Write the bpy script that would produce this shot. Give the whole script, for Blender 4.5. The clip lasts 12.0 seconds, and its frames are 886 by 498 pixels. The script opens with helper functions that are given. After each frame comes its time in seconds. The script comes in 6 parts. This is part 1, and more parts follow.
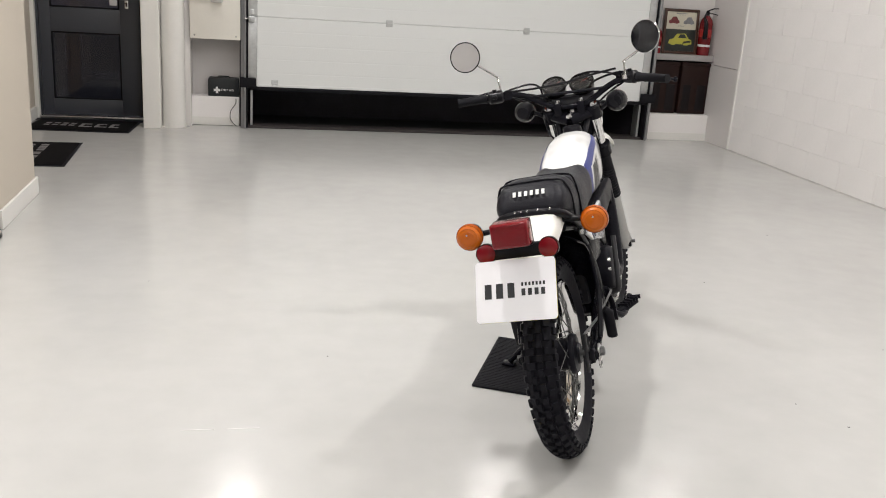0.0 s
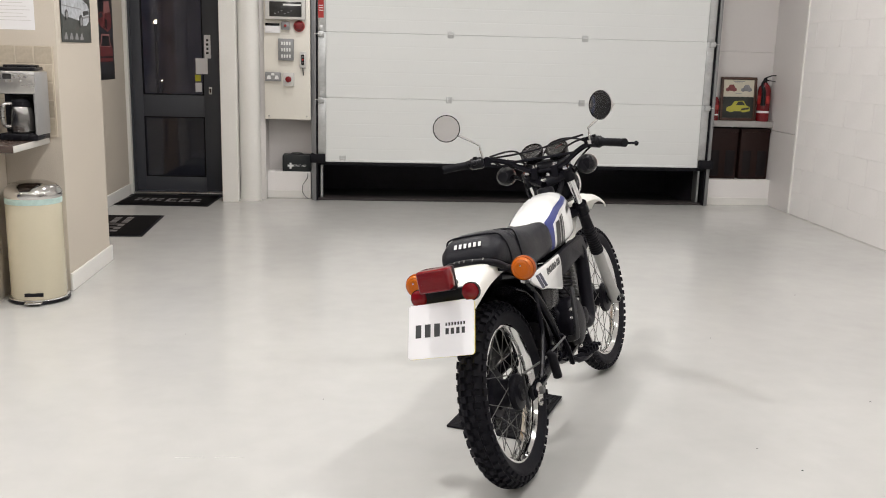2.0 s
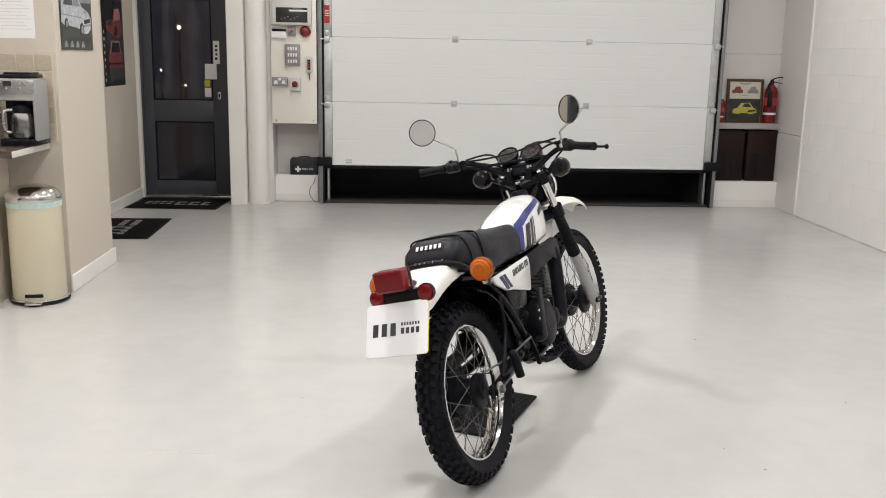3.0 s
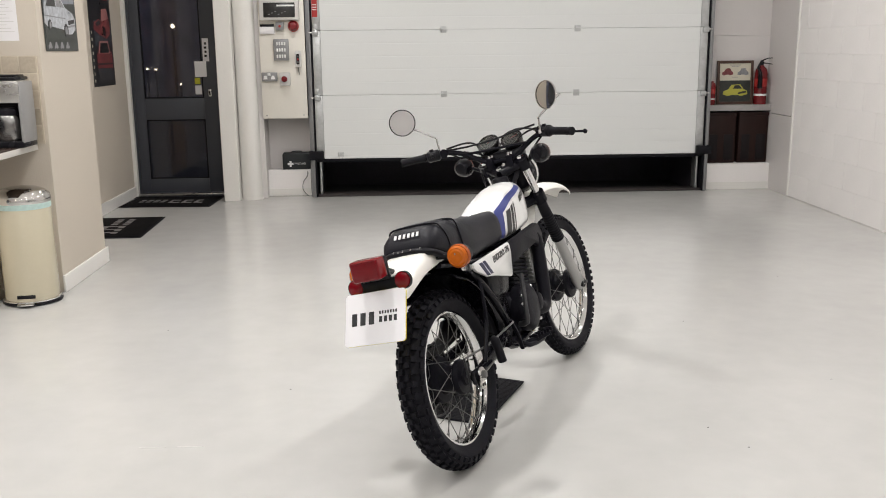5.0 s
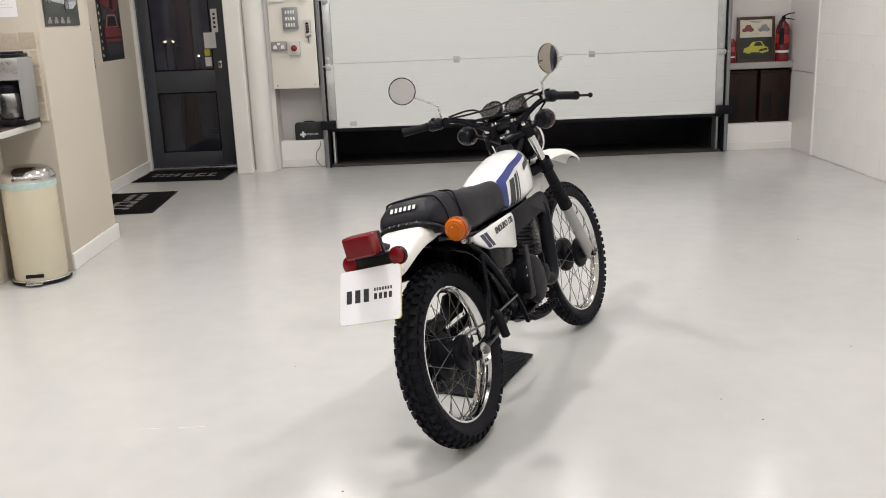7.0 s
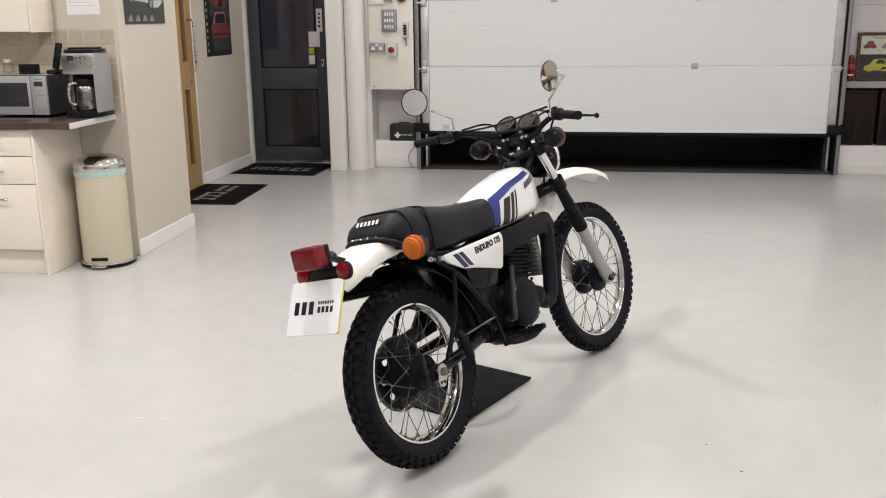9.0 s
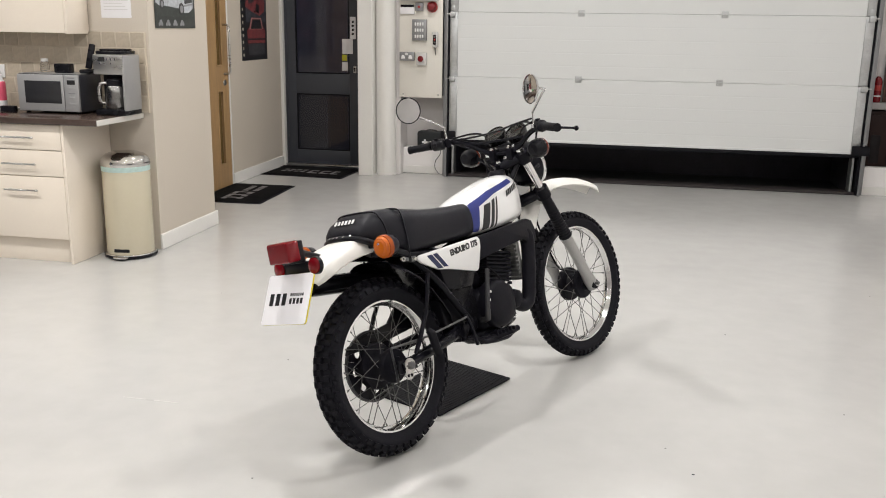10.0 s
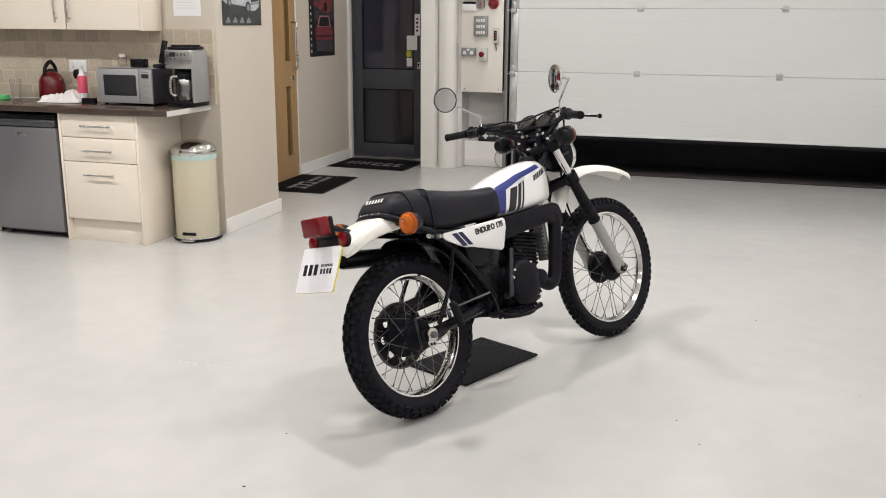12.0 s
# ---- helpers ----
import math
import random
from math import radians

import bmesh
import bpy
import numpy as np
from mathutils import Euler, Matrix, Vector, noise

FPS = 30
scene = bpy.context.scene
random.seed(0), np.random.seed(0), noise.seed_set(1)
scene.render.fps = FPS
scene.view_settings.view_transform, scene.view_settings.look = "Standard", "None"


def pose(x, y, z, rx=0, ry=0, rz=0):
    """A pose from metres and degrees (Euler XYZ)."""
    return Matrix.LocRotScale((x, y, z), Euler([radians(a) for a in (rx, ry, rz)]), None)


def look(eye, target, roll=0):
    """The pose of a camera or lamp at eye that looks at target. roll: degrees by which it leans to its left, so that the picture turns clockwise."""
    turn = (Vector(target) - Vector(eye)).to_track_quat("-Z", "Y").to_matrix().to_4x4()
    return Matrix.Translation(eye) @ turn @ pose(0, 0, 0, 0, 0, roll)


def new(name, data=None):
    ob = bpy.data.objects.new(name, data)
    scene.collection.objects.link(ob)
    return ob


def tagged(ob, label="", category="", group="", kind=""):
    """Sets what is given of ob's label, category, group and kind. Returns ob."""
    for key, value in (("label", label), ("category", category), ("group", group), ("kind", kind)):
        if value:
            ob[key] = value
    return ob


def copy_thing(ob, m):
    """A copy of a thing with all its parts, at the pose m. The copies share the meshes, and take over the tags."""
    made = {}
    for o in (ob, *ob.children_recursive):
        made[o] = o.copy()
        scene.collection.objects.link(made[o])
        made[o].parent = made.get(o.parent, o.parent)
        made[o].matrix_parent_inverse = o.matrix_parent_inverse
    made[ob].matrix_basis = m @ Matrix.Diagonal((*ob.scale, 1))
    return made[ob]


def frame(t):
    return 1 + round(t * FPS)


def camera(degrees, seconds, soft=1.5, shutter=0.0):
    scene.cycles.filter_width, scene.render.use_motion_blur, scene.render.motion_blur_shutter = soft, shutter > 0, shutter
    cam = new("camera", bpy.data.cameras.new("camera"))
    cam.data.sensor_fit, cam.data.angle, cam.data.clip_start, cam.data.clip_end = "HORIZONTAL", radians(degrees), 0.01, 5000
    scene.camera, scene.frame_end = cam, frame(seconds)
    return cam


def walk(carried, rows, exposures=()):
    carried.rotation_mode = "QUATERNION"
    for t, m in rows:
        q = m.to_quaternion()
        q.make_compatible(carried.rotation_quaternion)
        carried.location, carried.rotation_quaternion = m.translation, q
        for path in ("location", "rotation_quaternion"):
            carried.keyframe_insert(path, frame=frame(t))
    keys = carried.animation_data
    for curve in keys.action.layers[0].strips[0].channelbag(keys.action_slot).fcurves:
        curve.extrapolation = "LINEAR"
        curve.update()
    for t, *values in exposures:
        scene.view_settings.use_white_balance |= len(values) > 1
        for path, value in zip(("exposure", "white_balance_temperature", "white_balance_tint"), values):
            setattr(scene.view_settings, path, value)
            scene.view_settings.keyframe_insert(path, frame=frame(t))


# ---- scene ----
cam = camera(51.8, 12.0, soft=1.0)
PATH = [
    (0, (-0.28, 0.132, 1.388), (0.125, 2.008, 0.828), 3.7),
    (0.5, (-0.125, -0.017, 1.415), (0.205, 1.894, 0.926), 2.5),
    (1, (0.056, -0.12, 1.413), (0.275, 1.808, 0.929), 4.0),
    (1.5, (0.143, -0.201, 1.424), (0.326, 1.741, 0.979), 2.0),
    (2, (0.193, -0.281, 1.423), (0.347, 1.669, 1.007), 1.5),
    (2.5, (0.292, -0.319, 1.427), (0.424, 1.632, 1.007), 1.4),
    (3, (0.409, -0.367, 1.441), (0.502, 1.588, 1.029), 1.1),
    (5, (0.493, -0.394, 1.433), (0.579, 1.558, 1.003), -0.6),
    (5.5, (0.496, -0.399, 1.435), (0.583, 1.552, 1.003), -0.9),
    (6, (0.515, -0.407, 1.441), (0.584, 1.541, 0.992), -1.8),
    (6.5, (0.543, -0.382, 1.444), (0.611, 1.56, 0.973), -3.0),
    (7, (0.587, -0.295, 1.431), (0.615, 1.642, 0.93), -2.2),
    (7.5, (0.684, -0.195, 1.449), (0.649, 1.732, 0.913), -1.4),
    (7.7, (0.747, -0.147, 1.45), (0.678, 1.779, 0.916), -1.5),
    (9.3, (1.269, -0.241, 1.469), (0.956, 1.674, 0.985), -0.3),
    (9.5, (1.327, -0.271, 1.47), (1.004, 1.644, 0.991), -0.1),
    (10, (1.462, -0.325, 1.485), (1.069, 1.577, 1.008), 0.8),
    (10.5, (1.607, -0.374, 1.488), (1.133, 1.508, 1.005), 1.4),
    (11, (1.703, -0.435, 1.468), (1.186, 1.433, 0.977), 0.7),
    (11.5, (1.724, -0.499, 1.475), (1.161, 1.359, 0.995), 0.2),
    (12, (1.719, -0.515, 1.469), (1.159, 1.343, 0.987), 0.4),
]
walk(cam, [(t, look(eye, target, roll)) for t, eye, target, roll in PATH])

# ---- world and lamps ----
world = bpy.data.worlds.new("night")
world.use_nodes = True
world.node_tree.nodes["Background"].inputs[0].default_value = (0.10, 0.103, 0.14, 1)
world.node_tree.nodes["Background"].inputs[1].default_value = 1.0
scene.world = world
scene.view_settings.exposure = 0.0

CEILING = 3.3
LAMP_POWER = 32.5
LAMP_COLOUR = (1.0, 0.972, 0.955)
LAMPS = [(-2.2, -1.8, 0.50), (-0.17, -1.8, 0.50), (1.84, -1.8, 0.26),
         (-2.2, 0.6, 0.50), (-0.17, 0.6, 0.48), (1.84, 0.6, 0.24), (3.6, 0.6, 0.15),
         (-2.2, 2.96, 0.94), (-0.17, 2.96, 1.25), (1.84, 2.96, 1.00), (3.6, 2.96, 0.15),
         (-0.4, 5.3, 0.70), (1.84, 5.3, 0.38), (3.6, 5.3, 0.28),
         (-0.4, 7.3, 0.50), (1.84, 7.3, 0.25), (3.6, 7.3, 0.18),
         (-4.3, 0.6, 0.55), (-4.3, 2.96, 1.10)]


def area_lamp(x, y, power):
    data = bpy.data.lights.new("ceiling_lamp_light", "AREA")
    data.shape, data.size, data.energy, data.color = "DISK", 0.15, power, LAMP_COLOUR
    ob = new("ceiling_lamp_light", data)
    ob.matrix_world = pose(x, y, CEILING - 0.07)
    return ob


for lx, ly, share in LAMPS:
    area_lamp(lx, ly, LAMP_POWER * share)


# ---- materials ----
def rgb(c):
    return (c, c, c, 1) if isinstance(c, (int, float)) else (*c, 1)


def mat(name, colour, rough=0.5, metal=0.0, var=0.08, scale=3.0, fine=60.0, bump=0.02, coat=0.0, rough_var=0.1, spec=0.5, rand=0.0, stretch=(1, 1, 1)):
    """Procedural surface: colour and roughness vary at a coarse and a fine scale, with a fine relief."""
    m = bpy.data.materials.new(name)
    m.use_nodes = True
    t = m.node_tree
    n, l = t.nodes, t.links
    b = n["Principled BSDF"]
    b.inputs["Metallic"].default_value = metal
    b.inputs["Specular IOR Level"].default_value = spec
    b.inputs["Coat Weight"].default_value = coat
    b.inputs["Coat Roughness"].default_value = 0.06
    co = n.new("ShaderNodeTexCoord")
    mp = n.new("ShaderNodeMapping")
    mp.inputs["Scale"].default_value = stretch
    l.new(co.outputs["Object"], mp.inputs[0])
    big, small = n.new("ShaderNodeTexNoise"), n.new("ShaderNodeTexNoise")
    big.inputs["Scale"].default_value, small.inputs["Scale"].default_value = scale, fine
    big.inputs["Detail"].default_value, small.inputs["Detail"].default_value = 5, 3
    l.new(mp.outputs[0], big.inputs[0])
    l.new(mp.outputs[0], small.inputs[0])
    mean = n.new("ShaderNodeMix")
    mean.data_type = "FLOAT"
    mean.inputs[0].default_value = 0.4
    l.new(big.outputs[0], mean.inputs[2])
    l.new(small.outputs[0], mean.inputs[3])
    ramp = n.new("ShaderNodeMapRange")
    ramp.inputs["From Min"].default_value, ramp.inputs["From Max"].default_value = 0.3, 0.7
    ramp.inputs["To Min"].default_value, ramp.inputs["To Max"].default_value = 1 - var, 1 + var
    l.new(mean.outputs[0], ramp.inputs[0])
    value = ramp.outputs[0]
    if rand:
        info = n.new("ShaderNodeObjectInfo")
        rr = n.new("ShaderNodeMapRange")
        rr.inputs["To Min"].default_value, rr.inputs["To Max"].default_value = 1 - rand, 1 + rand
        l.new(info.outputs["Random"], rr.inputs[0])
        mul = n.new("ShaderNodeMath")
        mul.operation = "MULTIPLY"
        l.new(value, mul.inputs[0])
        l.new(rr.outputs[0], mul.inputs[1])
        value = mul.outputs[0]
    col = n.new("ShaderNodeVectorMath")
    col.operation = "SCALE"
    col.inputs[0].default_value = rgb(colour)[:3]
    l.new(value, col.inputs["Scale"])
    l.new(col.outputs[0], b.inputs["Base Color"])
    rg = n.new("ShaderNodeMapRange")
    rg.inputs["From Min"].default_value, rg.inputs["From Max"].default_value = 0.3, 0.7
    rg.inputs["To Min"].default_value, rg.inputs["To Max"].default_value = max(0.01, rough * (1 - rough_var)), min(1, rough * (1 + rough_var))
    l.new(big.outputs[0], rg.inputs[0])
    l.new(rg.outputs[0], b.inputs["Roughness"])
    if bump:
        bp = n.new("ShaderNodeBump")
        bp.inputs["Strength"].default_value, bp.inputs["Distance"].default_value = min(1.0, bump * 10), 0.002
        l.new(small.outputs[0], bp.inputs["Height"])
        l.new(bp.outputs[0], b.inputs["Normal"])
    return m


def glass(name, colour, rough=0.0, ior=1.45):
    m = bpy.data.materials.new(name)
    m.use_nodes = True
    b = m.node_tree.nodes["Principled BSDF"]
    b.inputs["Base Color"].default_value = rgb(colour)
    b.inputs["Transmission Weight"].default_value = 1
    b.inputs["Roughness"].default_value, b.inputs["IOR"].default_value = rough, ior
    return m


def glow(name, colour, strength):
    m = bpy.data.materials.new(name)
    m.use_nodes = True
    b = m.node_tree.nodes["Principled BSDF"]
    b.inputs["Base Color"].default_value = rgb(0.8)
    b.inputs["Emission Color"].default_value, b.inputs["Emission Strength"].default_value = rgb(colour), strength
    return m


def floor_material():
    """Pale grey poured resin: glossy, slightly wavy, with faint stains, scuffs and specks."""
    m = mat("floor_resin", (0.53, 0.525, 0.506), rough=0.195, var=0.065, scale=0.9, fine=7.0, bump=0.0, rough_var=0.10, spec=0.5)
    t = m.node_tree
    n, l = t.nodes, t.links
    b = n["Principled BSDF"]
    co = n.new("ShaderNodeTexCoord")
    wave, grit = n.new("ShaderNodeTexNoise"), n.new("ShaderNodeTexNoise")
    wave.inputs["Scale"].default_value, grit.inputs["Scale"].default_value = 2.2, 45
    wave.inputs["Detail"].default_value = 2
    l.new(co.outputs["Object"], wave.inputs[0])
    l.new(co.outputs["Object"], grit.inputs[0])
    b1, b2 = n.new("ShaderNodeBump"), n.new("ShaderNodeBump")
    b1.inputs["Strength"].default_value, b1.inputs["Distance"].default_value = 0.25, 0.006
    b2.inputs["Strength"].default_value, b2.inputs["Distance"].default_value = 0.12, 0.0006
    l.new(wave.outputs[0], b1.inputs["Height"])
    l.new(grit.outputs[0], b2.inputs["Height"])
    l.new(b1.outputs[0], b2.inputs["Normal"])
    l.new(b2.outputs[0], b.inputs["Normal"])
    return m


FLOOR = floor_material()
ASPHALT = mat("asphalt", 0.03, 0.9, var=0.3, fine=120, bump=0.06)
WHITE_WALL = mat("white_masonry_paint", (0.87, 0.845, 0.83), 0.6, var=0.03, scale=2, fine=90, bump=0.05, rand=0.003)
WHITE_TRIM = mat("white_trim_paint", (0.80, 0.785, 0.75), 0.45, var=0.03, bump=0.01)
CREAM_WALL = mat("cream_wall_paint", (0.575, 0.517, 0.438), 0.75, var=0.03, scale=1.5, fine=140, bump=0.04)
CLADDING = mat("pale_cladding", (0.68, 0.65, 0.635), 0.45, var=0.02, scale=1.5, fine=50, bump=0.01)
CEIL = mat("ceiling_tile_white", (0.8, 0.79, 0.77), 0.8, var=0.03, fine=150, bump=0.05)
PANEL = mat("shutter_white_steel", (0.735, 0.75, 0.74), 0.38, var=0.015, scale=1.2, fine=160, bump=0.05, stretch=(0.4, 1, 1))
GALV = mat("galvanised_steel", (0.52, 0.53, 0.53), 0.38, metal=0.85, var=0.15, scale=12, fine=60, bump=0.01)
DARK_RUBBER = mat("black_rubber", (0.0101, 0.0099, 0.0126), 0.60, var=0.25, scale=9, fine=180, bump=0.04, spec=0.12)
TYRE = mat("tyre_rubber", (0.0105, 0.0103, 0.0141), 0.60, var=0.3, scale=14, fine=160, bump=0.03, spec=0.12)
GREY_ALU = mat("anthracite_aluminium", (0.050, 0.054, 0.066), 0.42, var=0.06, fine=220, bump=0.02)
PANE = glass("dark_pane", (0.66, 0.68, 0.72), 0.03, 1.48)
OAK = mat("oak_veneer", (0.41, 0.255, 0.118), 0.42, var=0.16, scale=5, fine=40, bump=0.02, stretch=(6, 6, 0.5))
CREAM_UNIT = mat("cream_unit_front", (0.85, 0.765, 0.655), 0.35, var=0.02, bump=0.004)
WORKTOP = mat("brown_worktop_laminate", (0.062, 0.042, 0.034), 0.24, var=0.35, scale=9, fine=50, bump=0.01, stretch=(0.6, 2, 1))
WORK_EDGE = mat("worktop_end_strip", (0.62, 0.60, 0.56), 0.4, var=0.03)
STEEL = mat("brushed_steel", (0.56, 0.55, 0.53), 0.28, metal=1.0, var=0.06, scale=4, fine=120, bump=0.01, stretch=(1, 1, 8))
LID_STEEL = mat("polished_lid_steel", (0.60, 0.59, 0.57), 0.13, metal=1.0, var=0.05, scale=6, fine=40, bump=0.004)
SPOKE = mat("spoke_steel", (0.14, 0.14, 0.135), 0.3, metal=0.9, var=0.05, bump=0.0)
CHROME = mat("chrome", (0.78, 0.78, 0.78), 0.10, metal=1.0, var=0.03, scale=10, bump=0.0)
MIRROR = mat("mirror_glass", (0.80, 0.80, 0.80), 0.04, metal=1.0, var=0.0, bump=0.0)
FRIDGE = mat("silver_fridge_door", (0.27, 0.265, 0.275), 0.35, metal=0.55, var=0.03, bump=0.004)
SILVER_PLASTIC = mat("silver_plastic", (0.42, 0.42, 0.42), 0.35, metal=0.35, var=0.03, bump=0.004)
COVER_GREY = mat("satin_grey_cover", (0.33, 0.325, 0.32), 0.38, metal=0.3, var=0.04, scale=5, bump=0.004)
BLACK_PLASTIC = mat("black_plastic", (0.0095, 0.0092, 0.0117), 0.28, var=0.2, fine=200, bump=0.01, spec=0.18)
BLACK_GLOSS = mat("black_gloss", (0.010, 0.010, 0.011), 0.12, var=0.1, bump=0.0)
BLACK_PAINT = mat("satin_black_paint", (0.0076, 0.0074, 0.0108), 0.20, var=0.2, scale=12, fine=90, bump=0.01, spec=0.14)
ENGINE_BLACK = mat("engine_black", (0.0089, 0.0086, 0.0123), 0.38, var=0.3, scale=15, fine=110, bump=0.03, spec=0.10)
GREY_METAL = mat("dull_grey_steel", (0.16, 0.16, 0.16), 0.45, metal=0.7, var=0.2, scale=20, bump=0.01)
LEVER_GREY = mat("worn_dark_steel", (0.045, 0.045, 0.048), 0.42, metal=0.4, var=0.2, scale=20, bump=0.01)
ALLOY = mat("fork_alloy", (0.40, 0.40, 0.39), 0.42, metal=0.6, var=0.08, scale=12, fine=120, bump=0.01)
BIKE_WHITE = mat("gloss_white_paint", (0.83, 0.83, 0.82), 0.16, var=0.012, bump=0.0, coat=0.6)
FENDER_WHITE = mat("white_moulded_plastic", (0.80, 0.785, 0.74), 0.28, var=0.02, bump=0.003)
VINYL = mat("black_seat_vinyl", (0.0121, 0.0119, 0.0162), 0.40, var=0.15, scale=8, fine=240, bump=0.05, spec=0.17)
BLUE = mat("blue_decal", (0.020, 0.032, 0.19), 0.34, var=0.03, bump=0.0)
NAVY = mat("navy_decal", (0.012, 0.018, 0.065), 0.24, var=0.03, bump=0.0)
BLACK_DECAL = mat("black_decal", (0.012, 0.012, 0.014), 0.3, var=0.02, bump=0.0)
WHITE_DECAL = mat("white_print", (0.78, 0.78, 0.77), 0.4, var=0.02, bump=0.0)
CARD = mat("white_card", (0.89, 0.88, 0.90), 0.35, var=0.01, bump=0.0)
YELLOW = mat("yellow_plate", (0.72, 0.60, 0.02), 0.3, var=0.03, bump=0.0)
RED_LENS = mat("red_lens", (0.185, 0.004, 0.009), 0.12, var=0.05, scale=30, fine=300, bump=0.02, coat=0.15, spec=0.35)
AMBER_LENS = mat("amber_lens", (0.54, 0.118, 0.003), 0.12, var=0.08, scale=30, fine=260, bump=0.04, coat=0.15, spec=0.35)
FRONT_LENS = mat("front_indicator_lens", (0.17, 0.022, 0.006), 0.15, var=0.1, bump=0.02, spec=0.35)
AMBER_DARK = mat("amber_lens_edge", (0.34, 0.062, 0.002), 0.15, var=0.1, bump=0.02, spec=0.35)
RED_PAINT = mat("red_enamel", (0.18, 0.008, 0.012), 0.25, var=0.05, bump=0.0)
KETTLE_RED = mat("dark_red_enamel", (0.115, 0.006, 0.010), 0.16, var=0.05, bump=0.0)
RED_PLASTIC = mat("red_plastic", (0.38, 0.020, 0.018), 0.35, var=0.05, bump=0.0)
PINK = mat("pink_can", (0.72, 0.10, 0.17), 0.3, var=0.05, bump=0.0)
CLOTH = mat("white_cotton", (0.78, 0.75, 0.73), 0.9, var=0.06, scale=20, fine=200, bump=0.1)
TILE = mat("beige_stone_tile", (0.50, 0.43, 0.335), 0.42, var=0.13, scale=14, fine=70, bump=0.03, rand=0.12)
GROUT = mat("grout", (0.58, 0.51, 0.41), 0.8, var=0.05)
CARPET = mat("black_door_mat_pile", (0.008, 0.0075, 0.008), 0.95, var=0.3, fine=300, bump=0.1, spec=0.08)
MAT_PRINT = mat("grey_mat_print", (0.20, 0.19, 0.19), 0.95, var=0.3, fine=300, bump=0.1)
BIN_CREAM = mat("cream_enamel", (0.54, 0.49, 0.365), 0.25, var=0.02, bump=0.0, coat=0.4)
LINER = mat("pale_green_liner", (0.50, 0.66, 0.62), 0.4, var=0.08, scale=30)
BOARD = mat("cream_board", (0.80, 0.77, 0.70), 0.5, var=0.02)
GREY_BOX = mat("grey_switchgear", (0.27, 0.27, 0.275), 0.4, metal=0.3, var=0.04)
PALE_BOX = mat("pale_grey_casing", (0.60, 0.59, 0.57), 0.45, var=0.03)
DISPLAY = mat("dark_display", (0.03, 0.03, 0.03), 0.15, var=0.2, scale=30)
BROWN_BOX = mat("dark_brown_crate", (0.020, 0.0085, 0.007), 0.45, var=0.2, scale=12, bump=0.02, spec=0.2)
BROWN_DARK = mat("crate_recess", (0.010, 0.007, 0.008), 0.5, var=0.2, spec=0.2)
FRAME_WOOD = mat("dark_picture_frame", (0.06, 0.025, 0.015), 0.35, var=0.2, scale=20)
PAPER = mat("paper", (0.80, 0.79, 0.80), 0.7, var=0.01)
PRINT_CREAM = mat("print_cream", (0.62, 0.58, 0.47), 0.4, var=0.04, scale=20)
PRINT_DARK = mat("print_dark_green", (0.022, 0.026, 0.023), 0.35, var=0.6, scale=9, fine=30)
PRINT_BLACK = mat("print_black", (0.018, 0.018, 0.020), 0.3, var=0.5, scale=10, fine=30)
PRINT_YELLOW = mat("print_yellow", (0.46, 0.44, 0.06), 0.35, var=0.06)
PRINT_SILVER = mat("print_silver", (0.42, 0.44, 0.47), 0.3, var=0.4, scale=20, fine=50)
PRINT_RED = mat("print_red", (0.19, 0.040, 0.042), 0.3, var=0.55, scale=16, fine=45)
PRINT_PINK = mat("print_pink", (0.40, 0.17, 0.16), 0.35, var=0.25, scale=20, fine=50)
PRINT_SKY = mat("print_pale_sky", (0.17, 0.18, 0.21), 0.35, var=0.5, scale=9, fine=40)
PRINT_ROAD = mat("print_grass", (0.030, 0.036, 0.032), 0.35, var=0.6, scale=14, fine=60)
PRINT_GROUND = mat("print_night_ground", (0.045, 0.05, 0.06), 0.35, var=0.6, scale=10, fine=40)
PRINT_GREY_DARK = mat("print_dark_grey", (0.05, 0.05, 0.055), 0.35, var=0.5, scale=16, fine=50)
PRINT_GREY = mat("print_grey", (0.22, 0.22, 0.23), 0.3, var=0.3, scale=25)
STICKER_YELLOW = mat("yellow_sticker", (0.55, 0.52, 0.03), 0.4, var=0.03)
PALE_GREEN = mat("pale_green_sponge", (0.12, 0.55, 0.20), 0.8, var=0.1)
LAMP_GLOW = glow("lamp_diffuser", LAMP_COLOUR, 8.0)
STREET_GLOW = glow("street_lamp_glow", (1.0, 0.82, 0.6), 9.0)
GAP_DARK = mat("unlit_gap_dark", (0.045, 0.041, 0.052), 0.6, var=0.3, scale=6, fine=60, bump=0.02)
THRESHOLD = mat("threshold_rubber", (0.030, 0.024, 0.024), 0.7, var=0.2)
SCUFF = mat("pale_scratch", (0.74, 0.73, 0.71), 0.25, var=0.1, scale=20)


# ---- mesh helpers ----
def box(bm, lo, hi, bevel=0.0, seg=2):
    """A box between two corners, with rounded edges if bevel is given."""
    tmp = bmesh.new()
    bmesh.ops.create_cube(tmp, size=1)
    lo, hi = Vector(lo), Vector(hi)
    for v in tmp.verts:
        v.co = Vector((lo[i] + (v.co[i] + 0.5) * (hi[i] - lo[i]) for i in range(3)))
    if bevel:
        bmesh.ops.bevel(tmp, geom=tmp.edges[:], offset=bevel, segments=seg, profile=0.5, affect="EDGES")
    merge(bm, tmp)
    return bm


def merge(bm, tmp, m=None):
    me = bpy.data.meshes.new("tmp")
    if m is not None:
        tmp.transform(m)
    tmp.to_mesh(me)
    tmp.free()
    bm.from_mesh(me)
    bpy.data.meshes.remove(me)


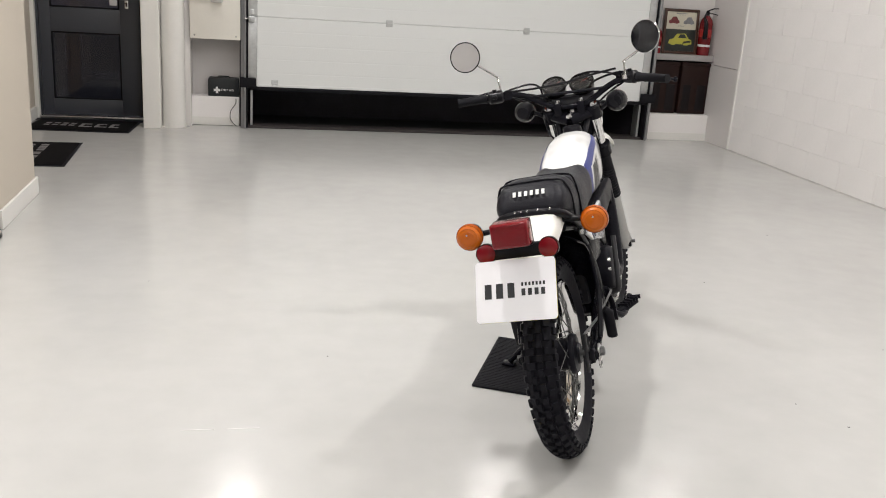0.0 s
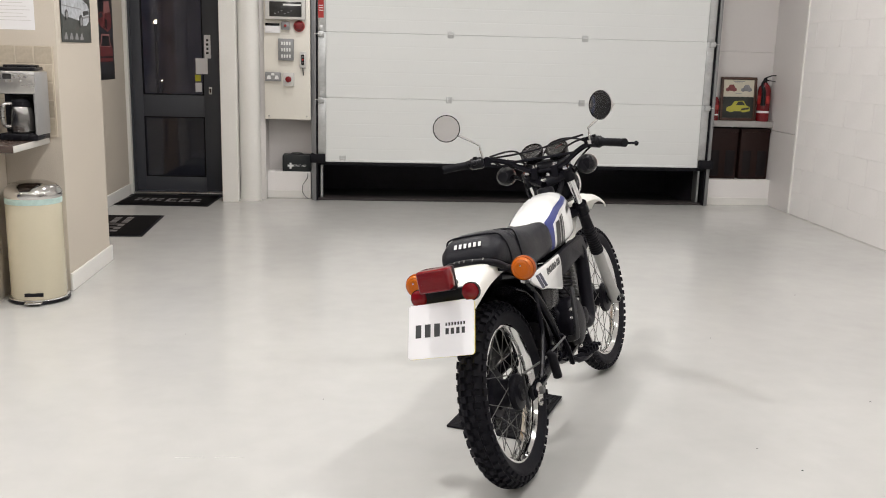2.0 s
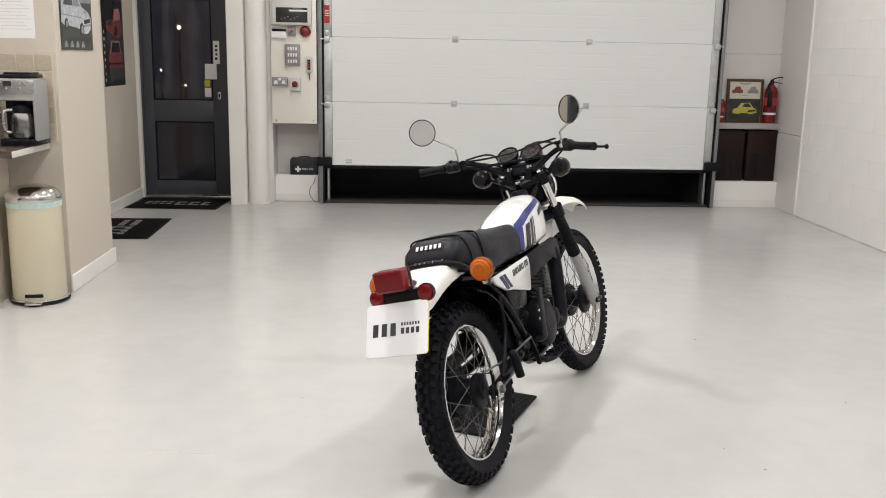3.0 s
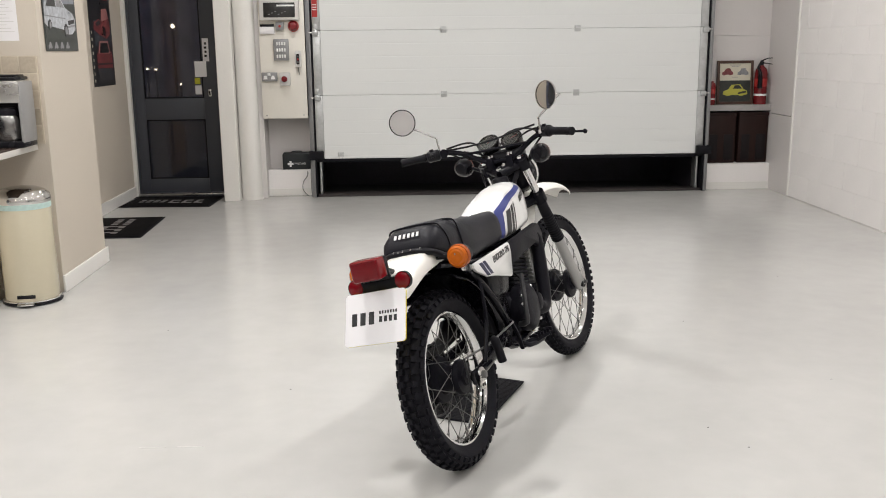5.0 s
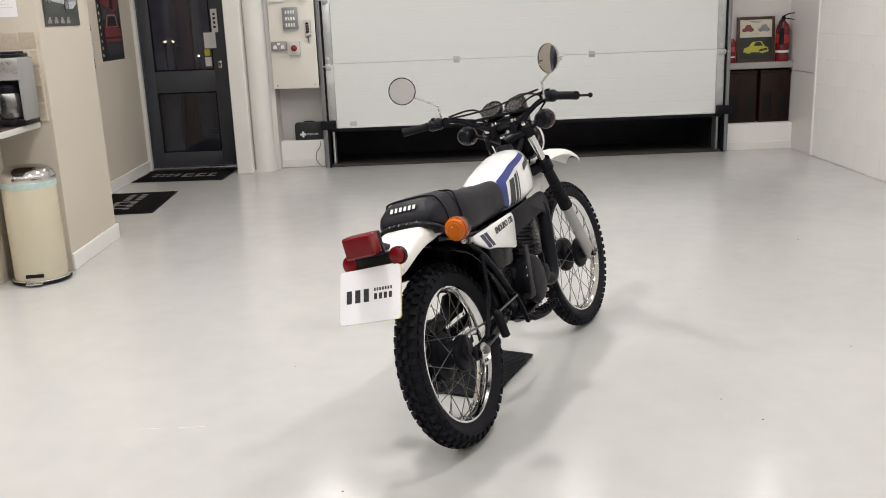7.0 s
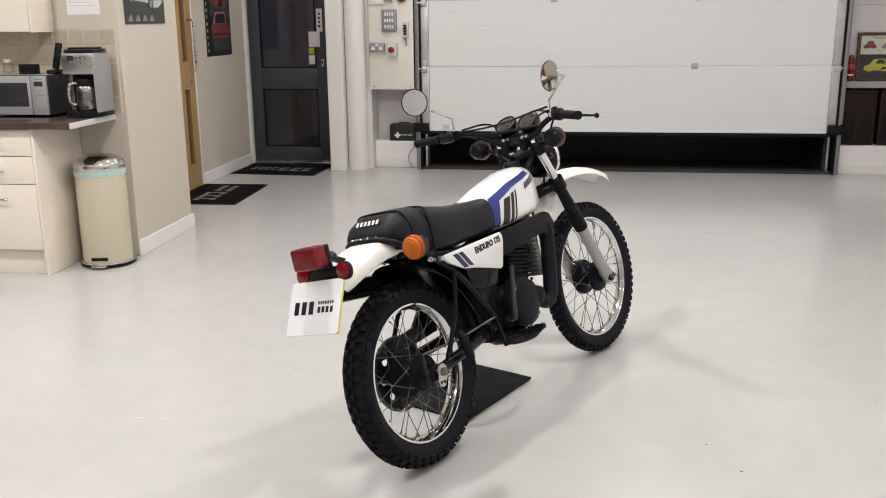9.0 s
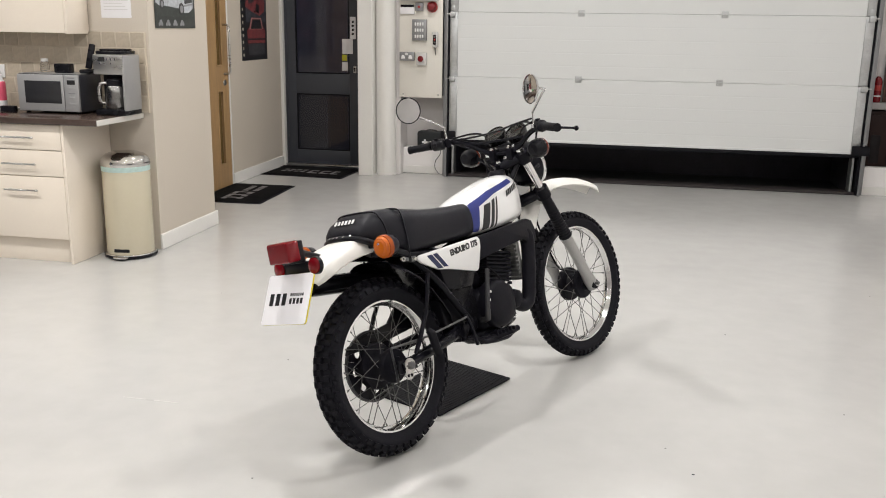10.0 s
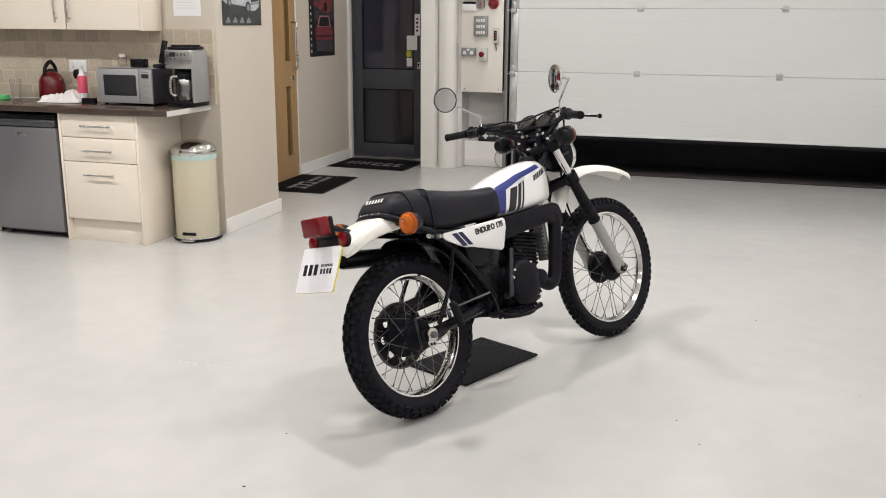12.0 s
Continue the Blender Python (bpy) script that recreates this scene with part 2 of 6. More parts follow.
def rounded(points, steps):
    """Points along a smooth curve through the given ones."""
    p = [Vector(q) for q in points]
    if steps <= 1 or len(p) < 3:
        return p
    out = []
    for i in range(len(p) - 1):
        a, b, c, d = p[max(i - 1, 0)], p[i], p[i + 1], p[min(i + 2, len(p) - 1)]
        for k in range(steps):
            t = k / steps
            out.append(0.5 * (2 * b + (c - a) * t + (2 * a - 5 * b + 4 * c - d) * t * t + (3 * b - a - 3 * c + d) * t ** 3))
    return out + [p[-1]]


def tube(bm, points, r, seg=10, steps=1, flat=1.0):
    """A round bar along points; r is one radius or one for each given point."""
    path = rounded(points, steps)
    n = len(path)
    radii = [r] * n if isinstance(r, (int, float)) else [float(q) for q in np.interp(np.linspace(0, len(r) - 1, n), range(len(r)), r)]
    rings, side = [], None
    for i, c in enumerate(path):
        d = (path[min(i + 1, n - 1)] - path[max(i - 1, 0)]).normalized()
        if side is None:
            side = d.orthogonal().normalized()
        side = (side - d * side.dot(d)).normalized()
        up = d.cross(side)
        rings.append([bm.verts.new(c + radii[i] * (math.cos(a) * side + flat * math.sin(a) * up)) for a in (2 * math.pi * k / seg for k in range(seg))])
    for a, b in zip(rings, rings[1:]):
        for k in range(seg):
            bm.faces.new((a[k], a[(k + 1) % seg], b[(k + 1) % seg], b[k]))
    bm.faces.new(rings[0][::-1])
    bm.faces.new(rings[-1])
    return bm


def lathe(bm, profile, m=None, seg=32, close=False):
    """A body turned about its z axis from (radius, height) pairs, set at the pose m."""
    m = m or Matrix()
    rings = []
    for r, z in profile:
        if r < 1e-6:
            rings.append([bm.verts.new(m @ Vector((0, 0, z)))])
        else:
            rings.append([bm.verts.new(m @ Vector((r * math.cos(a), r * math.sin(a), z))) for a in (2 * math.pi * k / seg for k in range(seg))])
    pairs = list(zip(rings, rings[1:])) + ([(rings[-1], rings[0])] if close else [])
    for a, b in pairs:
        for k in range(seg):
            q = [a[k % len(a)], a[(k + 1) % len(a)], b[(k + 1) % len(b)], b[k % len(b)]]
            q = [v for i, v in enumerate(q) if v not in q[:i]]
            if len(q) > 2:
                bm.faces.new(q)
    return bm


def prism(bm, outline, lo, hi, axis="y", bevel=0.0):
    """A flat shape of some thickness: outline in the two other axes, from lo to hi along the axis."""
    tmp = bmesh.new()
    put = {"x": lambda a, b, c: (c, a, b), "y": lambda a, b, c: (a, c, b), "z": lambda a, b, c: (a, b, c)}[axis]
    low, high = ([tmp.verts.new(put(a, b, c)) for a, b in outline] for c in (lo, hi))
    n = len(outline)
    tmp.faces.new(low[::-1])
    tmp.faces.new(high)
    for i in range(n):
        tmp.faces.new((low[i], low[(i + 1) % n], high[(i + 1) % n], high[i]))
    bmesh.ops.recalc_face_normals(tmp, faces=tmp.faces[:])
    if bevel:
        bmesh.ops.bevel(tmp, geom=tmp.edges[:], offset=bevel, segments=2, profile=0.5, affect="EDGES")
    merge(bm, tmp)
    return bm


def loft(bm, rings, cap=True):
    made = [[bm.verts.new(p) for p in ring] for ring in rings]
    n = len(made[0])
    for a, b in zip(made, made[1:]):
        for k in range(n):
            bm.faces.new((a[k], a[(k + 1) % n], b[(k + 1) % n], b[k]))
    if cap:
        bm.faces.new(made[0][::-1])
        bm.faces.new(made[-1])
    return bm


def finish(bm, name, material, smooth=True, angle=40):
    bmesh.ops.recalc_face_normals(bm, faces=bm.faces[:])
    me = bpy.data.meshes.new(name)
    if smooth:
        limit = radians(angle)
        for f in bm.faces:
            f.smooth = True
        for e in bm.edges:
            if len(e.link_faces) == 2 and e.calc_face_angle(0) > limit:
                e.smooth = False
    bm.to_mesh(me)
    bm.free()
    me.materials.append(material)
    return me


def part(name, bm, material, parent, label="", smooth=True):
    """Links a bmesh, or a mesh, as one object under a thing or a part."""
    me = bm if isinstance(bm, bpy.types.Mesh) else finish(bm, name, material, smooth)
    ob = new(name, me)
    ob.parent = parent
    return tagged(ob, label)


def thing(name, label, category, m=None, group=""):
    ob = new(name)
    ob.empty_display_size = 0.1
    ob.matrix_basis = m or Matrix()
    return tagged(ob, label, category, group)


def single(name, bm, material, label, category, m=None, group="", smooth=True):
    """A thing of one mesh."""
    ob = new(name, finish(bm, name, material, smooth))
    ob.matrix_basis = m or Matrix()
    return tagged(ob, label, category, group)


def setting(name, bm, material, label="", smooth=False):
    return tagged(new(name, finish(bm, name, material, smooth)), label, kind="structure")


def lettering(name, text, size, material, parent, m, depth=0.0006, width=None, bold=0.0):
    """Raised letters of the built-in font as a mesh, centred at the pose m."""
    curve = bpy.data.curves.new(name, "FONT")
    curve.body, curve.size, curve.extrude, curve.align_x, curve.align_y = text, size, depth, "CENTER", "CENTER"
    curve.offset = bold
    tmp = new(name, curve)
    bpy.context.view_layer.update()
    me = bpy.data.meshes.new_from_object(tmp.evaluated_get(bpy.context.evaluated_depsgraph_get()))
    bpy.data.objects.remove(tmp)
    if width:
        xs = [v.co.x for v in me.vertices]
        k = width / (max(xs) - min(xs))
        for v in me.vertices:
            v.co.x *= k
    me.materials.clear()
    me.materials.append(material)
    ob = new(name, me)
    ob.parent, ob.matrix_basis = parent, m
    return ob


B = bmesh.new

# ---- the building ----
setting("floor", box(B(), (-6, -4.5, -0.15), (4.6, 8.72, 0)), FLOOR, "pale grey glossy poured resin floor with faint scuffs")
setting("ground", box(B(), (-40, 8.72, -0.30), (40, 60, -0.06)), ASPHALT, "dark asphalt yard outside at night")
setting("ceiling", box(B(), (-6, -4.5, CEILING), (4.6, 9.2, CEILING + 0.2)), CEIL, "white showroom ceiling")
setting("wall_south", box(B(), (-6, -4.7, 0), (4.6, -4.5, CEILING)), WHITE_WALL, "white painted showroom wall")
bm = box(B(), (-6.2, -4.5, 0), (-6, -2.6, CEILING))
box(bm, (-6.2, 4.3, 0), (-6, 5.34, CEILING))
box(bm, (-6.2, -2.6, 2.75), (-6, 4.3, CEILING))
setting("wall_west", bm, CREAM_WALL, "cream painted wall")
# unseen: glazing and a dark wall added so that the mirrors reflect dark
west = setting("window_west", box(B(), (-6.16, -2.6, 0.0), (-6.04, 4.3, 0.09)), GREY_ALU, "unseen anthracite glazing added to darken the mirror reflections")
for k in range(6):
    y = -2.57 + 1.368 * k
    part("mullion", box(B(), (-6.15, y - 0.03, 0.09), (-6.05, y + 0.03, 2.75), 0.004), GREY_ALU, west)
    if k < 5:
        part("pane", box(B(), (-6.106, y + 0.03, 0.09), (-6.094, y + 1.338, 2.75)), PANE, west)
setting("unseen_dark_wall", box(B(), (-9.2, -2.8, -0.05), (-9.0, 4.5, CEILING)), mat("mirror_dark_backing", (0.05, 0.045, 0.04), 0.8, var=0.2, scale=1.5, bump=0.02), "unseen dark wall added behind the glazing for the mirrors")

# north wall: cladding behind the board, the shutter opening, the alcove
bm = box(B(), (-0.86, 8.90, 0), (-0.42, 9.15, CEILING))
box(bm, (-0.42, 8.90, 2.75), (3.58, 9.15, CEILING))
box(bm, (3.58, 8.87, 1.529), (4.6, 9.15, CEILING))
box(bm, (3.58, 8.87, 0.80), (4.6, 9.15, 1.527))
box(bm, (3.58, 9.02, 0), (4.6, 9.15, 0.80))
wall_north = setting("wall_north", bm, CLADDING, "pale grey insulated cladding wall")
bm = box(B(), (-0.86, 8.745, 0), (-0.42, 8.90, 0.262), 0.008)
setting("plinth_1", bm, WHITE_WALL, "white painted masonry plinth")
bm = box(B(), (3.57, 8.69, 0), (4.225, 9.02, 0.258), 0.008)
setting("plinth_2", bm, WHITE_WALL, "white painted masonry plinth")
bm = box(B(), (-0.862, 8.738, 0), (-0.42, 8.745, 0.075), 0.002)
setting("baseboard_1", bm, WHITE_TRIM)
bm = box(B(), (3.572, 8.683, 0), (4.223, 8.69, 0.075), 0.002)
setting("baseboard_2", bm, WHITE_TRIM)

# the boxed post beside the glazed door
bm = box(B(), (-1.235, 8.45, 0), (-1.085, 9.15, CEILING), 0.006)
setting("door_surround", bm, WHITE_TRIM, "white painted boxed door surround")
bm = B()
outline = [(-1.085 + 0.0, 8.95)] + [(-0.985 + 0.1 * math.cos(a), 8.60 + 0.1 * math.sin(a)) for a in [radians(180 + 10 * k) for k in range(19)]] + [(-0.885, 8.95)]
prism(bm, outline, 0, CEILING, "z")
setting("column", bm, WHITE_TRIM, "white painted rounded steel column casing", smooth=True)
setting("trim_3", box(B(), (-0.886, 8.62, 0), (-0.840, 8.90, CEILING), 0.004), CLADDING, "pale filler strip beside the column")
setting("trim_1", box(B(), (-1.09, 8.54, 0), (-0.88, 8.62, 0.012), 0.003), WHITE_TRIM)
setting("lintel", box(B(), (-2.45, 8.90, 2.12), (-1.235, 9.15, CEILING)), WHITE_TRIM, "white wall over the glazed door")

# corridor wall with the oak door, the thick end wall, the kitchen back wall
KY = 5.105
bm = box(B(), (-2.45, 5.925, 0), (-2.20, 6.70, CEILING))
box(bm, (-2.45, 6.70, 2.06), (-2.20, 7.585, CEILING))
box(bm, (-2.45, 7.585, 0), (-2.20, 9.15, CEILING))
setting("wall_corridor", bm, CREAM_WALL, "cream painted corridor wall")
setting("wall_nib", box(B(), (-2.45, KY, 0), (-1.584, 5.925, CEILING), 0.004), CREAM_WALL, "cream painted end wall")
setting("wall_kitchen", box(B(), (-6, KY, 0), (-2.45, 5.34, CEILING)), CREAM_WALL, "cream painted kitchen wall")


def skirting(name, lo, hi):
    setting(name, box(B(), lo, hi, 0.005), WHITE_TRIM, "pale cream skirting board")


skirting("baseboard_3", (-1.584, KY - 0.012, 0), (-1.568, 5.941, 0.105))
skirting("baseboard_4", (-2.20, 5.925, 0), (-1.584, 5.941, 0.105))
skirting("baseboard_5", (-2.20, 7.59, 0), (-2.182, 8.84, 0.105))

# right-hand wall: side panel of the alcove, corner bead, core behind the blocks
RIGHT = 4.222
bm = box(B(), (RIGHT, 8.215, 0.762), (4.6, 9.02, CEILING), 0.002)
box(bm, (RIGHT, 8.215, 0), (4.6, 9.02, 0.757), 0.002)
setting("wall_pier", bm, CLADDING, "pale grey boarded pier beside the alcove")
setting("trim_2", box(B(), (RIGHT - 0.012, 8.19, 0), (RIGHT + 0.03, 8.217, CEILING), 0.005), WHITE_TRIM, "white corner trim")
wall_east = setting("wall_east", box(B(), (RIGHT + 0.0042, -4.5, 0), (4.6, 8.19, CEILING)), WHITE_WALL, "white painted concrete block wall")

# thin grey strip that marks the edge between wall and floor
setting("trim_4", box(B(), (RIGHT - 0.009, -4.5, 0), (RIGHT + 0.004, 8.19, 0.007), 0.002), mat("grey_foot_strip", (0.58, 0.56, 0.54), 0.7, var=0.3, scale=6, fine=40), "thin grey strip along the foot of the wall")

setting("trim_5", box(B(), (-2.200, 8.845, 0), (-2.166, 8.905, 2.12), 0.003), WHITE_TRIM, "white trim beside the glazed door")

# oak door in its lining
oak = tagged(new("door_1"), "closed oak veneer door with slim vision panels", "door", kind="structure")
bm = B()
for lo, hi in (((6.745, 0.006), (7.32, 2.03)), ((7.44, 0.006), (7.558, 2.03)), ((7.32, 0.006), (7.44, 0.215)), ((7.32, 0.885), (7.44, 1.10)), ((7.32, 1.93), (7.44, 2.03))):
    box(bm, (-2.235, lo[0], lo[1]), (-2.19, hi[0], hi[1]))
part("leaf", bm, OAK, oak, smooth=False)
for z0, z1 in ((0.215, 0.885), (1.10, 1.93)):
    bm = B()
    for a, b in (((7.32, z0), (7.332, z1)), ((7.428, z0), (7.44, z1)), ((7.332, z0), (7.428, z0 + 0.012)), ((7.332, z1 - 0.012), (7.428, z1))):
        box(bm, (-2.195, a[0], a[1]), (-2.186, b[0], b[1]), 0.002)
    bead = part("glazing_bead", bm, OAK, oak)
    part("vision_panel", box(B(), (-2.216, 7.33, z0 + 0.01), (-2.210, 7.43, z1 - 0.01)), mat("oak_dark_glass", (0.16, 0.10, 0.04), 0.12, var=0.05, bump=0), oak, "dim amber wired glass")
bm = tube(B(), [(-2.19, 7.472, 1.03), (-2.145, 7.472, 1.03), (-2.13, 7.472, 1.05), (-2.13, 7.472, 1.44), (-2.145, 7.472, 1.46), (-2.19, 7.472, 1.46)], 0.010, 12)
part("pull_handle", bm, STEEL, oak, "long brushed steel pull handle")
part("keyhole", lathe(B(), [(0, 0), (0.024, 0), (0.026, -0.003), (0.026, -0.008)], pose(-2.182, 7.472, 0.95, 0, 90, 0), 20), STEEL, oak)
bm = box(B(), (-2.22, 7.562, 0), (-2.185, 7.585, 2.06), 0.004)
box(bm, (-2.22, 6.70, 0), (-2.175, 6.742, 2.06), 0.004)
box(bm, (-2.22, 6.742, 2.033), (-2.175, 7.562, 2.06), 0.004)
part("door_lining", bm, WHITE_TRIM, oak, "white painted lining")

# glazed aluminium door
GX0, GX1, GY = -2.195, -1.255, 8.93
door = tagged(new("door_2"), "anthracite aluminium glazed entrance door, closed", "door", kind="structure")
bm = B()
for lo, hi in (((GX0, 0.0), (GX0 + 0.05, 2.12)), ((GX1 - 0.03, 0.0), (GX1 + 0.02, 2.12)), ((GX0 + 0.05, 2.06), (GX1 - 0.03, 2.12))):
    box(bm, (lo[0], GY - 0.02, lo[1]), (hi[0], GY + 0.05, hi[1]), 0.003)
part("outer_frame", bm, GREY_ALU, door)
LX0, LX1 = GX0 + 0.056, GX1 - 0.036
PX0, PX1 = -2.048, -1.462
bm = B()
for lo, hi in (((LX0, 0.03), (PX0, 2.055)), ((PX1, 0.03), (LX1, 2.055)), ((PX0, 0.03), (PX1, 0.17)), ((PX0, 0.765), (PX1, 0.972)), ((PX0, 1.95), (PX1, 2.055))):
    box(bm, (lo[0], GY - 0.03, lo[1]), (hi[0], GY + 0.03, hi[1]), 0.003)
part("leaf_frame", bm, GREY_ALU, door)
for z0, z1 in ((0.17, 0.765), (0.972, 1.95)):
    bm = B()
    a, b = PX0, PX1
    for lo, hi in (((a, z0), (a + 0.014, z1)), ((b - 0.014, z0), (b, z1)), ((a, z0), (b, z0 + 0.014)), ((a, z1 - 0.014), (b, z1))):
        box(bm, (lo[0], GY - 0.022, lo[1]), (hi[0], GY - 0.006, hi[1]), 0.002)
    part("glazing_gasket", bm, DARK_RUBBER, door)
    pane = part("pane", box(B(), (a, GY - 0.003, z0), (b, GY + 0.003, z1)), PANE, door, "dark glass pane")
    pane.visible_shadow = False
sign = part("door_sign", box(B(), (-1.449, GY - 0.0345, 1.331), (-1.388, GY - 0.0305, 1.553), 0.001), PAPER, door, "white upright sign with dark print")
for k in range(4):
    part("print_bar", box(B(), (-1.432 + 0.004 * (k % 2), GY - 0.0352, 1.372 + 0.040 * k), (-1.408, GY - 0.0344, 1.394 + 0.040 * k)), BLACK_DECAL, sign)
part("notice", box(B(), (-1.535, GY - 0.0355, 1.181), (-1.420, GY - 0.0320, 1.331), 0.001), PAPER, door, "white paper notice")
part("sticker", box(B(), (-1.548, GY - 0.0065, 1.110), (-1.494, GY - 0.0035, 1.171), 0.001), STICKER_YELLOW, door, "yellow safety sticker")
part("sticker", box(B(), (-1.548, GY - 0.0065, 1.008), (-1.485, GY - 0.0035, 1.096), 0.001), PAPER, door, "white sticker")
bm = box(B(), (-1.415, GY - 0.042, 0.988), (-1.385, GY - 0.03, 1.058), 0.004)
part("lock_plate", bm, STEEL, door, "small steel lock plate")
part("lock_slot", box(B(), (-1.406, GY - 0.0435, 1.003), (-1.394, GY - 0.0418, 1.043)), BLACK_PLASTIC, door)
part("threshold", box(B(), (GX0, GY - 0.07, 0), (GX1, GY + 0.06, 0.022), 0.004), STEEL, door, "bare metal threshold strip")

# sectional shutter, half a step open, with its tracks
SX0, SX1, SY, SZ0, SH = -0.34, 3.495, 8.60, 0.385, 0.612
shutter = tagged(new("sectional_door"), "white ribbed sectional garage door standing slightly open", "garage door", kind="structure")
for k in range(4):
    z0 = SZ0 + SH * k
    bm = B()
    outline = [(SY + 0.042, z0 + 0.001), (SY + 0.003, z0 + 0.001), (SY, z0 + 0.004)]
    for j in range(1, 5):
        zc = z0 + SH * j / 5
        outline += [(SY, zc - 0.007), (SY + 0.0006, zc - 0.003), (SY + 0.0006, zc + 0.003), (SY, zc + 0.007)]
    outline += [(SY, z0 + SH - 0.004), (SY + 0.003, z0 + SH - 0.001), (SY + 0.042, z0 + SH - 0.001)]
    prism(bm, outline, SX0 + 0.078, SX1 - 0.078, "x")
    part("door_section", bm, PANEL, shutter, smooth=False)
    for x0, x1 in ((SX0, SX0 + 0.076), (SX1 - 0.076, SX1)):
        part("end_stile", box(B(), (x0, SY - 0.003, z0 + 0.002), (x1, SY + 0.042, z0 + SH - 0.002), 0.002), GALV, shutter, "galvanised end stile")


def hinge(x, z, name="hinge"):
    ob = part(name, box(box(B(), (x - 0.030, SY - 0.005, z - 0.030), (x + 0.030, SY - 0.001, z + 0.030), 0.0015), (x - 0.030, SY - 0.012, z - 0.006), (x + 0.030, SY - 0.004, z + 0.006), 0.003), GALV, shutter, "galvanised leaf hinge")
    bm = B()
    for dx in (-0.018, 0.018):
        for dz in (-0.018, 0.018):
            lathe(bm, [(0, 0.004), (0.004, 0.003), (0.005, 0)], pose(x + dx, SY - 0.005, z + dz, 90, 0, 0), 8)
    part("rivets", bm, GALV, ob)


for z in (SZ0 + SH, SZ0 + 2 * SH, SZ0 + 3 * SH):
    hinge(0.915, z)
    hinge(2.213, z)
hinge(-0.105, SZ0 + 0.03, "bottom_bracket")
for z in (SZ0 + SH - 0.02, SZ0 + 2 * SH - 0.02, SZ0 + 3 * SH - 0.02):
    for x, s in ((SX0 + 0.03, -1), (SX1 - 0.03, 1)):
        bm = box(B(), (x - 0.028, SY - 0.045, z - 0.028), (x + 0.028, SY - 0.004, z + 0.022), 0.006)
        r = part("roller_bracket", bm, GALV, shutter, "galvanised roller bracket")
        part("roller_pin", tube(B(), [(x, SY - 0.03, z), (x + s * 0.060, SY - 0.03, z)], 0.006, 8), STEEL, r)
        part("roller_tab", box(B(), (x - 0.018, SY - 0.007, z + 0.035), (x + 0.018, SY - 0.003, z + 0.08), 0.002), GALV, r)
part("bottom_seal", box(B(), (SX0, SY - 0.004, SZ0 - 0.035), (SX1, SY + 0.05, SZ0), 0.008), DARK_RUBBER, shutter, "black rubber bottom seal")
part("bottom_rail", box(B(), (SX0 + 0.077, SY - 0.006, SZ0 - 0.002), (SX1 - 0.077, SY + 0.02, SZ0 + 0.020), 0.003), PANEL, shutter)
for x, s in ((SX0, -1), (SX1, 1)):
    part("buffer", box(B(), (min(x - 0.07 * s, x + 0.075 * s), SY - 0.05, SZ0 - 0.01), (max(x - 0.07 * s, x + 0.075 * s), SY + 0.03, SZ0 + 0.075), 0.010), DARK_RUBBER, shutter, "black rubber buffer block")
    bm = box(B(), (min(x + 0.002 * s, x + 0.018 * s), SY - 0.012, 0.004), (max(x + 0.002 * s, x + 0.018 * s), SY + 0.25, 2.7), 0.003)
    part("guide_seal", bm, DARK_RUBBER, shutter, "black rubber guide seal")
    bm = box(B(), (min(x + 0.018 * s, x + 0.034 * s), SY - 0.030, 0.002), (max(x + 0.018 * s, x + 0.034 * s), SY + 0.03, 2.7), 0.002)
    box(bm, (min(x + 0.034 * s, x + 0.065 * s), SY + 0.02, 0.002), (max(x + 0.034 * s, x + 0.065 * s), SY + 0.30, 2.7), 0.002)
    part("guide_track", bm, GREY_BOX, shutter, "galvanised vertical track")
    bm = box(B(), (min(x - 0.040 * s, x - 0.018 * s), SY + 0.06, 0.002), (max(x - 0.040 * s, x - 0.018 * s), SY + 0.20, 2.7), 0.003)
    part("jamb_angle", bm, GALV, shutter)
part("warning_label", box(B(), (SX0 + 0.004, SY - 0.0052, 1.735), (SX0 + 0.056, SY - 0.0034, 1.90)), RED_PLASTIC, shutter, "red warning label")
bm = B()
for i in range(3):
    box(bm, (SX0 + 0.010, SY - 0.0062, 1.80 + 0.022 * i), (SX0 + 0.050, SY - 0.0050, 1.807 + 0.022 * i))
part("label_bars", bm, WHITE_DECAL, shutter)
setting("threshold", box(B(), (SX0 - 0.02, 8.63, 0.0), (SX1 + 0.02, 8.80, 0.024), 0.006), THRESHOLD, "dark rubber threshold strip")
# added boards, soffit and reveals: their near-black colour stands for the unlit gap
outer = tagged(new("outer_shutter"), "dark boards added behind the opening, standing for the dark outside", "outer door", kind="structure")
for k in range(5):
    part("gap_board", box(B(), (SX0 - 0.1, 9.845, -0.06 + 0.56 * k), (SX1 + 0.1, 9.875, 0.498 + 0.56 * k), 0.002), GAP_DARK, outer)
setting("gap_soffit", box(B(), (-0.42, 9.15, 2.60), (3.57, 9.90, 2.75)), GAP_DARK)
setting("reveal_1", box(B(), (-0.42, 8.90, -0.06), (-0.36, 9.90, 2.75)), GAP_DARK)
setting("reveal_2", box(B(), (3.52, 8.70, -0.06), (3.57, 9.90, 2.75)), GAP_DARK)

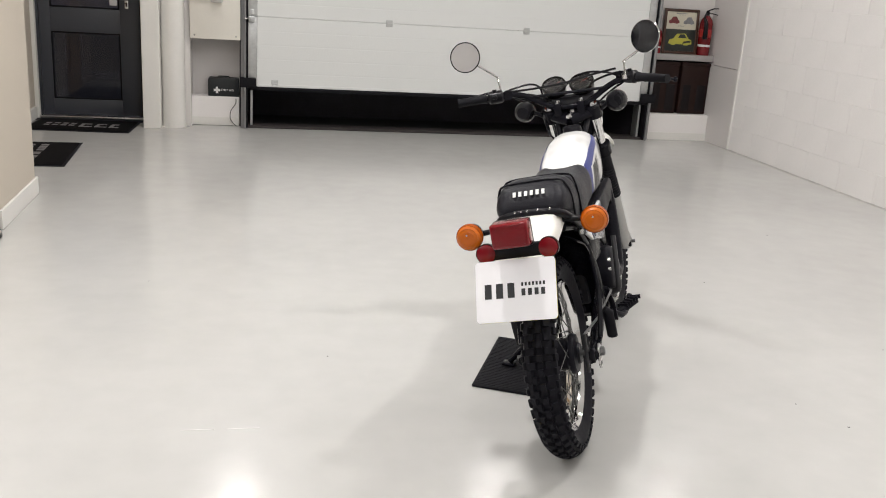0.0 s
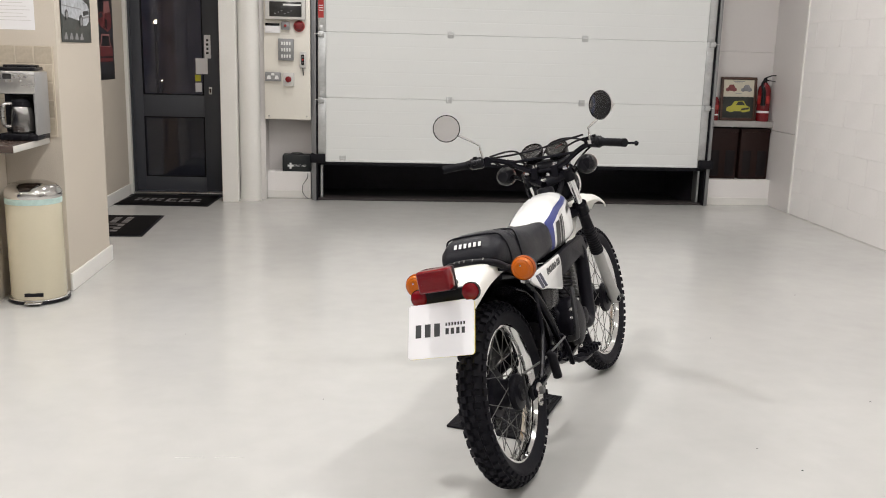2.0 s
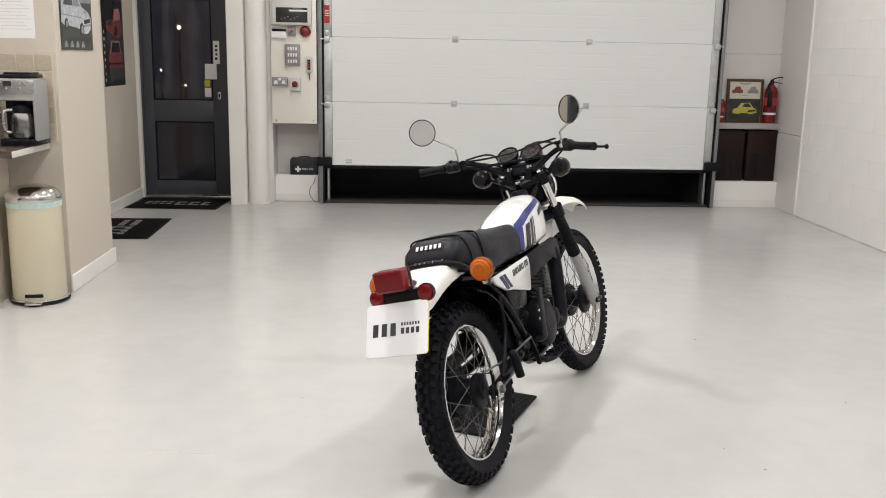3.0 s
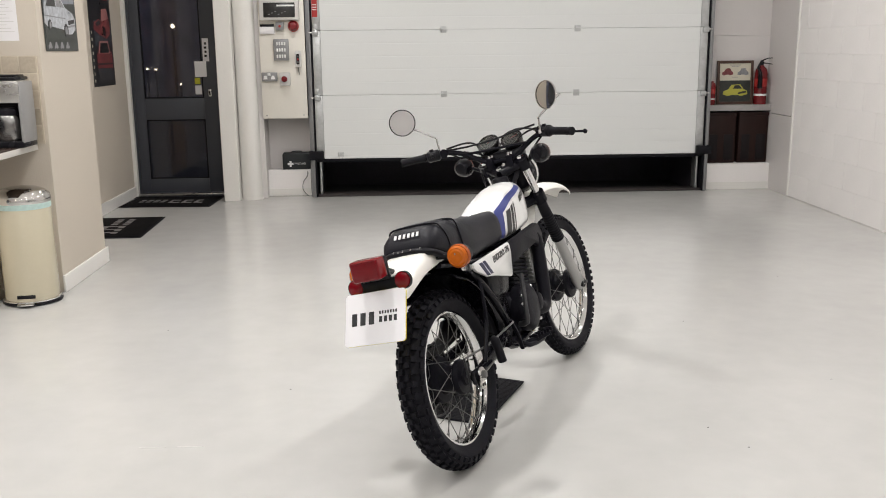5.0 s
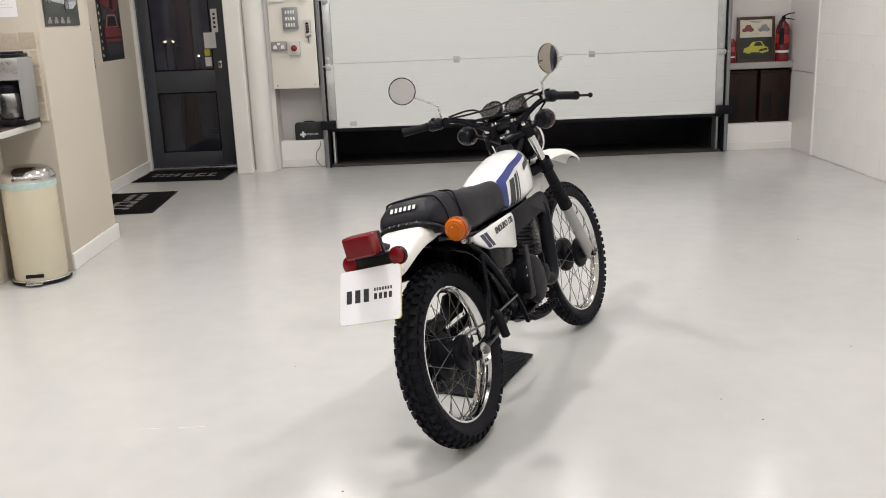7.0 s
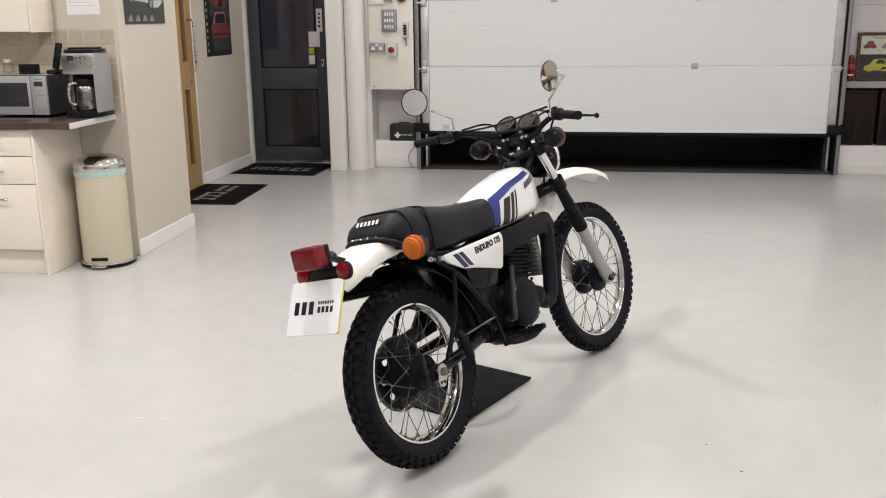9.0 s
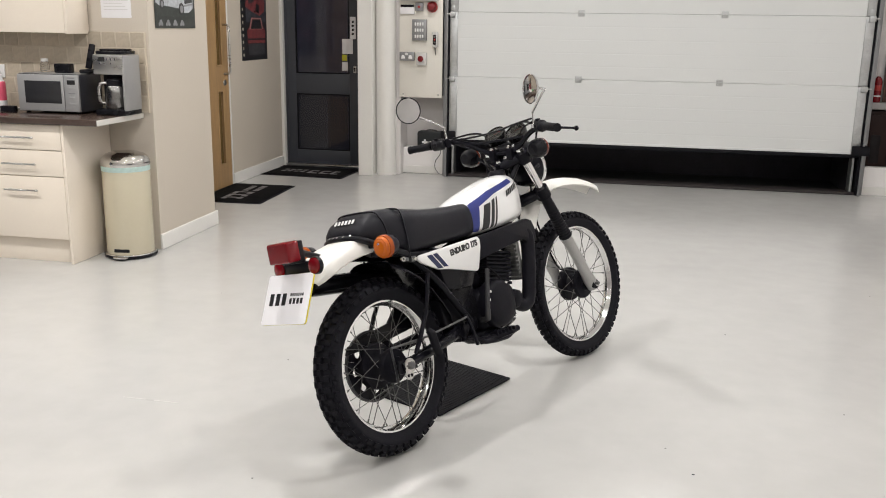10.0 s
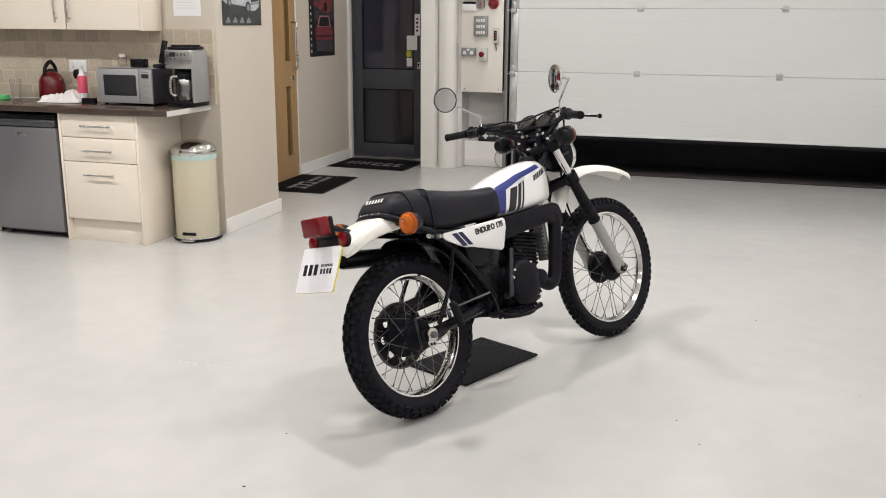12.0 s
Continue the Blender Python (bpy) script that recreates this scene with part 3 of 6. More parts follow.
# yard beyond the glazed door: a dim wall and a lamp far off
setting("backdrop", box(B(), (-30, 28, -0.1), (30, 28.4, 5.5)), mat("far_brick", (0.30, 0.28, 0.30), 0.9, var=0.3, scale=2, fine=20), "dark building across the yard at night")
far = thing("street_lamp", "small lit lamp across the dark yard", "street lamp", pose(-5.92, 26.5, -0.06))
part("pole", tube(B(), [(0, 0, 0), (0, 0, 2.14)], 0.04, 10), GREY_METAL, far)
part("lamp_head", lathe(B(), [(0, 2.12), (0.03, 2.13), (0.038, 2.18), (0.025, 2.22), (0, 2.23)], None, 16), STREET_GLOW, far)
for bx, bz in ((-6.714, 0.98), (-6.472, 0.97), (-5.792, 0.55)):
    ob = thing("bollard_light", "low lit post lamp across the dark yard", "bollard light", pose(bx, 26.5, -0.06), "yard lights")
    part("post", tube(B(), [(0, 0, 0), (0, 0, bz)], 0.03, 10), GREY_METAL, ob)
    part("lamp_cap", lathe(B(), [(0, bz), (0.022, bz), (0.022, bz + 0.025), (0, bz + 0.032)], None, 14), STREET_GLOW, ob)

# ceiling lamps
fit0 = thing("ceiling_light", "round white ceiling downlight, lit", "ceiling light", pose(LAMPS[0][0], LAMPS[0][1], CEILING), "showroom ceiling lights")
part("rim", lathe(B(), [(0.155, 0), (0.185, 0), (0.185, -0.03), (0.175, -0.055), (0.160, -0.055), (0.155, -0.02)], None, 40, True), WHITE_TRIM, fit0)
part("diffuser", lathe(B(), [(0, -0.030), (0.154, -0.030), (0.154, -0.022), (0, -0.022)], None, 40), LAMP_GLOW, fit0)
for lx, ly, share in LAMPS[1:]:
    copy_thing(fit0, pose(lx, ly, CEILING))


# ---- the motorcycle: x ahead, y to its left, z up, from under the rear axle ----
YAW, LEAN_LEFT = 27.2, 15.0
BIKE = pose(0.720, 2.582, 0.004, -LEAN_LEFT, 0, 90 - YAW)
STEER, RAKE = -4.0, 29.5
REAR_AXLE, FRONT_AXLE = Vector((0, 0, 0.313)), Vector((1.311, 0, 0.3365))
bike = thing("motorcycle", "white vintage trail motorcycle with blue stripes leaning on its stand", "motorcycle", BIKE)
HEAD = Vector((0.955, 0, 0.93))
AXIS = Vector((-math.sin(radians(RAKE)), 0, math.cos(radians(RAKE))))
TURNED = Matrix.Translation(HEAD) @ Matrix.Rotation(radians(STEER), 4, AXIS) @ Matrix.Translation(-HEAD)


def steered(ob):
    ob.matrix_basis = TURNED @ ob.matrix_basis
    return ob


BAR_TILT = Matrix.Translation((0.93, 0, 0.97)) @ Matrix.Rotation(radians(2.3), 4, "X") @ Matrix.Translation((-0.93, 0, -0.97))


def barred(ob):
    """Turns a part with the handlebar, which sits a little askew."""
    ob.matrix_basis = BAR_TILT @ ob.matrix_basis
    return ob


def wheel(name, centre, r_tyre, half, r_rim, rim_half, knobs, knob_size, hub_profile, hub_half, hub_r, spokes=36):
    """A wire wheel: tyre with blocks, chromed rim, drum hub and crossed spokes."""
    w = new(name)
    w.parent, w.matrix_basis = bike, Matrix.Translation(centre)
    turn = Matrix.Rotation(radians(90), 4, "X")
    bm = B()
    crown = r_tyre - 0.012
    r_in = r_rim - 0.012
    rm = (crown + r_in) / 2 + 0.004
    prof = []
    for k in range(17):
        a = radians(-118 + 236 * k / 16)
        prof.append((rm + (crown - rm) * math.cos(a) * (1.0 if math.cos(a) > 0 else 0.92), half * math.sin(a) * (1 if abs(math.degrees(a)) < 92 else 0.96)))
    prof += [(r_in, half * 0.55), (r_in, -half * 0.55)]
    lathe(bm, prof, turn, 96, True)
    count, rows = knobs
    for i in range(count):
        for j, (across, tilt, wide, shift) in enumerate(rows):
            a = 2 * math.pi * (i + shift) / count
            tmp = bmesh.new()
            bmesh.ops.create_cube(tmp, size=1)
            for v in tmp.verts:
                taper = 0.86 if v.co.z > 0 else 1.0
                v.co = Vector((v.co.x * knob_size * taper, v.co.y * wide * taper, v.co.z * 0.021))
            rr = crown - (1 - math.cos(radians(tilt))) * half * 0.9
            m = Matrix.Rotation(a, 4, "Y") @ Matrix.Translation((0, across * half, rr)) @ Matrix.Rotation(radians(-tilt), 4, "X")
            merge(bm, tmp, m)
    part("tyre", bm, TYRE, w, "black rubber tyre with chunky tread blocks")
    bm = B()
    h = rim_half
    lathe(bm, [(r_rim, h), (r_rim + 0.004, h - 0.003), (r_rim - 0.002, h - 0.007), (r_rim - 0.010, h - 0.010), (r_rim - 0.017, h * 0.45), (r_rim - 0.020, 0), (r_rim - 0.017, -h * 0.45),
               (r_rim - 0.010, -h + 0.010), (r_rim - 0.002, -h + 0.007), (r_rim + 0.004, -h + 0.003), (r_rim, -h), (r_rim - 0.010, -h), (r_rim - 0.014, -h + 0.006), (r_rim - 0.022, -h * 0.42), (r_rim - 0.025, 0), (r_rim - 0.022, h * 0.42), (r_rim - 0.014, h - 0.006), (r_rim - 0.010, h)], turn, 96, True)
    part("rim", bm, CHROME, w, "chromed steel rim")
    part("hub", lathe(B(), hub_profile, turn, 40), ENGINE_BLACK, w, "black drum hub")
    kinds = {}
    for i in range(spokes):
        side = 1 if i % 2 else -1
        lean = 1 if (i // 2) % 2 else -1
        if (side, lean) not in kinds:
            a = radians(40) * lean
            bm = tube(B(), [(hub_r * math.sin(a), side * hub_half, hub_r * math.cos(a)), (0, side * 0.006, r_rim - 0.021)], 0.0015, 6)
            tube(bm, [(0.0, side * 0.006, r_rim - 0.021), ((hub_r * math.sin(a)) * 0.10, side * (0.006 + 0.1 * hub_half), (r_rim - 0.021) * 0.91 + hub_r * 0.09)], 0.0030, 6)
            kinds[side, lean] = finish(bm, "spoke", SPOKE)
        s = new("spoke", kinds[side, lean])
        s.parent, s.matrix_basis = w, Matrix.Rotation(2 * math.pi * i / spokes, 4, "Y")
    return w


# front wheel
front = wheel("front_wheel", FRONT_AXLE, 0.3375, 0.034, 0.2685, 0.022, (60, [(-0.80, -58, 0.014, 0.5), (-0.36, -22, 0.017, 0.0), (0.36, 22, 0.017, 0.0), (0.80, 58, 0.014, 0.5)]), 0.022,
              [(0, 0.060), (0.030, 0.060), (0.034, 0.052), (0.064, 0.048), (0.068, 0.040), (0.068, 0.032), (0.045, 0.026), (0.040, -0.005), (0.050, -0.018), (0.074, -0.022), (0.078, -0.030), (0.078, -0.046), (0.070, -0.054), (0.040, -0.060), (0.024, -0.066), (0, -0.066)], 0.034, 0.066)
steered(front)
# rear wheel
rear = wheel("rear_wheel", REAR_AXLE, 0.317, 0.047, 0.2365, 0.030, (48, [(-0.86, -66, 0.018, 0.5), (-0.52, -34, 0.021, 0.0), (-0.12, -7, 0.016, 0.5), (0.25, 14, 0.016, 0.0), (0.52, 34, 0.021, 0.5), (0.86, 66, 0.018, 0.0)]), 0.0225,
             [(0, 0.066), (0.030, 0.066), (0.034, 0.058), (0.058, 0.054), (0.063, 0.046), (0.062, 0.036), (0.050, 0.028), (0.046, -0.006), (0.056, -0.022), (0.080, -0.028), (0.084, -0.036), (0.084, -0.052), (0.074, -0.062), (0.040, -0.068), (0.024, -0.074), (0, -0.074)], 0.040, 0.072)
bm = B()
axle_turn = Matrix.Rotation(radians(90), 4, "X") @ Matrix.Translation((0, 0, -0.128))
for k in range(8):
    # one sector of the plate, bridged from its round hole out to its edges
    mid, half = 2 * math.pi * k / 8, math.pi / 8
    hole = Vector((0.084, 0.0))
    rings = []
    for y in (0.061, 0.067):
        inner, outer = [], []
        for j in range(24):
            a = 2 * math.pi * j / 24
            step = Vector((math.cos(a), math.sin(a)))
            far = 0.0
            while far < 0.09:
                q = hole + step * (far + 0.001)
                if not 0.045 <= q.length <= 0.124 or abs(math.atan2(q.y, q.x)) > half:
                    break
                far += 0.001
            for ring, q in ((inner, hole + step * 0.0155), (outer, hole + step * far)):
                q = Matrix.Rotation(mid, 2) @ q
                ring.append(bm.verts.new((q.x, y, q.y)))
        rings.append((inner, outer))
    for j in range(24):
        i = (j + 1) % 24
        for ring_a, ring_b in ((rings[0][0], rings[0][1]), (rings[1][1], rings[1][0]), (rings[1][0], rings[0][0]), (rings[0][1], rings[1][1])):
            bm.faces.new((ring_a[j], ring_b[j], ring_b[i], ring_a[i]))
part("sprocket", bm, BLACK_PAINT, rear, "black drilled rear sprocket")

# front fork
for s in (1, -1):
    y = s * 0.086
    ax = FRONT_AXLE + Vector((0, y, 0))
    up = lambda d: tuple(ax + AXIS * d)
    fork = part("fork_leg", tube(B(), [up(-0.030), up(-0.022), up(0.02), up(0.06), up(0.29)], [0.018, 0.026, 0.029, 0.0245, 0.0245], 20), ALLOY, bike, "bare alloy lower fork leg")
    steered(fork)
    bm = B()
    pts, rad = [], []
    for k in range(39):
        pts.append(up(0.275 + 0.245 * k / 38))
        rad.append((0.0300 if k % 2 else 0.0272) * (1 - 0.24 * k / 38))
    tube(bm, pts, rad, 18)
    part("fork_gaiter", bm, DARK_RUBBER, fork, "ribbed black rubber gaiter")
    part("stanchion", tube(B(), [up(0.50), up(0.745)], 0.0175, 18), CHROME, fork, "chromed stanchion")
    part("fork_cap", tube(B(), [up(0.745), up(0.752), up(0.760)], [0.0165, 0.0165, 0.009], 6), CHROME, fork)
    part("axle_nut", tube(B(), [tuple(FRONT_AXLE + Vector((0, s * 0.060, 0))), tuple(FRONT_AXLE + Vector((0, s * 0.128, 0)))], 0.008, 12), GREY_METAL, fork)
    if s < 0:
        part("axle_clamp", tube(B(), [tuple(ax + Vector((0.0, -0.026, -0.004))), tuple(ax + Vector((0, 0.02, -0.004)))], 0.021, 16), ENGINE_BLACK, fork)
for d, r, name in ((0.525, 0.030, "lower_yoke"), (0.715, 0.026, "upper_yoke")):
    bm = B()
    p = FRONT_AXLE + AXIS * d
    back = p + Vector((-0.050, 0, -0.028))
    for s in (1, -1):
        tube(bm, [tuple(p + Vector((0, s * 0.086, 0)) - AXIS * 0.026), tuple(p + Vector((0, s * 0.086, 0)) + AXIS * 0.024)], 0.032, 18)
        tube(bm, [tuple(p + Vector((0, s * 0.086, 0))), tuple(back)], [0.024, r], 14, flat=0.8)
    steered(part(name, bm, BLACK_PAINT, bike))

# front mudguard: a high arched moulding
MUDGUARD = [(x, z + 0.006, w) for x, z, w in [(1.010, 0.640, 0.040), (1.032, 0.690, 0.046), (1.062, 0.745, 0.050), (1.110, 0.786, 0.054), (1.170, 0.804, 0.058), (1.245, 0.809, 0.060), (1.330, 0.804, 0.060), (1.415, 0.790, 0.058), (1.488, 0.768, 0.054), (1.540, 0.747, 0.047), (1.560, 0.738, 0.036)]]
bm = B()
rings = []
for i, (x, z, w) in enumerate(MUDGUARD):
    a, b = MUDGUARD[max(i - 1, 0)], MUDGUARD[min(i + 1, len(MUDGUARD) - 1)]
    d = Vector((b[0] - a[0], 0, b[1] - a[1])).normalized()
    nrm = Vector((-d.z, 0, d.x))
    ring = []
    for k in range(11):
        u = -1 + 2 * k / 10
        ring.append(Vector((x, u * w, z)) + nrm * (0.016 * (1 - u * u) - 0.015 * max(0, abs(u) - 0.7) / 0.3 + 0.004 * (1 - abs(u))))
    ring += [Vector((p.x, p.y * 0.95, p.z)) - nrm * 0.004 for p in ring[::-1]]
    rings.append(ring)
loft(bm, rings)
steered(part("front_mudguard", bm, FENDER_WHITE, bike, "white moulded front mudguard"))

# headlamp, clocks, bars
bm = lathe(B(), [(0, -0.075), (0.040, -0.072), (0.070, -0.050), (0.082, -0.015), (0.084, 0.012), (0.078, 0.016)], pose(1.080, 0, 0.905, 0, 86, 0), 32)
lamp = steered(part("headlamp", bm, BLACK_PAINT, bike, "round black headlamp shell"))
part("chrome_ring", lathe(B(), [(0.078, 0.014), (0.086, 0.010), (0.090, 0.020), (0.086, 0.032), (0.076, 0.034)], pose(1.080, 0, 0.905, 0, 86, 0), 40, True), CHROME, lamp)
part("lens", lathe(B(), [(0.077, 0.030), (0.060, 0.038), (0.030, 0.044), (0, 0.046), (0, 0.042), (0.076, 0.026)], pose(1.080, 0, 0.905, 0, 86, 0), 40), glass("clear_lens", 0.9, 0.05), lamp)
for s in (1, -1):
    steered(part("headlamp_bracket", tube(B(), [(1.06, s * 0.082, 0.91), (1.02, s * 0.088, 0.90), (0.985, s * 0.088, 0.905)], 0.009, 8), BLACK_PAINT, bike))
for y in (0.060, -0.050):
    m = pose(0.990, y, 1.056, 0, -38, 0)
    clock = barred(part("instrument", lathe(B(), [(0, -0.050), (0.030, -0.048), (0.042, -0.030), (0.046, 0.0), (0.050, 0.014), (0.048, 0.022), (0.043, 0.022)], m, 32), BLACK_GLOSS, bike, "round black instrument clock"))
    part("dial", lathe(B(), [(0, 0.013), (0.043, 0.013), (0.043, 0.016), (0, 0.016)], m, 32), BLACK_DECAL, clock)
    bm = B()
    for k in range(11):
        a = radians(-120 + 24 * k)
        c, sn = math.sin(a), math.cos(a)
        tmp = bmesh.new()
        bmesh.ops.create_cube(tmp, size=1)
        for v in tmp.verts:
            v.co = Vector((v.co.x * 0.006, v.co.y * 0.0014, v.co.z * 0.0006))
        merge(bm, tmp, m @ Matrix.Rotation(a, 4, "Z") @ Matrix.Translation((0.034, 0, 0.0165)))
    part("dial_marks", bm, WHITE_DECAL, clock)
    part("needle", box(B(), (-0.001, -0.030, 0), (0.001, 0.006, 0.001)), RED_PLASTIC, clock).matrix_basis = m @ pose(0, 0, 0.018, 0, 0, 35)
    part("clock_glass", lathe(B(), [(0, 0.0215), (0.0425, 0.0205), (0.0425, 0.0190), (0, 0.0200)], m, 32), glass("clock_lens", 0.95), clock)
    part("chrome_cup", lathe(B(), [(0, -0.056), (0.020, -0.056), (0.033, -0.050), (0.040, -0.036), (0.039, -0.030)], m, 24), CHROME, clock)
BAR = [(0.935, 0.0, 0.985), (0.935, 0.045, 0.985), (0.930, 0.085, 1.000), (0.912, 0.155, 1.044), (0.892, 0.205, 1.062), (0.862, 0.245, 1.067), (0.828, 0.292, 1.064), (0.802, 0.400, 1.062)]
UP = {1: 0.022, -1: 0.0}
BAR_RIGHT = [(0.935, -0.045, 0.985), (0.930, -0.085, 1.000), (0.912, -0.155, 1.044), (0.898, -0.205, 1.064), (0.865, -0.262, 1.070), (0.786, -0.380, 1.053)]
bm = tube(B(), BAR_RIGHT[::-1] + BAR, 0.0112, 12, 4)
barred(part("handlebar", bm, BLACK_PAINT, bike, "black tubular handlebar"))
barred(part("bar_brace", tube(B(), [(0.914, -0.148, 1.041), (0.914, 0.148, 1.041)], 0.006, 10), BLACK_PAINT, bike))
for s in (1, -1):
    barred(part("bar_clamp", box(B(), (0.910, s * 0.045 - 0.016, 0.950), (0.962, s * 0.045 + 0.016, 1.005), 0.008), BLACK_PAINT, bike))
    for x in (0.918, 0.953):
        barred(part("clamp_bolt", lathe(B(), [(0, 0.012), (0.006, 0.012), (0.0075, 0.008), (0.0075, 0)], pose(x, s * 0.045, 1.003), 8), CHROME, bike))
    e, g = (Vector((0.802, 0.400, 1.062)), Vector((0.828, 0.292, 1.064))) if s > 0 else (Vector((0.786, -0.380, 1.053)), Vector((0.858, -0.272, 1.069)))
    pts = [tuple(g + (e - g) * k / 12 + (e - g).normalized() * 0.006) for k in range(13)]
    barred(part("grip", tube(B(), pts, [0.019] + [0.0168, 0.0155] * 5 + [0.0170, 0.0172], 14), DARK_RUBBER, bike, "ribbed black rubber grip"))
    h = g + (g - e).normalized() * 0.030
    sw = barred(part("switch_housing", tube(B(), [tuple(h + (e - g).normalized() * 0.030), tuple(h + (e - g).normalized() * 0.022), tuple(h - (e - g).normalized() * 0.022), tuple(h - (e - g).normalized() * 0.030)], [0.018, 0.025, 0.025, 0.017], 14), BLACK_PLASTIC, bike))
    part("switch_knob", box(B(), (h.x - 0.030, h.y - 0.010, h.z - 0.006), (h.x - 0.016, h.y + 0.010, h.z + 0.008), 0.003), BLACK_PLASTIC, sw)
    part("switch_knob", box(B(), (h.x - 0.020, h.y - 0.008, h.z + 0.018), (h.x - 0.004, h.y + 0.008, h.z + 0.030), 0.003), BLACK_PLASTIC, sw)
    b = h + (g - e).normalized() * 0.045
    perch = barred(part("lever_perch", tube(B(), [tuple(b + Vector((0.0, 0, 0.0))), tuple(b + Vector((0.030, s * 0.004, 0.002))), tuple(b + Vector((0.048, s * 0.018, -0.004)))], [0.020, 0.013, 0.010], 10), BLACK_PAINT, bike))
    part("lever", tube(B(), [tuple(b + Vector((0.046, s * 0.012, -0.004))), (0.908, s * 0.300, 1.056 + UP[s]), (0.898, s * 0.360, 1.046 + UP[s]), (0.886, s * 0.402, 1.040 + UP[s])], [0.008, 0.0062, 0.0058, 0.0058], 8, 3, 0.7), BLACK_PAINT, perch, "black lever with ball end")
    part("lever_ball", lathe(B(), [(0, -0.0105), (0.006, -0.0088), (0.0105, 0), (0.006, 0.0088), (0, 0.0105)], pose(0.884, s * 0.407, 1.039 + UP[s]), 12), BLACK_PAINT, perch)
    # front indicators
    m = pose(0.940, s * 0.180, 0.985, 0, 90, 0)
    ind = barred(part("front_indicator", lathe(B(), [(0, -0.050), (0.022, -0.046), (0.036, -0.028), (0.041, 0.0), (0.041, 0.006)], m, 24), BLACK_PLASTIC, bike, "round black front indicator"))
    part("indicator_lens", lathe(B(), [(0.040, 0.004), (0.041, 0.016), (0.034, 0.030), (0.016, 0.038), (0, 0.040)], m, 24), FRONT_LENS, ind)
    part("indicator_stem", tube(B(), [(0.935, s * 0.15, 0.982), (0.965, s * 0.10, 0.950)], 0.008, 10), BLACK_PLASTIC, ind)

# mirrors
for s, pts, centre, heading, tip in ((1, [(0.880, 0.245, 1.075), (0.884, 0.250, 1.138), (0.880, 0.256, 1.152), (0.786, 0.306, 1.214)], Vector((0.770, 0.335, 1.245)), 5, 3),
                                     (-1, [(0.851, -0.234, 1.062), (0.860, -0.238, 1.116), (0.858, -0.242, 1.126), (0.770, -0.363, 1.184), (0.756, -0.377, 1.190), (0.745, -0.345, 1.203)], Vector((0.730, -0.338, 1.200)), 54, 0)):
    stalk = (part("mirror_stem", tube(B(), pts, 0.0045, 10, 2), CHROME, bike, "chromed mirror stem"))
    part("stem_nut", tube(B(), [(pts[0][0], pts[0][1], pts[0][2] - 0.004), (pts[0][0], pts[0][1], pts[0][2] + 0.012)], 0.009, 6), CHROME, stalk)
    n_world = Vector((-math.sin(radians(heading)) * math.cos(radians(tip)), -math.cos(radians(heading)) * math.cos(radians(tip)), math.sin(radians(tip))))
    n_local = (BIKE.to_3x3().inverted() @ n_world).normalized()
    m = Matrix.Translation(centre) @ n_local.to_track_quat("Z", "Y").to_matrix().to_4x4()
    head = (part("mirror_head", lathe(B(), [(0, -0.014), (0.020, -0.013), (0.042, -0.008), (0.055, 0.001), (0.0575, 0.006), (0.056, 0.009), (0.0535, 0.009)], m, 36), BLACK_PLASTIC if s > 0 else CHROME, bike, "round rear-view mirror"))
    part("mirror_glass", lathe(B(), [(0.054, 0.0065), (0.036, 0.0071), (0.018, 0.0076), (0, 0.0078)], m, 36), MIRROR, head)

# cables
for pts in ([(0.885, -0.215, 1.068), (0.94, -0.15, 1.092), (1.00, -0.06, 1.098), (1.045, 0.02, 1.06), (1.03, 0.07, 0.97), (0.93, 0.07, 0.87)],
            [(0.885, 0.215, 1.090), (0.95, 0.15, 1.095), (0.985, 0.115, 1.075), (0.99, 0.105, 1.02), (0.96, 0.085, 0.95), (0.92, 0.05, 0.87)],
            [(0.89, -0.22, 1.045), (0.95, -0.17, 1.02), (1.02, -0.10, 0.97), (1.05, -0.04, 0.87), (1.16, 0.05, 0.68), (1.26, 0.055, 0.45), (1.31, 0.05, 0.40)],
            [(0.89, 0.22, 1.075), (0.94, 0.17, 1.03), (0.97, 0.10, 1.01), (0.99, 0.06, 0.94), (0.9, 0.05, 0.85)],
            [(0.885, 0.225, 1.084), (0.900, 0.12, 1.078), (0.905, 0.0, 1.080), (0.905, -0.10, 1.092), (0.898, -0.20, 1.100)],
            [(0.89, -0.205, 1.085), (0.925, -0.14, 1.075), (0.965, -0.085, 1.05), (0.98, -0.07, 0.99), (0.93, -0.05, 0.89)],
            [(0.91, 0.15, 1.06), (0.955, 0.09, 1.03), (0.965, 0.05, 0.985), (0.92, 0.03, 0.90)],
            [(0.985, 0.06, 1.0), (0.95, 0.10, 0.98), (0.94, 0.10, 0.90), (0.90, 0.06, 0.86)]):
    (part("cable", tube(B(), pts, 0.0042, 8, 6), BLACK_PLASTIC, bike))
steered(part("ignition_switch", lathe(B(), [(0, 0.016), (0.012, 0.016), (0.018, 0.010), (0.020, 0), (0.020, -0.03)], pose(0.950, -0.005, 0.962, 0, -25, 0), 20), CHROME, bike))
steered(part("steering_nut", lathe(B(), [(0, 0.014), (0.011, 0.014), (0.014, 0.008), (0.014, 0)], pose(0.905, 0.0, 0.945, 0, -28, 0), 6), CHROME, bike))
steered(part("warning_lamps", box(B(), (0.955, -0.035, 1.000), (0.985, 0.045, 1.022), 0.006), BLACK_PLASTIC, bike))

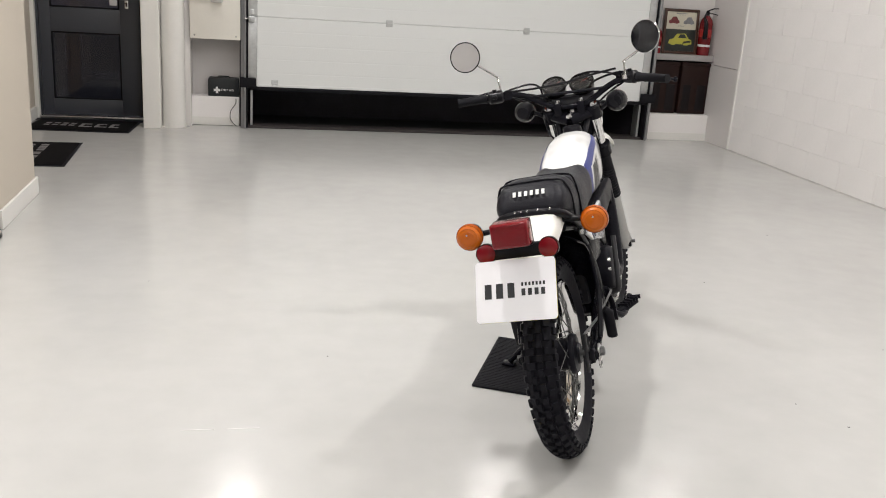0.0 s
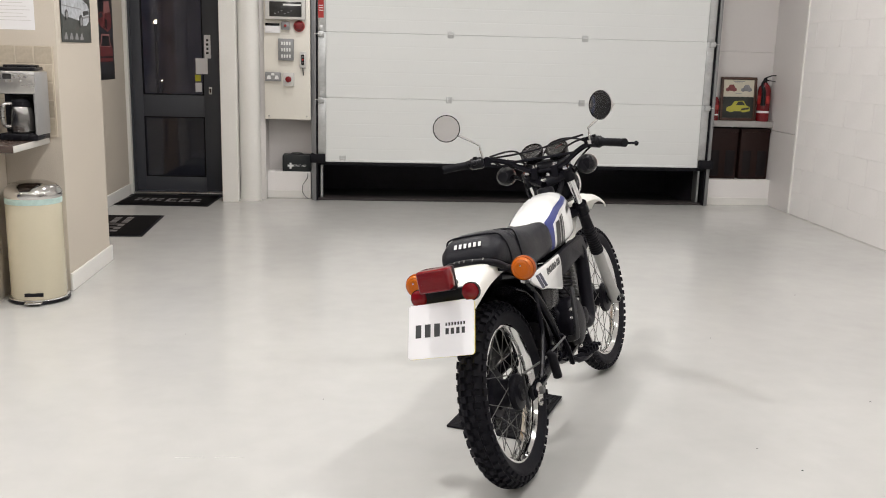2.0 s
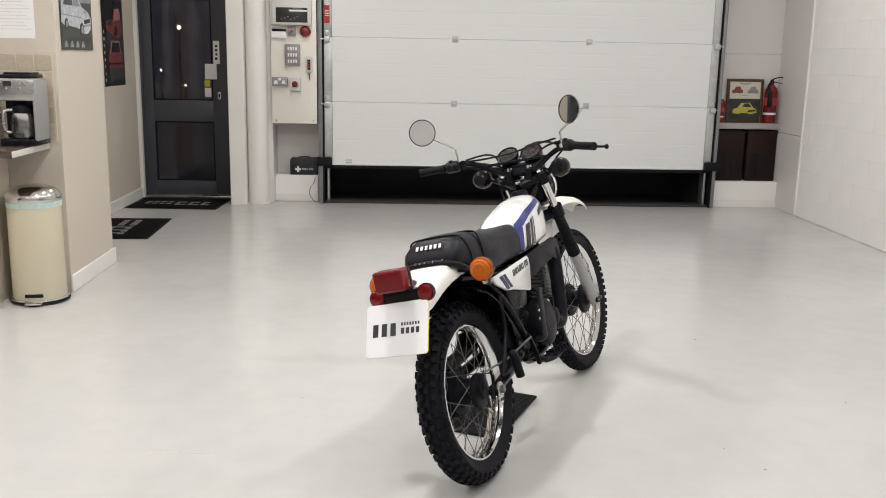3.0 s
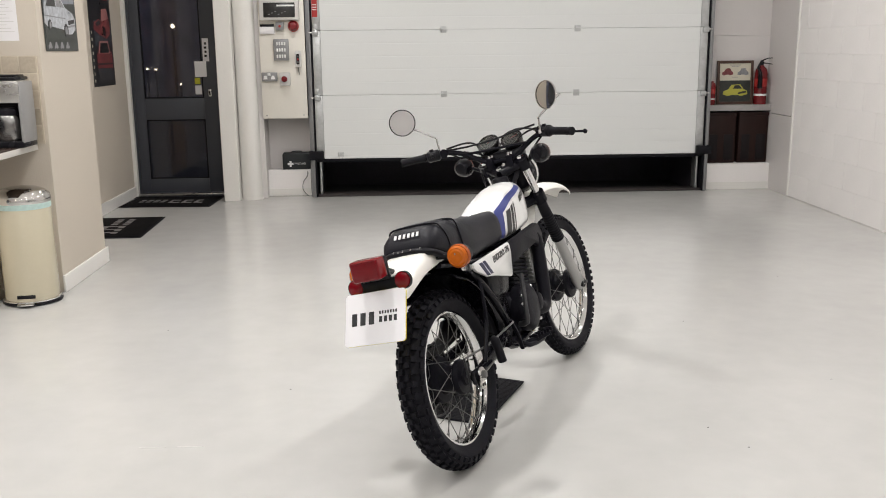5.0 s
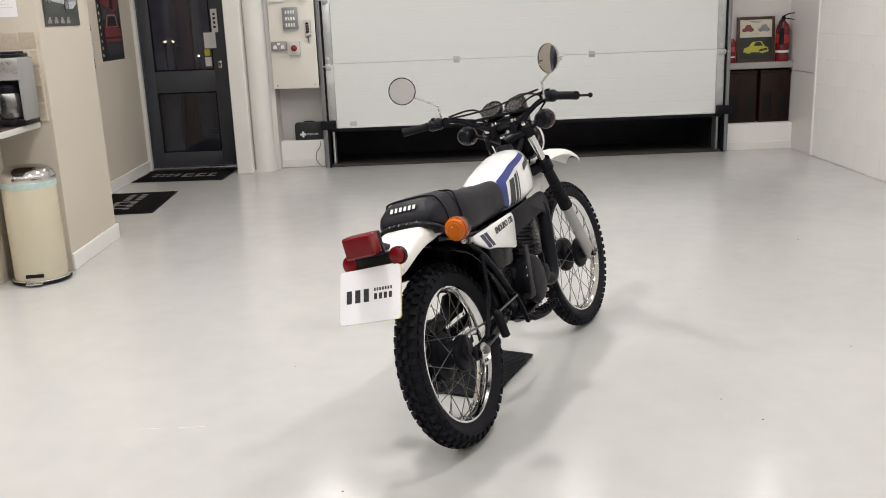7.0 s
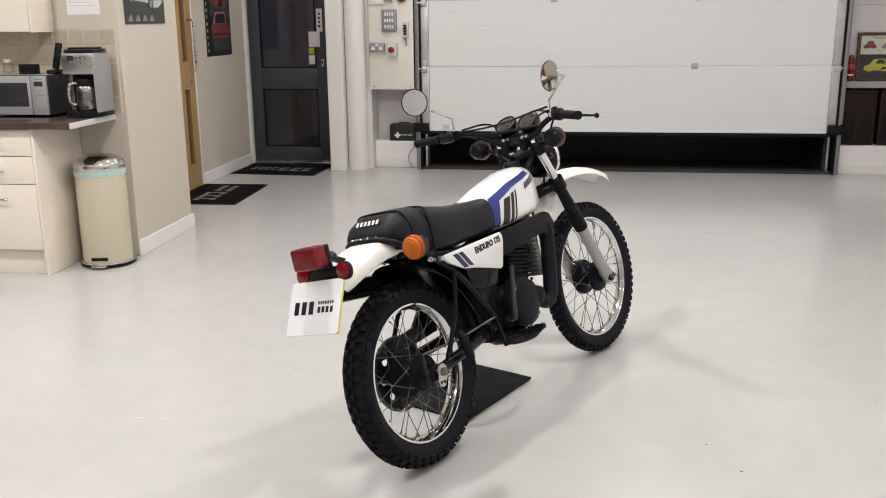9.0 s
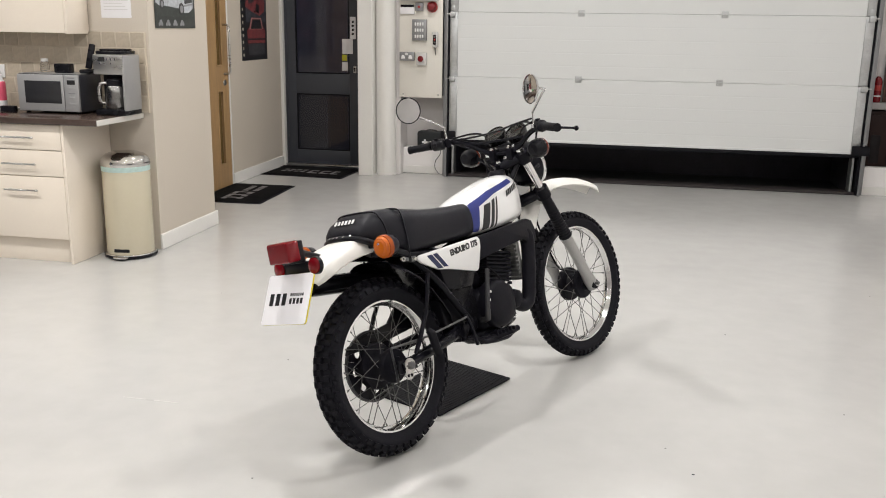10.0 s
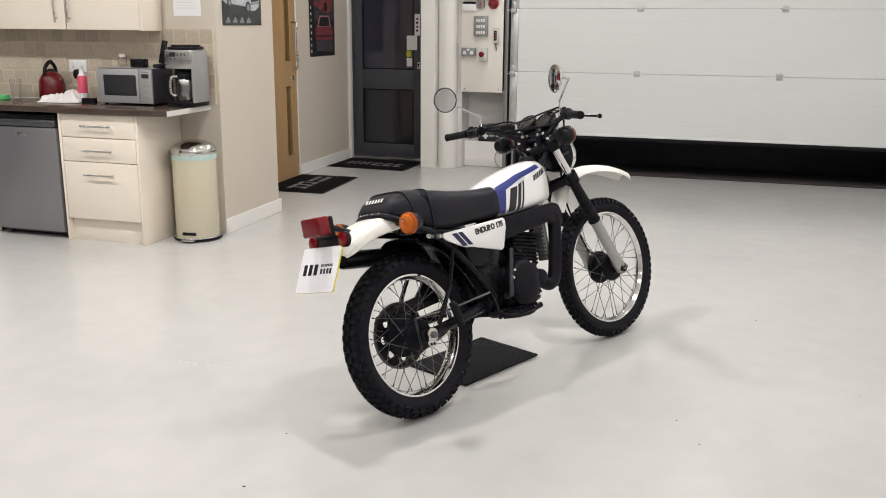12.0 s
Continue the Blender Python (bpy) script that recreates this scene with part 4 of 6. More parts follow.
steered(part("clock_bracket", prism(B(), [(0.945, 0.985), (0.958, 1.018), (0.990, 1.030), (1.012, 1.008), (1.005, 0.960), (0.965, 0.948)], -0.092, 0.098, "y", 0.006), BLACK_PLASTIC, bike))
for pts, r in (([(0.905, 0.034, 0.840), (0.930, 0.052, 0.900), (0.975, 0.050, 0.955), (1.030, 0.030, 0.965)], 0.012),
               ([(0.900, -0.036, 0.850), (0.925, -0.058, 0.905), (0.970, -0.060, 0.950), (1.030, -0.030, 0.960)], 0.011),
               ([(0.930, 0.0, 0.900), (0.985, 0.020, 0.935), (1.040, 0.0, 0.930)], 0.015)):
    steered(part("wiring_loom", tube(B(), pts, r, 8, 4), BLACK_PLASTIC, bike))

# frame
bm = B()
tube(bm, [(0.925, 0, 0.885), (0.872, 0, 0.700)], 0.030, 16)
tube(bm, [(0.905, 0, 0.835), (0.70, 0, 0.70), (0.45, 0, 0.650), (0.34, 0, 0.600)], 0.022, 12, 3)
tube(bm, [(0.885, 0, 0.760), (0.800, 0, 0.52), (0.745, 0, 0.330)], 0.019, 12)
for s in (1, -1):
    tube(bm, [(0.745, s * 0.02, 0.360), (0.690, s * 0.075, 0.318), (0.480, s * 0.085, 0.290), (0.350, s * 0.088, 0.318), (0.400, s * 0.090, 0.372)], 0.0135, 10, 3)
    tube(bm, [(0.42, s * 0.060, 0.655), (0.25, s * 0.088, 0.668), (0.05, s * 0.090, 0.700), (-0.03, s * 0.078, 0.716)], 0.0125, 10, 2)
    tube(bm, [(0.405, s * 0.090, 0.375), (0.318, s * 0.096, 0.483), (0.235, s * 0.094, 0.585), (0.110, s * 0.090, 0.692)], 0.0145, 10, 2)
    tube(bm, [(0.199, s * 0.105, 0.600), (0.124, s * 0.130, 0.472), (0.039, s * 0.126, 0.345)], 0.0085, 8, 2)
part("frame", bm, BLACK_PAINT, bike, "black tubular steel frame")
bm = B()
for s in (1, -1):
    tube(bm, [(0.345, s * 0.075, 0.350), (0.20, s * 0.098, 0.335), (-0.030, s * 0.108, 0.312)], [0.022, 0.021, 0.018], 12, 2)
    box(bm, (-0.045, s * 0.108 - 0.007, 0.290), (0.050, s * 0.108 + 0.007, 0.338), 0.006)
tube(bm, [(0.345, -0.10, 0.350), (0.345, 0.10, 0.350)], 0.026, 14)
tube(bm, [(0.26, 0, 0.355), (0.33, 0, 0.50), (0.42, 0, 0.62)], [0.02, 0.03, 0.03], 12)
part("swinging_arm", bm, BLACK_PAINT, bike, "black box swinging arm")
bm = B()
snail = [(0.026 * math.cos(a), 0.313 + 0.026 * math.sin(a)) for a in [radians(-20 + 22 * k) for k in range(11)]]
snail += [(-0.030, 0.285), (-0.024, 0.268), (-0.010, 0.262), (0.004, 0.270)]
prism(bm, snail, -0.126, -0.120, "y", 0.0015)
adjuster = part("chain_adjuster", bm, STEEL, bike, "bright steel chain adjuster plate")
for bx, bz, br in ((-0.018, 0.281, 0.0055), (-0.002, 0.279, 0.0055)):
    part("bore", lathe(B(), [(0, 0.0008), (br, 0.0008), (br, -0.001)], pose(bx, -0.126, bz, 90, 0, 0), 14), BLACK_PAINT, adjuster)
part("axle_nut", lathe(B(), [(0, 0.014), (0.010, 0.014), (0.014, 0.011), (0.0145, 0)], pose(0, -0.126, 0.313, 90, 0, 0), 6), GREY_METAL, adjuster)
part("rear_axle", tube(B(), [(0, -0.135, 0.313), (0, 0.135, 0.313)], 0.0085, 12), GREY_METAL, bike)
part("brake_arm", tube(B(), [(-0.047, -0.094, 0.388), (-0.043, -0.092, 0.350), (-0.036, -0.088, 0.300), (-0.034, -0.086, 0.262)], [0.007, 0.008, 0.008, 0.009], 8, flat=0.55), LEVER_GREY, bike)
part("brake_rod", tube(B(), [(-0.045, -0.092, 0.385), (0.12, -0.118, 0.385), (0.33, -0.138, 0.405)], 0.004, 8), GREY_METAL, bike)
bm = B()
prism(bm, [(-0.112, 0.379), (-0.094, 0.407), (-0.020, 0.424), (0.120, 0.441), (0.165, 0.484), (0.300, 0.484), (0.300, 0.400), (0.120, 0.384)], 0.058, 0.074, "y", 0.003)
part("chain_guard", bm, BLACK_PLASTIC, bike, "black chain guard")
bm = B()
for z0, z1 in ((0.427, 0.385), (0.200, 0.300)):
    tube(bm, [(0.0, 0.064, z0), (0.36, 0.064, z1)], 0.0075, 8, flat=0.7)
lathe(bm, [(0.121, 0.060), (0.129, 0.059), (0.129, 0.069), (0.121, 0.068)], Matrix.Translation((0, 0, 0.313)) @ axle_turn, 60, True)
part("chain", bm, LEVER_GREY, bike)
for s in (1, -1):
    peg = part("passenger_footrest", tube(B(), [(0.106, s * 0.140, 0.412), (0.110, s * 0.150, 0.400), (0.130, s * 0.150, 0.316)], [0.013, 0.019, 0.018], 12, flat=0.85), DARK_RUBBER, bike)
    foot = part("footrest", tube(B(), [(0.430, s * 0.10, 0.286), (0.445, s * 0.140, 0.292), (0.520, s * 0.190, 0.304)], [0.013, 0.015, 0.013], 10, flat=0.8), ENGINE_BLACK, bike)
    bm = B()
    for k in range(6):
        tx, ty = 0.462 + 0.012 * k, 0.150 + 0.008 * k
        box(bm, (tx - 0.004, s * ty - 0.018, 0.300 + 0.0018 * k), (tx + 0.002, s * ty + 0.018, 0.314 + 0.0018 * k))
    part("footrest_teeth", bm, ENGINE_BLACK, foot)

# engine
bm = box(B(), (0.490, -0.085, 0.305), (0.720, 0.085, 0.475), 0.035, 3)
box(bm, (0.385, -0.058, 0.315), (0.510, 0.070, 0.440), 0.030, 3)
box(bm, (0.44, -0.070, 0.282), (0.66, 0.070, 0.312), 0.012)
part("crankcase", bm, ENGINE_BLACK, bike)
part("clutch_cover", lathe(B(), [(0.094, -0.02), (0.097, 0.018), (0.090, 0.034), (0.074, 0.042), (0.030, 0.045), (0, 0.045)], pose(0.586, -0.085, 0.402, 90, 0, 0), 36), ENGINE_BLACK, bike, "black engine side cover")
part("oil_pump_cover", lathe(B(), [(0.038, -0.03), (0.039, 0.024), (0.034, 0.040), (0.02, 0.046), (0, 0.046)], pose(0.688, -0.082, 0.398, 90, 0, 0), 28), ENGINE_BLACK, bike)
part("generator_cover", lathe(B(), [(0.095, -0.02), (0.098, 0.02), (0.090, 0.036), (0, 0.040)], pose(0.600, 0.085, 0.385, -90, 0, 0), 32), ENGINE_BLACK, bike)
screw_mesh = finish(lathe(B(), [(0, 0.012), (0.005, 0.012), (0.0075, 0.009), (0.0075, 0)], None, 10), "cover_screw", CHROME)
for px, pz in ((0.520, 0.462), (0.506, 0.432), (0.630, 0.476), (0.655, 0.335), (0.56, 0.308)):
    screw = new("cover_screw", screw_mesh)
    screw.parent, screw.matrix_basis = bike, pose(px, -0.112, pz, 90, 0, 0)
cyl = Matrix.Translation((0.640, 0, 0.455)) @ Matrix.Rotation(radians(12), 4, "Y")
bm = B()
core = bmesh.new()
box(core, (-0.064, -0.066, 0), (0.080, 0.066, 0.150), 0.02)
merge(bm, core, cyl)
barrel = part("cylinder", bm, ENGINE_BLACK, bike, "black finned cylinder")
fin_mesh = finish(box(B(), (-0.072, -0.076, 0), (0.090, 0.076, 0.0112), 0.003, 1), "cooling_fin", ENGINE_BLACK)
for k in range(9):
    fin = new("cooling_fin", fin_mesh)
    fin.parent, fin.matrix_basis = barrel, cyl @ Matrix.Translation((0, 0, 0.016 + 0.0155 * k))
bm = tube(B(), [(0.672, 0, 0.615), (0.676, -0.012, 0.640), (0.65, -0.03, 0.655), (0.56, -0.05, 0.645)], [0.012, 0.012, 0.006, 0.004], 8, 4)
part("plug_cap", bm, BLACK_PLASTIC, bike)
part("carburettor", tube(B(), [(0.60, 0, 0.50), (0.54, 0, 0.515), (0.50, 0, 0.52), (0.42, 0, 0.53)], [0.030, 0.042, 0.038, 0.036], 14), ENGINE_BLACK, bike)
part("air_box", prism(B(), [(0.292, 0.522), (0.270, 0.600), (0.300, 0.660), (0.500, 0.660), (0.480, 0.560), (0.448, 0.500), (0.335, 0.508)], -0.106, 0.106, "y", 0.012), BLACK_PLASTIC, bike, "black air filter box")
part("battery_box", prism(B(), [(0.290, 0.380), (0.275, 0.470), (0.300, 0.540), (0.490, 0.540), (0.500, 0.380), (0.420, 0.330)], -0.068, 0.068, "y", 0.012), BLACK_PLASTIC, bike)
part("regulator", box(B(), (0.800, -0.078, 0.455), (0.822, -0.022, 0.620), 0.004), ALLOY, bike, "bare alloy finned regulator")
bm = B()
for k in range(9):
    box(bm, (0.786, -0.076, 0.466 + 0.017 * k), (0.801, -0.024, 0.472 + 0.017 * k))
part("regulator_fins", bm, ALLOY, bike)
part("oil_line", tube(B(), [(0.66, -0.10, 0.43), (0.63, -0.09, 0.50), (0.585, -0.075, 0.555)], 0.004, 8, 4), BLACK_PLASTIC, bike)

# exhaust
bm = tube(B(), [(0.660, -0.080, 0.402), (0.700, -0.100, 0.378), (0.738, -0.104, 0.360), (0.772, -0.104, 0.368), (0.793, -0.104, 0.400), (0.809, -0.104, 0.445), (0.836, -0.102, 0.530), (0.856, -0.098, 0.600), (0.858, -0.092, 0.640), (0.822, -0.088, 0.660), (0.740, -0.086, 0.652), (0.640, -0.084, 0.644), (0.540, -0.080, 0.635), (0.440, -0.066, 0.628), (0.36, -0.055, 0.62)],
         [0.022, 0.026, 0.028, 0.029, 0.029, 0.029, 0.029, 0.030, 0.031, 0.031, 0.032, 0.032, 0.032, 0.030, 0.028], 18, 4)
pipe = part("exhaust_pipe", bm, ENGINE_BLACK, bike, "matt black expansion pipe")
part("heat_shield", prism(B(), [(0.490, 0.590), (0.480, 0.680), (0.660, 0.690), (0.846, 0.702), (0.882, 0.690), (0.898, 0.655), (0.895, 0.600), (0.836, 0.600), (0.800, 0.622), (0.650, 0.608)], -0.120, -0.098, "y", 0.006), ENGINE_BLACK, pipe, "flat black heat shield")
bm = tube(B(), [(0.36, -0.055, 0.62), (0.26, -0.01, 0.61), (0.16, 0.060, 0.605), (0.05, 0.095, 0.618), (-0.165, 0.100, 0.642), (-0.182, 0.100, 0.644)], [0.028, 0.026, 0.030, 0.035, 0.035, 0.028], 16, 4)
part("silencer", bm, BLACK_PAINT, bike, "black silencer")
part("tail_pipe", tube(B(), [(-0.17, 0.100, 0.643), (-0.205, 0.100, 0.646)], 0.012, 14), BLACK_PAINT, bike)
bm = tube(B(), [(0.452, -0.110, 0.366), (0.446, -0.145, 0.372), (0.452, -0.150, 0.42), (0.490, -0.150, 0.556)], [0.012, 0.012, 0.0090, 0.0085], 10, 2)
part("kickstart_lever", bm, LEVER_GREY, bike, "dull grey kickstart lever")
bm = tube(B(), [(0.360, -0.120, 0.330), (0.40, -0.150, 0.292), (0.52, -0.158, 0.280), (0.560, -0.158, 0.288), (0.600, -0.160, 0.298)], [0.009, 0.010, 0.010, 0.009, 0.012], 8, 2)
part("brake_pedal", bm, ENGINE_BLACK, bike)
bm = tube(B(), [(0.350, -0.118, 0.410), (0.362, -0.130, 0.350), (0.375, -0.130, 0.290)], 0.015, 8, flat=0.5)
part("footrest_hanger", bm, ENGINE_BLACK, bike)
bm = tube(B(), [(0.46, 0.095, 0.300), (0.50, 0.200, 0.205), (0.539, 0.312, 0.107)], 0.0105, 10)
foot_pad = bmesh.new()
box(foot_pad, (-0.025, -0.024, -0.004), (0.025, 0.024, 0.004), 0.003)
merge(bm, foot_pad, Matrix.Translation((0.539, 0.318, 0.099)) @ Matrix.Rotation(radians(LEAN_LEFT), 4, "X"))
part("side_stand", bm, BLACK_PAINT, bike, "extended black side stand")

# tank
TANK = [(0.436, 0.705, 0.800, 0.0495), (0.467, 0.690, 0.815, 0.0709), (0.520, 0.681, 0.834, 0.0874), (0.593, 0.680, 0.856, 0.0982), (0.677, 0.683, 0.876, 0.1045), (0.761, 0.689, 0.894, 0.1050), (0.824, 0.695, 0.900, 0.1000), (0.866, 0.704, 0.897, 0.0885), (0.895, 0.730, 0.886, 0.0690), (0.912, 0.755, 0.864, 0.0450)]


def tank_side(x, z):
    xs = [t[0] for t in TANK]
    lo, hi, w = (float(np.interp(x, xs, [t[i] for t in TANK])) for i in (1, 2, 3))
    c, h = lo + (hi - lo) * 0.42, None
    u = (z - c) / ((hi - c) if z > c else (c - lo))
    return w * max(0.0, 1 - abs(u) ** (2.9 if u > 0 else 5.5)) ** (1 / 2.4)


def tank_ring(x):
    xs = [t[0] for t in TANK]
    lo, hi, w = (float(np.interp(x, xs, [t[i] for t in TANK])) for i in (1, 2, 3))
    ring = []
    for k in range(40):
        a = 2 * math.pi * k / 40
        c, s = math.cos(a), math.sin(a)
        mid = lo + (hi - lo) * 0.42
        u = math.copysign(abs(s) ** (2 / 2.9), s)
        z = mid + u * ((hi - mid) if u > 0 else (mid - lo))
        y = math.copysign(w * max(0.0, 1 - abs(u) ** (2.9 if u > 0 else 5.5)) ** (1 / 2.4), c) - 0.005
        ring.append((x, y, z))
    return ring


tank = part("fuel_tank", loft(B(), [tank_ring(x) for x in map(float, np.interp(np.linspace(0, len(TANK) - 1, 37), range(len(TANK)), [t[0] for t in TANK]))]), BIKE_WHITE, bike, "gloss white fuel tank")


def decal(name, a, b, material, side, lift=0.0016, n=14, across=4):
    """A stripe on the tank between two edges, each from its start to its end (x, z)."""
    bm = B()
    grid = []
    for i in range(n + 1):
        t = i / n
        row = []
        for j in range(across + 1):
            u = j / across
            pts = []
            for line in (a, b):
                q = t * (len(line) - 1)
                k = min(int(q), len(line) - 2)
                pts.append(Vector(line[k]).lerp(Vector(line[k + 1]), q - k))
            p = pts[0].lerp(pts[1], u)
            row.append(bm.verts.new((p.x, side * (tank_side(p.x, p.y) + lift) - 0.005, p.y)))
        grid.append(row)
    for r, s in zip(grid, grid[1:]):
        for j in range(across):
            bm.faces.new((r[j], r[j + 1], s[j + 1], s[j]))
    return part(name, bm, material, tank)


for side in (-1, 1):
    decal("blue_stripe", [(0.494, 0.702), (0.528, 0.808)], [(0.555, 0.697), (0.577, 0.792)], BLUE, side)
    decal("blue_stripe", [(0.528, 0.808), (0.665, 0.848), (0.820, 0.878)], [(0.577, 0.792), (0.680, 0.829), (0.828, 0.861)], BLUE, side)
    for x0, x1, w in ((0.570, 0.603, 0.042), (0.621, 0.654, 0.020), (0.649, 0.682, 0.011)):
        decal("black_stripe", [(x0, 0.698), (x1, 0.793 + (x1 - 0.603) * 0.25)], [(x0 + w, 0.701), (x1 + w, 0.800 + (x1 - 0.603) * 0.25)], BLACK_DECAL, side)
    for k in range(6):
        x = 0.752 + 0.0165 * k
        z = 0.806 + 0.0050 * k
        decal("badge_bar", [(x, z), (x + 0.008, z + 0.025)], [(x + 0.0125, z + 0.004), (x + 0.0205, z + 0.029)], BLACK_DECAL, side, n=4, across=2)
part("filler_cap", lathe(B(), [(0, 0.034), (0.026, 0.033), (0.033, 0.029), (0.036, 0.018), (0.036, 0.0), (0.039, -0.012)], pose(0.855, -0.008, 0.886, 0, 2, 0), 28), BLACK_PLASTIC, tank, "black filler cap")

part("tank_tunnel", box(B(), (0.52, -0.058, 0.655), (0.84, 0.058, 0.712), 0.014), BLACK_PAINT, bike)

# seat: grooved bench with a raised rear
SEAT = [(-0.082, 0.776, 0.794, 0.0763), (-0.072, 0.768, 0.816, 0.0930), (-0.050, 0.760, 0.840, 0.1032), (-0.015, 0.748, 0.856, 0.1079), (0.030, 0.728, 0.864, 0.1130), (0.075, 0.706, 0.863, 0.1170), (0.108, 0.688, 0.858, 0.1170), (0.114, 0.687, 0.853, 0.1180), (0.120, 0.686, 0.856, 0.1200), (0.180, 0.682, 0.848, 0.1210), (0.260, 0.680, 0.834, 0.1190), (0.340, 0.682, 0.825, 0.1080), (0.422, 0.682, 0.819, 0.1070), (0.480, 0.683, 0.818, 0.1050), (0.519, 0.686, 0.822, 0.1010), (0.536, 0.696, 0.822, 0.0900)]


def seat_ring(x, lo, hi, w, n=36):
    ring = []
    for k in range(n):
        a = 2 * math.pi * k / n
        c, s = math.cos(a), math.sin(a)
        z = (lo + hi) / 2 + math.copysign(abs(s) ** 0.55, s) * (hi - lo) / 2
        y = math.copysign(abs(c) ** 0.42, c) * w * (1.0 if s < 0 else 1 - 0.16 * s)
        ring.append((x, y, z))
    return ring


seat = part("seat", loft(B(), [seat_ring(*s) for s in SEAT]), VINYL, bike, "black vinyl bench seat with raised rear")
bm = B()
for x0, z0, z1, w in ((0.114, 0.674, 0.855, 0.1185),):
    pts = [(x0, -w, z0), (x0, -w, z0 + 0.09), (x0, -w * 0.93, z1 - 0.022), (x0, -w * 0.72, z1 - 0.002), (x0, 0, z1 + 0.001), (x0, w * 0.72, z1 - 0.002), (x0, w * 0.93, z1 - 0.022), (x0, w, z0 + 0.09), (x0, w, z0)]
    tube(bm, pts, 0.0045, 8, 3, 0.6)
part("seat_strap", bm, VINYL, seat, "black seat strap")
bm = tube(B(), [(0.030, -0.113, 0.740), (0.022, -0.112, 0.80), (0.012, -0.102, 0.838), (0.005, -0.080, 0.858), (0.003, 0, 0.862), (0.005, 0.080, 0.858), (0.012, 0.102, 0.838), (0.022, 0.112, 0.80), (0.030, 0.113, 0.740)], 0.0035, 8, 3)
part("seat_piping", bm, VINYL, seat)
bm = tube(B(), [(0.10, -0.114, 0.690), (-0.02, -0.107, 0.742), (-0.080, -0.082, 0.775), (-0.095, 0, 0.786), (-0.080, 0.082, 0.775), (-0.02, 0.107, 0.742), (0.10, 0.114, 0.690)], 0.012, 10, 3)
part("seat_base_rim", bm, BLACK_PLASTIC, seat)
rivet_mesh = finish(lathe(B(), [(0, 0.004), (0.0028, 0.0032), (0.0035, 0)], None, 8), "rivet", CHROME)
for y in (-0.066, -0.030, 0.000, 0.018, 0.036):
    rivet = new("rivet", rivet_mesh)
    rivet.parent, rivet.matrix_basis = seat, pose(-0.104, y, 0.794, 0, -90, 0)
bm = B()
for k in range(6):
    y = 0.040 - 0.0172 * k
    bar = bmesh.new()
    box(bar, (-0.0008, -0.0046, -0.0082), (0.0008, 0.0046, 0.0082))
    merge(bm, bar, pose(-0.0600, y, 0.8385, 0, 42, 0))
part("seat_badge_bars", bm, WHITE_DECAL, seat, "white printed badge")

# side panels
for s in (-1, 1):
    bm = B()
    outline = [(0.146, 0.660), (0.156, 0.673), (0.505, 0.684), (0.517, 0.672), (0.514, 0.642), (0.480, 0.560), (0.466, 0.554), (0.310, 0.593), (0.250, 0.603), (0.165, 0.642)]
    y0 = s * 0.108
    prism(bm, outline, min(y0, y0 + s * 0.014), max(y0, y0 + s * 0.014), "y", 0.005)
    panel = part("side_panel", bm, BIKE_WHITE, bike, "white side panel with printed stripes")
    yy = y0 + s * 0.0142
    for x in (0.194, 0.228):
        w = 0.028 if x < 0.22 else 0.024
        bm = prism(B(), [(x, 0.664), (x + w, 0.664), (x + w + 0.050, 0.606), (x + 0.050, 0.608)], min(yy, yy + s * 0.0012), max(yy, yy + s * 0.0012), "y")
        part("panel_stripe", bm, NAVY, panel)
    lettering("model_lettering", "ENDURO 175", 0.030, BLACK_DECAL, panel, pose(0.410, yy + s * 0.0004, 0.655, 90, -4 if s < 0 else 4, 0 if s < 0 else 180), width=0.168, bold=0.0017)

# rear mudguard
bm = B()
GUARD = [(0.050, 0.768, 0.080, 0.030), (-0.030, 0.780, 0.085, 0.044), (-0.100, 0.780, 0.088, 0.049), (-0.155, 0.768, 0.088, 0.046), (-0.205, 0.749, 0.086, 0.042), (-0.250, 0.722, 0.082, 0.034), (-0.285, 0.694, 0.076, 0.022), (-0.303, 0.678, 0.068, 0.012)]
rings = []
for i, (x, z, w, drop) in enumerate(GUARD):
    a, b = GUARD[max(i - 1, 0)], GUARD[min(i + 1, len(GUARD) - 1)]
    d = Vector((b[0] - a[0], 0, b[1] - a[1])).normalized()
    nrm = Vector((d.z, 0, -d.x))
    ring = []
    for k in range(13):
        u = -1 + 2 * k / 12
        down = drop * max(0.0, (abs(u) - 0.62) / 0.38) ** 1.3 + 0.010 * u * u
        ring.append(Vector((x, math.copysign(min(abs(u) * 1.25, 1.0), u) * w, z)) - nrm * down)
    ring += [Vector((p.x, p.y * 0.95, p.z)) - nrm * 0.004 for p in ring[::-1]]
    rings.append(ring)
part("rear_mudguard", loft(bm, rings), FENDER_WHITE, bike, "white moulded rear mudguard")
bm = B()
rings = []
FLAP = [(0.030, 0.676, 0.106), (0.100, 0.648, 0.116), (0.160, 0.608, 0.116), (0.215, 0.556, 0.112), (0.270, 0.492, 0.104), (0.318, 0.430, 0.090), (0.340, 0.370, 0.074)]
for i, (x, z, w) in enumerate(FLAP):
    a, b = FLAP[max(i - 1, 0)], FLAP[min(i + 1, len(FLAP) - 1)]
    d = Vector((b[0] - a[0], 0, b[1] - a[1])).normalized()
    nrm = Vector((-d.z, 0, d.x))
    ring = [Vector((x, u * w, z)) - nrm * (0.018 * abs(u) ** 6 - 0.008 * (1 - u * u)) for u in map(float, np.linspace(-1, 1, 13))]
    ring += [p - nrm * 0.004 for p in ring[::-1]]
    rings.append(ring)
part("inner_mudguard", loft(bm, rings), BLACK_PAINT, bike, "black inner mudguard")
